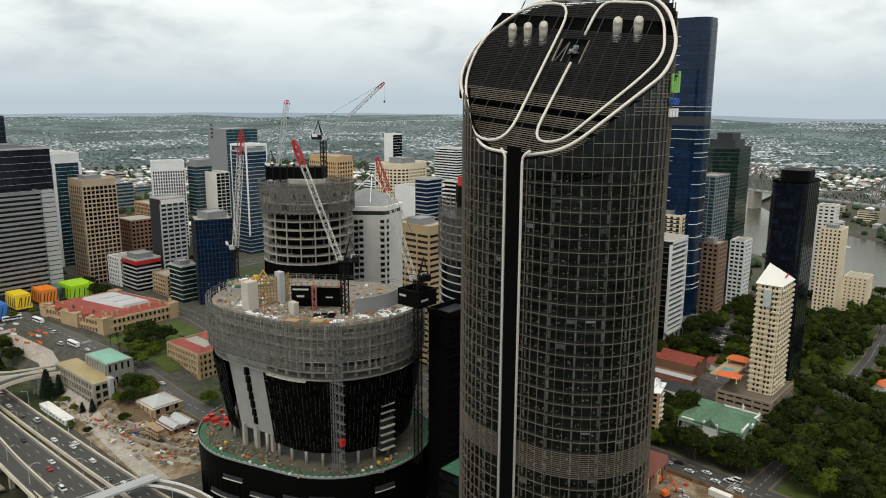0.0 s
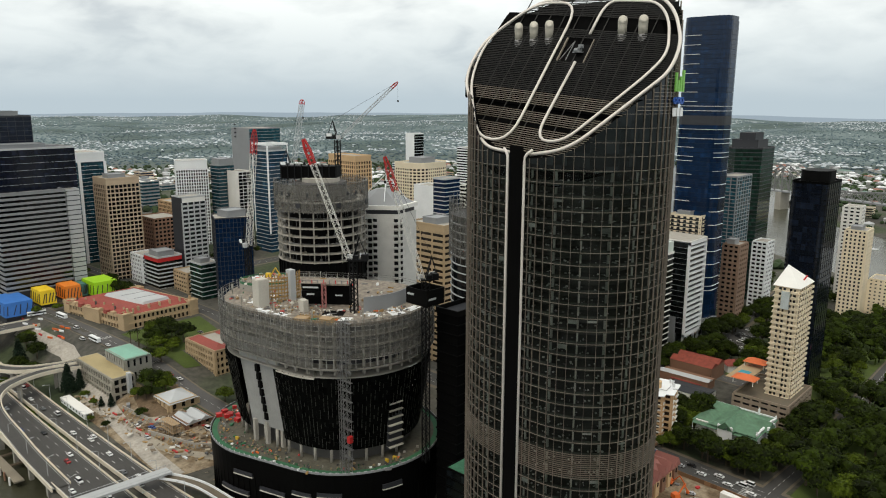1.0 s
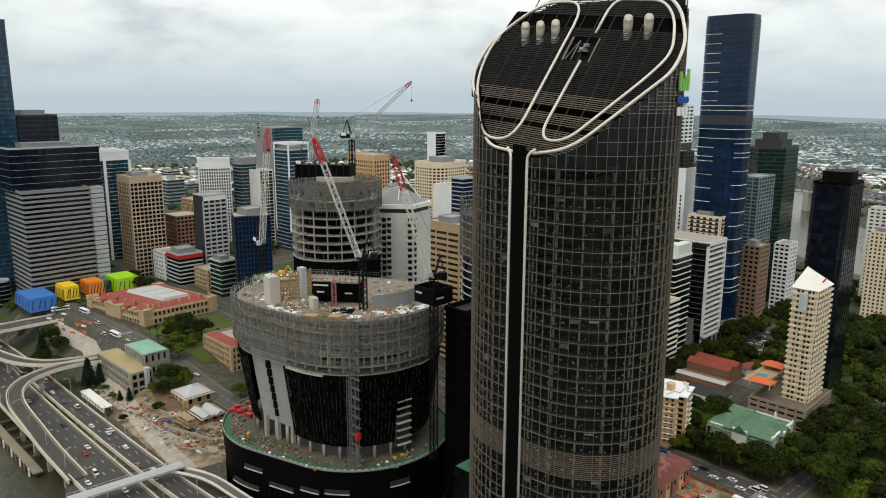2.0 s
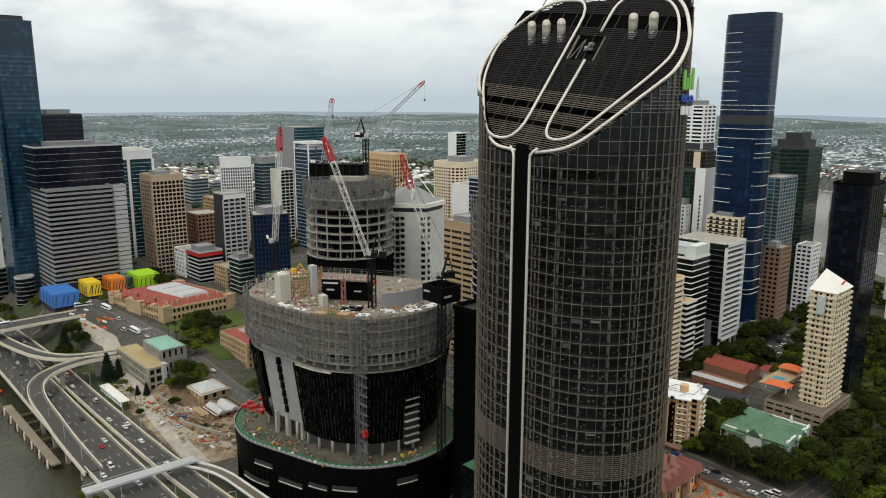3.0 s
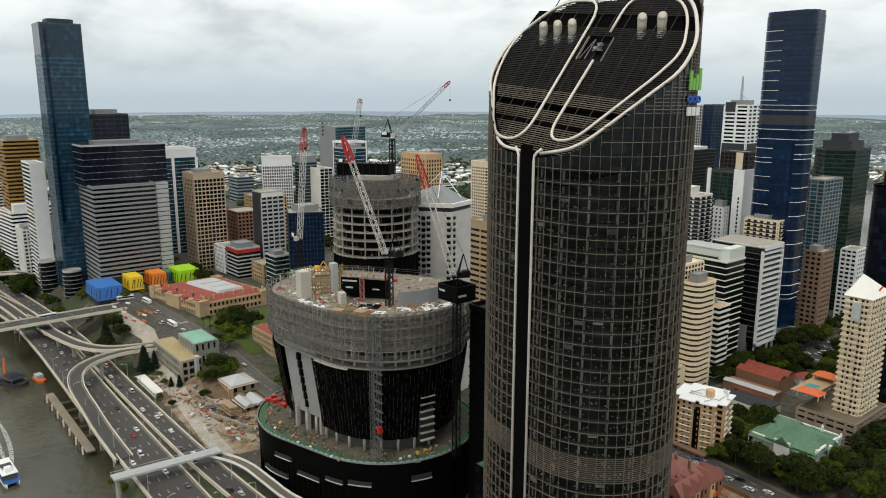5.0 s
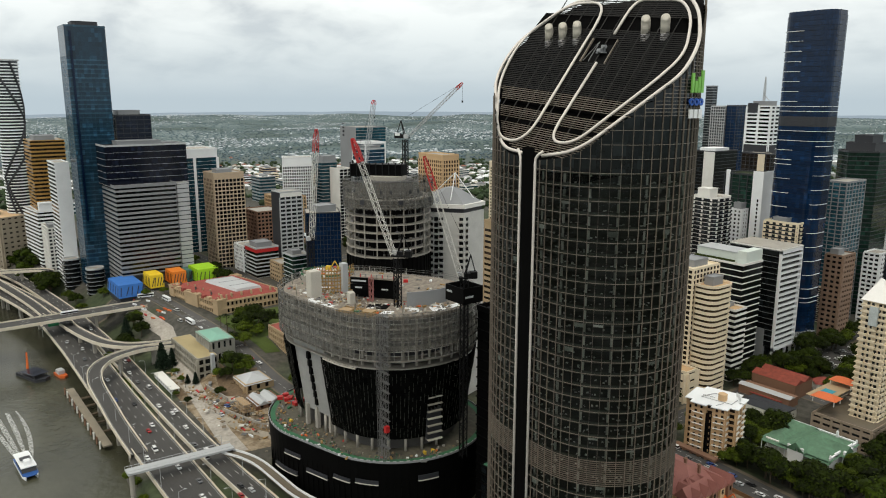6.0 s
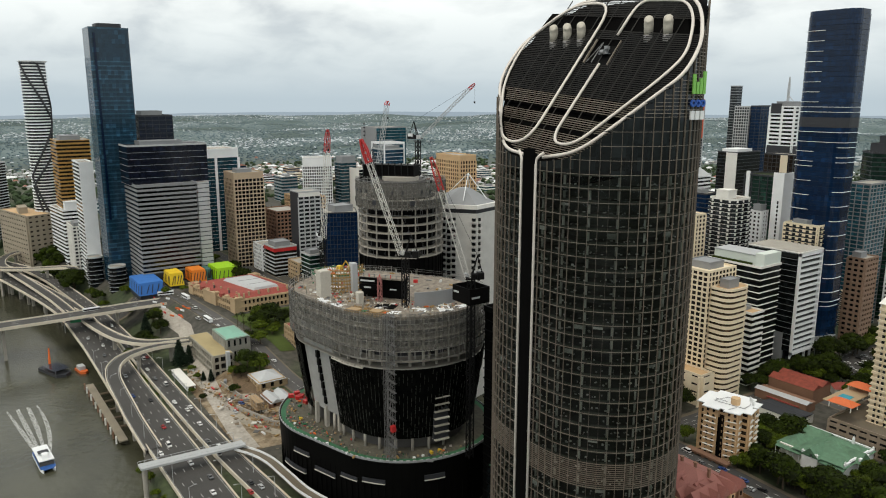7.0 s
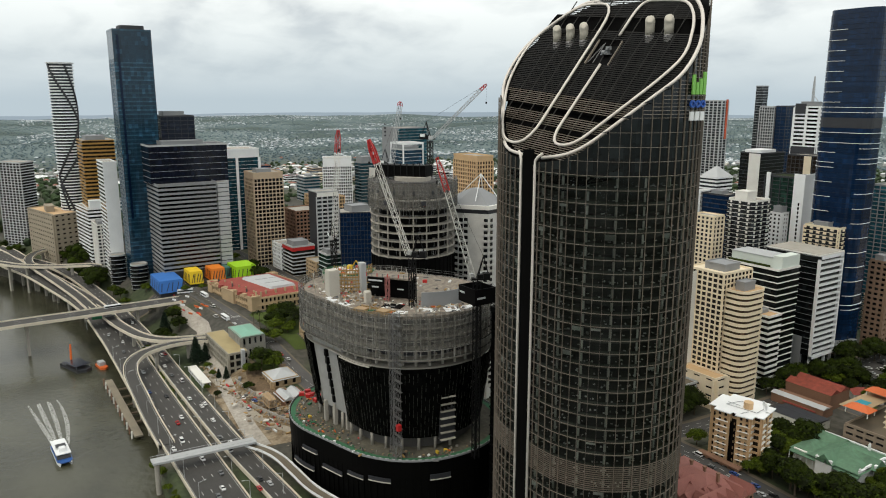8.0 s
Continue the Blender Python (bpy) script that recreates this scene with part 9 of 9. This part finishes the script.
for k in range(9):
    small_box("tool_container", "red steel tool container", "container", -288 + cl.uniform(-4, 4) + k * 0.9, 168 + cl.uniform(-3, 4) + k * 0.6, 22.95, 1.3, 1.0, 1.8, REDPAINT, cl.uniform(0, 90))
# top deck
for k in range(64):
    a, r = cl.uniform(0, 6.28), 33 * math.sqrt(cl.random())
    x, y = -240 + r * 1.25 * math.cos(a), 197 + r * math.sin(a)
    if math.hypot(x + 234, y - 201) > 33 and math.hypot(x + 260, y - 191.5) > 27:
        continue
    nm, lab, cat, m, w, d, h = cl.choices(kinds, (2, 9, 1, 6, 1, 7, 0.6))[0]
    small_box(nm, lab, cat, x, y, 83.62, w * 0.7, d * 0.6, h * 0.6, m, cl.uniform(0, 180))
for k in range(14):
    small_box("material_pallet", "pallet of white wrapped building material", "pallet", -278 + cl.uniform(-6, 6), 190 + cl.uniform(-6, 6), 86.82, 0.9, 0.7, 0.9, cl.choice((WHITE, ORANGEP, REDPAINT)), cl.uniform(0, 180))
for k in range(22):
    p = body(-3.5, 60)[(k * 5 + 31) % 60]
    if p[1] < 205:
        solid("prop_post", MB().tube([(*p, 83.6), (*p, 83.6 + cl.uniform(2.5, 5))], 0.28, 8), CONC_L, "short raw concrete column stub on the deck", "column", group="column stubs")
exc = thing("small_excavator", "small yellow excavator on the side deck", "excavator", (-279, 192, 86.82), 40)
for q in (-1.2, 0.6):
    part("track", MB().prism([(-1.1, q), (1.1, q), (1.1, q + 0.6), (-1.1, q + 0.6)], 0, 0.7, top=rect(-1.5, q, 1.5, q + 0.6)), TYRE, exc)
part("house", MB().prism(rect(-1.4, -1, 1.2, 1), 0.7, 2.6, top=rect(-1.3, -0.9, 0.8, 0.9)), YELLOWP, exc)
part("arm", MB().beam((1, 0, 1.6), (3.2, 0, 5.2), 0.45).beam((3.2, 0, 5.2), (5.0, 0, 2.2), 0.4).box(4.6, -0.5, 1.4, 5.4, 0.5, 2.3), YELLOWP, exc)

def debris(name, label, spots, z, n, seed, palette, size=(0.25, 1.6)):
    """Loose boards, bags, pipes and offcuts that nobody could count, joined."""
    r = random.Random(seed)
    m = MB()
    for _ in range(n):
        cx, cy, rx, ry = r.choice(spots)
        x, y = r.gauss(cx, rx / 2), r.gauss(cy, ry / 2)
        if (math.hypot(x + 234, y - 201) > 34.5 and math.hypot(x + 260, y - 191.5) > 28.5) if z > 80 and z < 85 else False:
            continue
        if 20 < z < 25 and (min(math.hypot(x + 234, y - 201) - 38.5, math.hypot(x + 260, y - 191.5) - 36.5) > 0 or math.hypot(x + 234, y - 201) < 28.2 or math.hypot(x + 260, y - 191.5) < 22.2):
            continue
        a, w = r.uniform(0, 3.14), r.uniform(*size)
        d = w * r.choice((0.15, 0.3, 0.6, 0.9))
        h = r.uniform(0.1, 0.9)
        c, s_ = math.cos(a) * w, math.sin(a) * w
        m.beam((x - c / 2, y - s_ / 2, z + h / 2), (x + c / 2, y + s_ / 2, z + h / 2 + r.uniform(0, 0.2)), d, h)
    mt = mat(name + "_mix", (0.5, 0.5, 0.5), 0.8)
    nn, ll = mt.node_tree.nodes, mt.node_tree.links
    g, cr = nn.new("ShaderNodeNewGeometry"), nn.new("ShaderNodeValToRGB")
    ll.new(g.outputs["Random Per Island"], cr.inputs[0])
    cr.color_ramp.interpolation = "CONSTANT"
    while len(cr.color_ramp.elements) < len(palette):
        cr.color_ramp.elements.new(0.5)
    for e, (p, c) in zip(cr.color_ramp.elements, palette):
        e.position, e.color = p, (*c, 1)
    ll.new(cr.outputs[0], nn["Principled BSDF"].inputs["Base Color"])
    solid(name, m, mt, label, "debris", "stuff")


PAL = ((0.0, (0.68, 0.66, 0.60)), (0.24, (0.45, 0.42, 0.36)), (0.55, (0.30, 0.20, 0.10)), (0.70, (0.10, 0.10, 0.10)), (0.88, (0.42, 0.06, 0.05)), (0.935, (0.05, 0.18, 0.10)), (0.975, (0.50, 0.25, 0.05)))
debris("deck_debris", "loose white sheets, timber and red bags strewn over the deck", ((-212, 201, 18, 18), (-215, 205, 14, 22), (-250, 180, 20, 14), (-265, 180, 16, 12), (-240, 172, 20, 8), (-228, 180, 20, 12)), 83.62, 420, 5, PAL)
debris("terrace_debris", "white and red rubble on the side terrace", ((-278, 190, 10, 12),), 86.82, 260, 6, PAL)
debris("podium_debris", "building materials strewn along the podium terrace", ((-282, 170, 14, 14), (-262, 158, 20, 5), (-236, 163, 24, 4), (-205, 174, 10, 10), (-198, 190, 4, 16), (-222, 166, 26, 6), (-250, 162, 20, 8)), 22.95, 460, 7, ((0.0, (0.40, 0.05, 0.04)), (0.05, (0.34, 0.32, 0.28)), (0.26, (0.30, 0.21, 0.12)), (0.5, (0.06, 0.06, 0.06)), (0.72, (0.045, 0.12, 0.06)), (0.985, (0.50, 0.20, 0.05))), (0.2, 1.1))
for x, y, w, d, a in ((-206, 203, 3.2, 5.5, 70), (-209, 193, 4.0, 2.4, 40), (-203.5, 211, 2.0, 4.0, 10), (-245, 166.5, 5.0, 2.0, 5), (-258, 172, 3.6, 2.6, 20), (-262, 180, 3.0, 2.2, 60), (-236, 168, 3.2, 1.6, 12), (-212, 182, 3.0, 2.0, 50)):
    sheet = MB()
    for u in range(4):
        for v in range(3):
            if (u * 3 + v + int(w)) % 5:
                sheet.box(-w + u * w / 2, -d + v * d / 1.5, 0.02 * ((u + v) % 3), -w + u * w / 2 + w / 2.15, -d + v * d / 1.5 + d / 1.65, 0.06 + 0.05 * ((u * v) % 3))
    c = solid("membrane_sheets", sheet, WHITE, "white membrane and plasterboard sheets laid out on the deck", "sheets", "stuff")
    c.matrix_basis = pose(x, y, 83.63, 0, 0, a)
tf = thing("timber_falsework", "brown timber falsework and joists laid out on the deck", "formwork", (-218, 170.5, 83.65))
for k in range(15):
    part("joist", MB().box(-9 + 1.2 * k, -1.2 - 0.25 * k * 0.4, 0.25, -8.7 + 1.2 * k, 7.5, 0.55), MATS["formwork_timber"], tf, rz=0.45)
for k in range(5):
    part("bearer", MB().box(-9, -0.6 + 1.8 * k, 0, 8.5, -0.3 + 1.8 * k, 0.25), MATS["formwork_timber"], tf, rz=0.45)
part("plywood_sheet", MB().box(-8.5, 1, 0.56, -3.5, 5, 0.6).box(1, 3, 0.56, 6, 7, 0.6), mat("raw_plywood", (0.36, 0.25, 0.14), 0.8, var=0.2), tf, rz=0.45)

# dark hoarding boards with plain light bars, on the deck
sb = thing("hoarding_sign", "black hoarding boards with pale bars and a round emblem", "sign", (-230.2, 186.2, 83.6), 38)
part("left_board", MB().box(-9.6, -0.4, 7.7, -1.6, 0.4, 10.2), BLACK, sb)
part("left_board", MB().box(-9.6, -0.4, 4.8, -1.6, 0.4, 7.3), BLACK, sb)
part("right_board", MB().box(1.2, -0.4, 4.6, 9.8, 0.4, 10.2), BLACK, sb)
part("frame", lattice(MB(), (-0.2, 0, 0), (-0.2, 0, 11), 1.5, 1.5, 0.15, 1.0), mat("faded_red_steel", (0.40, 0.16, 0.15), 0.6), sb)
part("bar", MB().box(-9.0, -0.46, 8.5, -2.4, -0.4, 9.2), GREY_L, sb, "pale bar of unreadable lettering")
part("bar", MB().box(-7.4, -0.46, 5.6, -4.2, -0.4, 6.3), GREY_L, sb, "pale bar of unreadable lettering")
part("emblem", MB().prism([(x, z) for x, z in circle(5.4, 8.4, 0.9, 10)], -0.46, -0.4), GREY_L, sb)
sb.children[-1].rotation_euler = (radians(90), 0, 0)
part("bar", MB().box(4.6, -0.46, 5.4, 7.6, -0.4, 6.0), GREY_L, sb, "pale bar of unreadable lettering")
part("formwork_top", MB().box(-10, 0.5, 9.6, 10.5, 8, 10.3), MATS["dusty_deck"], sb)
for k in range(9):
    part("formwork_post", MB().box(-10.5 + 2.5 * k, 0.6, 10.3, -10.2 + 2.5 * k, 0.9, 11.8), STEEL if k % 2 else REDPAINT, sb)
part("formwork_rail", MB().box(-11, 0.65, 11.4, 10.5, 0.8, 11.55), STEEL, sb)
part("back_wall", MB().box(-11, 5.6, 0, 10.5, 6, 10), BLACK, sb)

# hoist mast on the front of the round building
ho = thing("hoist_mast", "grey lattice builders' hoist up the facade with a red cage", "hoist", (-203.9, 175.2, 22.9))
part("mast", lattice(MB(), (0, 0, 0), (0, 0, 64), 2.2, 2.0, 0.10, 1.0), STEEL, ho)
part("second_mast", lattice(MB(), (-2.6, -0.8, 0), (-2.6, -0.8, 62), 1.4, 2.0, 0.08, 1.0), STEEL, ho)
for k in range(15):
    part("landing", MB().box(-3.6, 0.4, 6 + 4.0 * k, 1.8, 1.6, 6.15 + 4.0 * k).box(-3.6, 0.4, 7.1 + 4.0 * k, 1.8, 0.48, 7.2 + 4.0 * k), STEEL, ho)
part("cage", MB().box(1.2, -1.4, 14, 2.8, 0.4, 16.6), REDPAINT, ho, "red hoist cage")
# open strip of bare slabs in the black facade
st = thing("open_bay", "bare concrete bay still open in the black facade", "opening", (-201.3, 198, 0), 82)
for k in range(7):
    part("bay_slab", MB().box(-3.4, -1.6 + 0.0, 27.5 + 3.2 * k, 3.4, 1.5, 28.0 + 3.2 * k), CONC_L if k % 3 == 0 else CONC, st)
part("bay_back", MB().box(-3.4, -0.4, 27, 3.4, 1.6, 48), GREY_D, st)

# street furniture: lamp posts along the expressway
lamp = thing("street_lamp", "grey steel lamp post with a double arm", "lamp", (-260, 107.6, -3), group="expressway lamps")
part("pole", MB().tube([(0, 0, 0), (0, 0, 10)], [0.14, 0.08], 6), GREY_L, lamp)
part("arm", MB().beam((0, 0, 9.9), (0, 2.6, 10.5), 0.12).box(-0.2, 2.2, 10.4, 0.2, 3.4, 10.6), GREY_L, lamp)
for k in range(1, 9):
    copy_thing(lamp, pose(-260 - 26 * k, 107.6, -3, 0, 0, 0))
for k in range(9):
    copy_thing(lamp, pose(-250 - 26 * k, 126.9, -3, 0, 0, 180))
for k in range(9):
    copy_thing(lamp, pose(-248 - 26 * k, 141.2, -3, 0, 0, 180))
gan = thing("sign_gantry", "overhead green road sign on a steel gantry", "sign", (-545, 110, 0.5))
part("beam", MB().beam((0, -8, 7), (0, 12, 7), 0.5), GREY, gan)
part("green_sign", MB().box(0.3, -4, 6, 0.5, 3, 8.5), mat("road_sign_green", (0.01, 0.22, 0.09), 0.5), gan)
for y in (-8, 12):
    part("post", MB().beam((0, y, -1), (0, y, 7), 0.5), GREY, gan)

# site yard between the expressway and the stores
tr = thing("site_cabins", "long white stacked site cabins", "cabin", (-410, 148, land(-410, 148)))
part("lower_row", MB().box(-17, -2.4, 0.2, 17, 2.4, 3.0), WHITE, tr)
part("roof", MB().prism(rect(-17.3, -2.7, 17.3, 2.7), 3.0, 3.4), OFFWHITE, tr)
for k in range(8):
    part("window", MB().box(-16 + 4.2 * k, -2.45, 1.2, -14.4 + 4.2 * k, -2.38, 2.3), GREY_D, tr)
part("end_door", MB().box(17, -1.6, 0.4, 17.06, 1.6, 2.8), GREY_D, tr)
yard = (("site_barrier", "red plastic road barrier filled with water", "barrier", REDPAINT, 2.0, 0.35, 1.1), ("site_barrier", "white plastic road barrier", "barrier", WHITE, 2.0, 0.35, 1.1), ("material_pallet", "pallet of wrapped building material", "pallet", OFFWHITE, 0.9, 0.7, 1.1), ("timber_pack", "stack of tan timber boards", "timber", MATS["formwork_timber"], 2.2, 0.7, 0.9), ("site_container", "grey steel site container", "container", GREY, 3.0, 1.2, 2.5), ("blue_sheet_stack", "stack under a blue sheet", "stack", BLUEP, 1.8, 1.2, 1.2), ("soil_skip", "brown skip of rubble", "skip", DIRT, 1.8, 1.1, 1.2))
for k in range(48):
    x = cl.uniform(-425, -292)
    y = cl.uniform(150, 151 + 0.16 * (x + 425) + 22)
    nm, lab, cat, m, w, d, h = cl.choices(yard, (1, 2, 4, 6, 3, 0.4, 6))[0]
    small_box(nm, lab, cat, x, y, land(x, y) + 0.15, w * 0.6, d * 0.7, h * 0.7, m, cl.uniform(0, 180), "yard clutter")
for k in range(26):
    x = -418 + 4.4 * k
    if k % 7 < 4:
        small_box("site_barrier", "red plastic road barrier filled with water", "barrier", x, 156 + 4 * (k % 2) + 0.05 * (x + 418), land(x, 157) + 0.2, 2.1, 0.35, 1.1, REDPAINT if k % 3 else WHITE, 6, "yard clutter")
for k in range(22):
    small_box("site_barrier", "red and white road barrier", "barrier", -575 + cl.uniform(0, 90), 172 + cl.uniform(-8, 12), land(-530, 175) + cl.uniform(-2, 1), 2.0, 0.35, 1.2, cl.choice((REDPAINT, ORANGEP, WHITE)), cl.uniform(0, 40), "yard clutter")
def yard_works():
    """Retaining walls, a pale haul road, trestles and planks of the river-side yard."""
    PALE = mat("haul_road_gravel", (0.33, 0.295, 0.235), 0.95, var=0.2, scale=0.6, fine=0.9, bump=0.2)
    for nm, poly, lift in (("haul_road", [(-420, 157), (-418, 152.5), (-360, 153), (-362, 158)], 0.34), ("haul_road_bend", [(-362, 158), (-360, 153), (-322, 158), (-324, 163)], 0.34), ("haul_road_end", [(-324, 163), (-322, 158), (-296, 172), (-299, 176)], 0.34), ("haul_road_spur", [(-372, 157), (-364, 157), (-352, 172), (-358, 174)], 0.4)):
        patch(nm, poly, PALE, "pale dusty haul road across the building site", lift)
    for x0, y0, x1, y1, h in ((-348, 160, -318, 169, 3.2), (-318, 169, -303, 182, 3.4), (-384, 163, -356, 166, 2.4)):
        w = thing("retaining_wall", "raw concrete retaining wall with timber shoring", "wall", (x0, y0, land(x0, y0) - 0.4), group="site retaining walls")
        d = Vector((x1 - x0, y1 - y0, 0))
        part("wall", MB().beam((0, 0, h / 2), tuple(d + Vector((0, 0, h / 2))), 0.5, h), CONC, w)
        n = d.normalized().cross(Vector((0, 0, 1)))
        for k in range(7):
            p = d * (k + 0.5) / 7
            part("raker", MB().beam(tuple(p + Vector((0, 0, h * 0.8))), tuple(p + n * 2.2 + Vector((0, 0, 0.3))), 0.25), MATS["formwork_timber"], w)
    sc = thing("yard_scaffold", "grey tube scaffold round an excavated store", "scaffold", (-345, 166, land(-345, 170)))
    for i in range(6):
        for j in range(3):
            part("standard", MB().box(i * 2.4, j * 2.0, 0, i * 2.4 + 0.12, j * 2.0 + 0.12, 7.5), GALV, sc)
    for z in (2.2, 4.4, 6.6):
        part("plank_deck", MB().box(-0.3, -0.2, z, 12.4, 4.3, z + 0.1), MATS["raw_plywood"], sc)
    debris("yard_debris", "timber, rubble and steel strewn over the site yard", ((-400, 160, 40, 10), (-370, 164, 50, 12), (-330, 172, 40, 14), (-310, 180, 20, 14)), land(-350, 165) + 0.3, 520, 12, ((0.0, (0.34, 0.29, 0.21)), (0.25, (0.30, 0.20, 0.10)), (0.55, (0.16, 0.12, 0.08)), (0.84, (0.55, 0.53, 0.48)), (0.9, (0.10, 0.10, 0.10)), (0.96, (0.45, 0.06, 0.04))), (0.4, 3.0))


yard_works()

# east site: hoarding, excavators
hd = thing("site_hoarding", "brown timber hoarding round the earth site", "fence", (0, 0, land(-110, 312)))
for k in range(17):
    part("panel", MB().box(-140 + 3 * k, 313.6 - 0.16 * k, 0, -137.1 + 3 * k, 313.8 - 0.16 * k, 2.4), mat("hoarding_board", (0.22, 0.12, 0.06), 0.8, rand=0.3) if k == 0 else MATS["hoarding_board"], hd)
part("red_wall", MB().box(-141, 270, 0, -139, 313, 7), mat("terracotta_wall", (0.36, 0.13, 0.07), 0.85), hd)
small_box("site_office", "white portable site office", "cabin", -101, 307, land(-101, 307) + 0.4, 5, 1.5, 2.8, OFFWHITE, -6, "east site clutter")
for x, y, a in ((-128, 302, 10), (-120, 292, 70), (-133, 308, 160)):
    ex = thing("excavator", "orange tracked excavator on bare earth", "excavator", (x, y, land(x, y) + 0.4), a, group="excavators")
    for q in (-1.5, 0.8):
        part("track", MB().prism([(-1.5, q), (1.5, q), (1.5, q + 0.7), (-1.5, q + 0.7)], 0, 0.9, top=rect(-2, q, 2, q + 0.7)), TYRE, ex)
    part("house", MB().prism(rect(-2, -1.4, 1.5, 1.4), 0.9, 2.9, top=rect(-1.9, -1.3, 1.0, 1.3)), ORANGEP, ex)
    part("arm", MB().beam((1.4, 0, 2), (4.5, 0, 5.4), 0.5).beam((4.5, 0, 5.4), (7.0, 0, 2.0), 0.45).box(6.4, -0.6, 1.0, 7.4, 0.6, 2.2), ORANGEP, ex)
for k in range(16):
    small_box("material_pallet", "pallet of building material", "pallet", cl.uniform(-136, -92), cl.uniform(284, 309), land(-110, 300) + 0.4, 1.0, 0.7, 0.8, cl.choice((OFFWHITE, MATS["formwork_timber"], REDPAINT, STEEL)), cl.uniform(0, 180), "east site clutter")
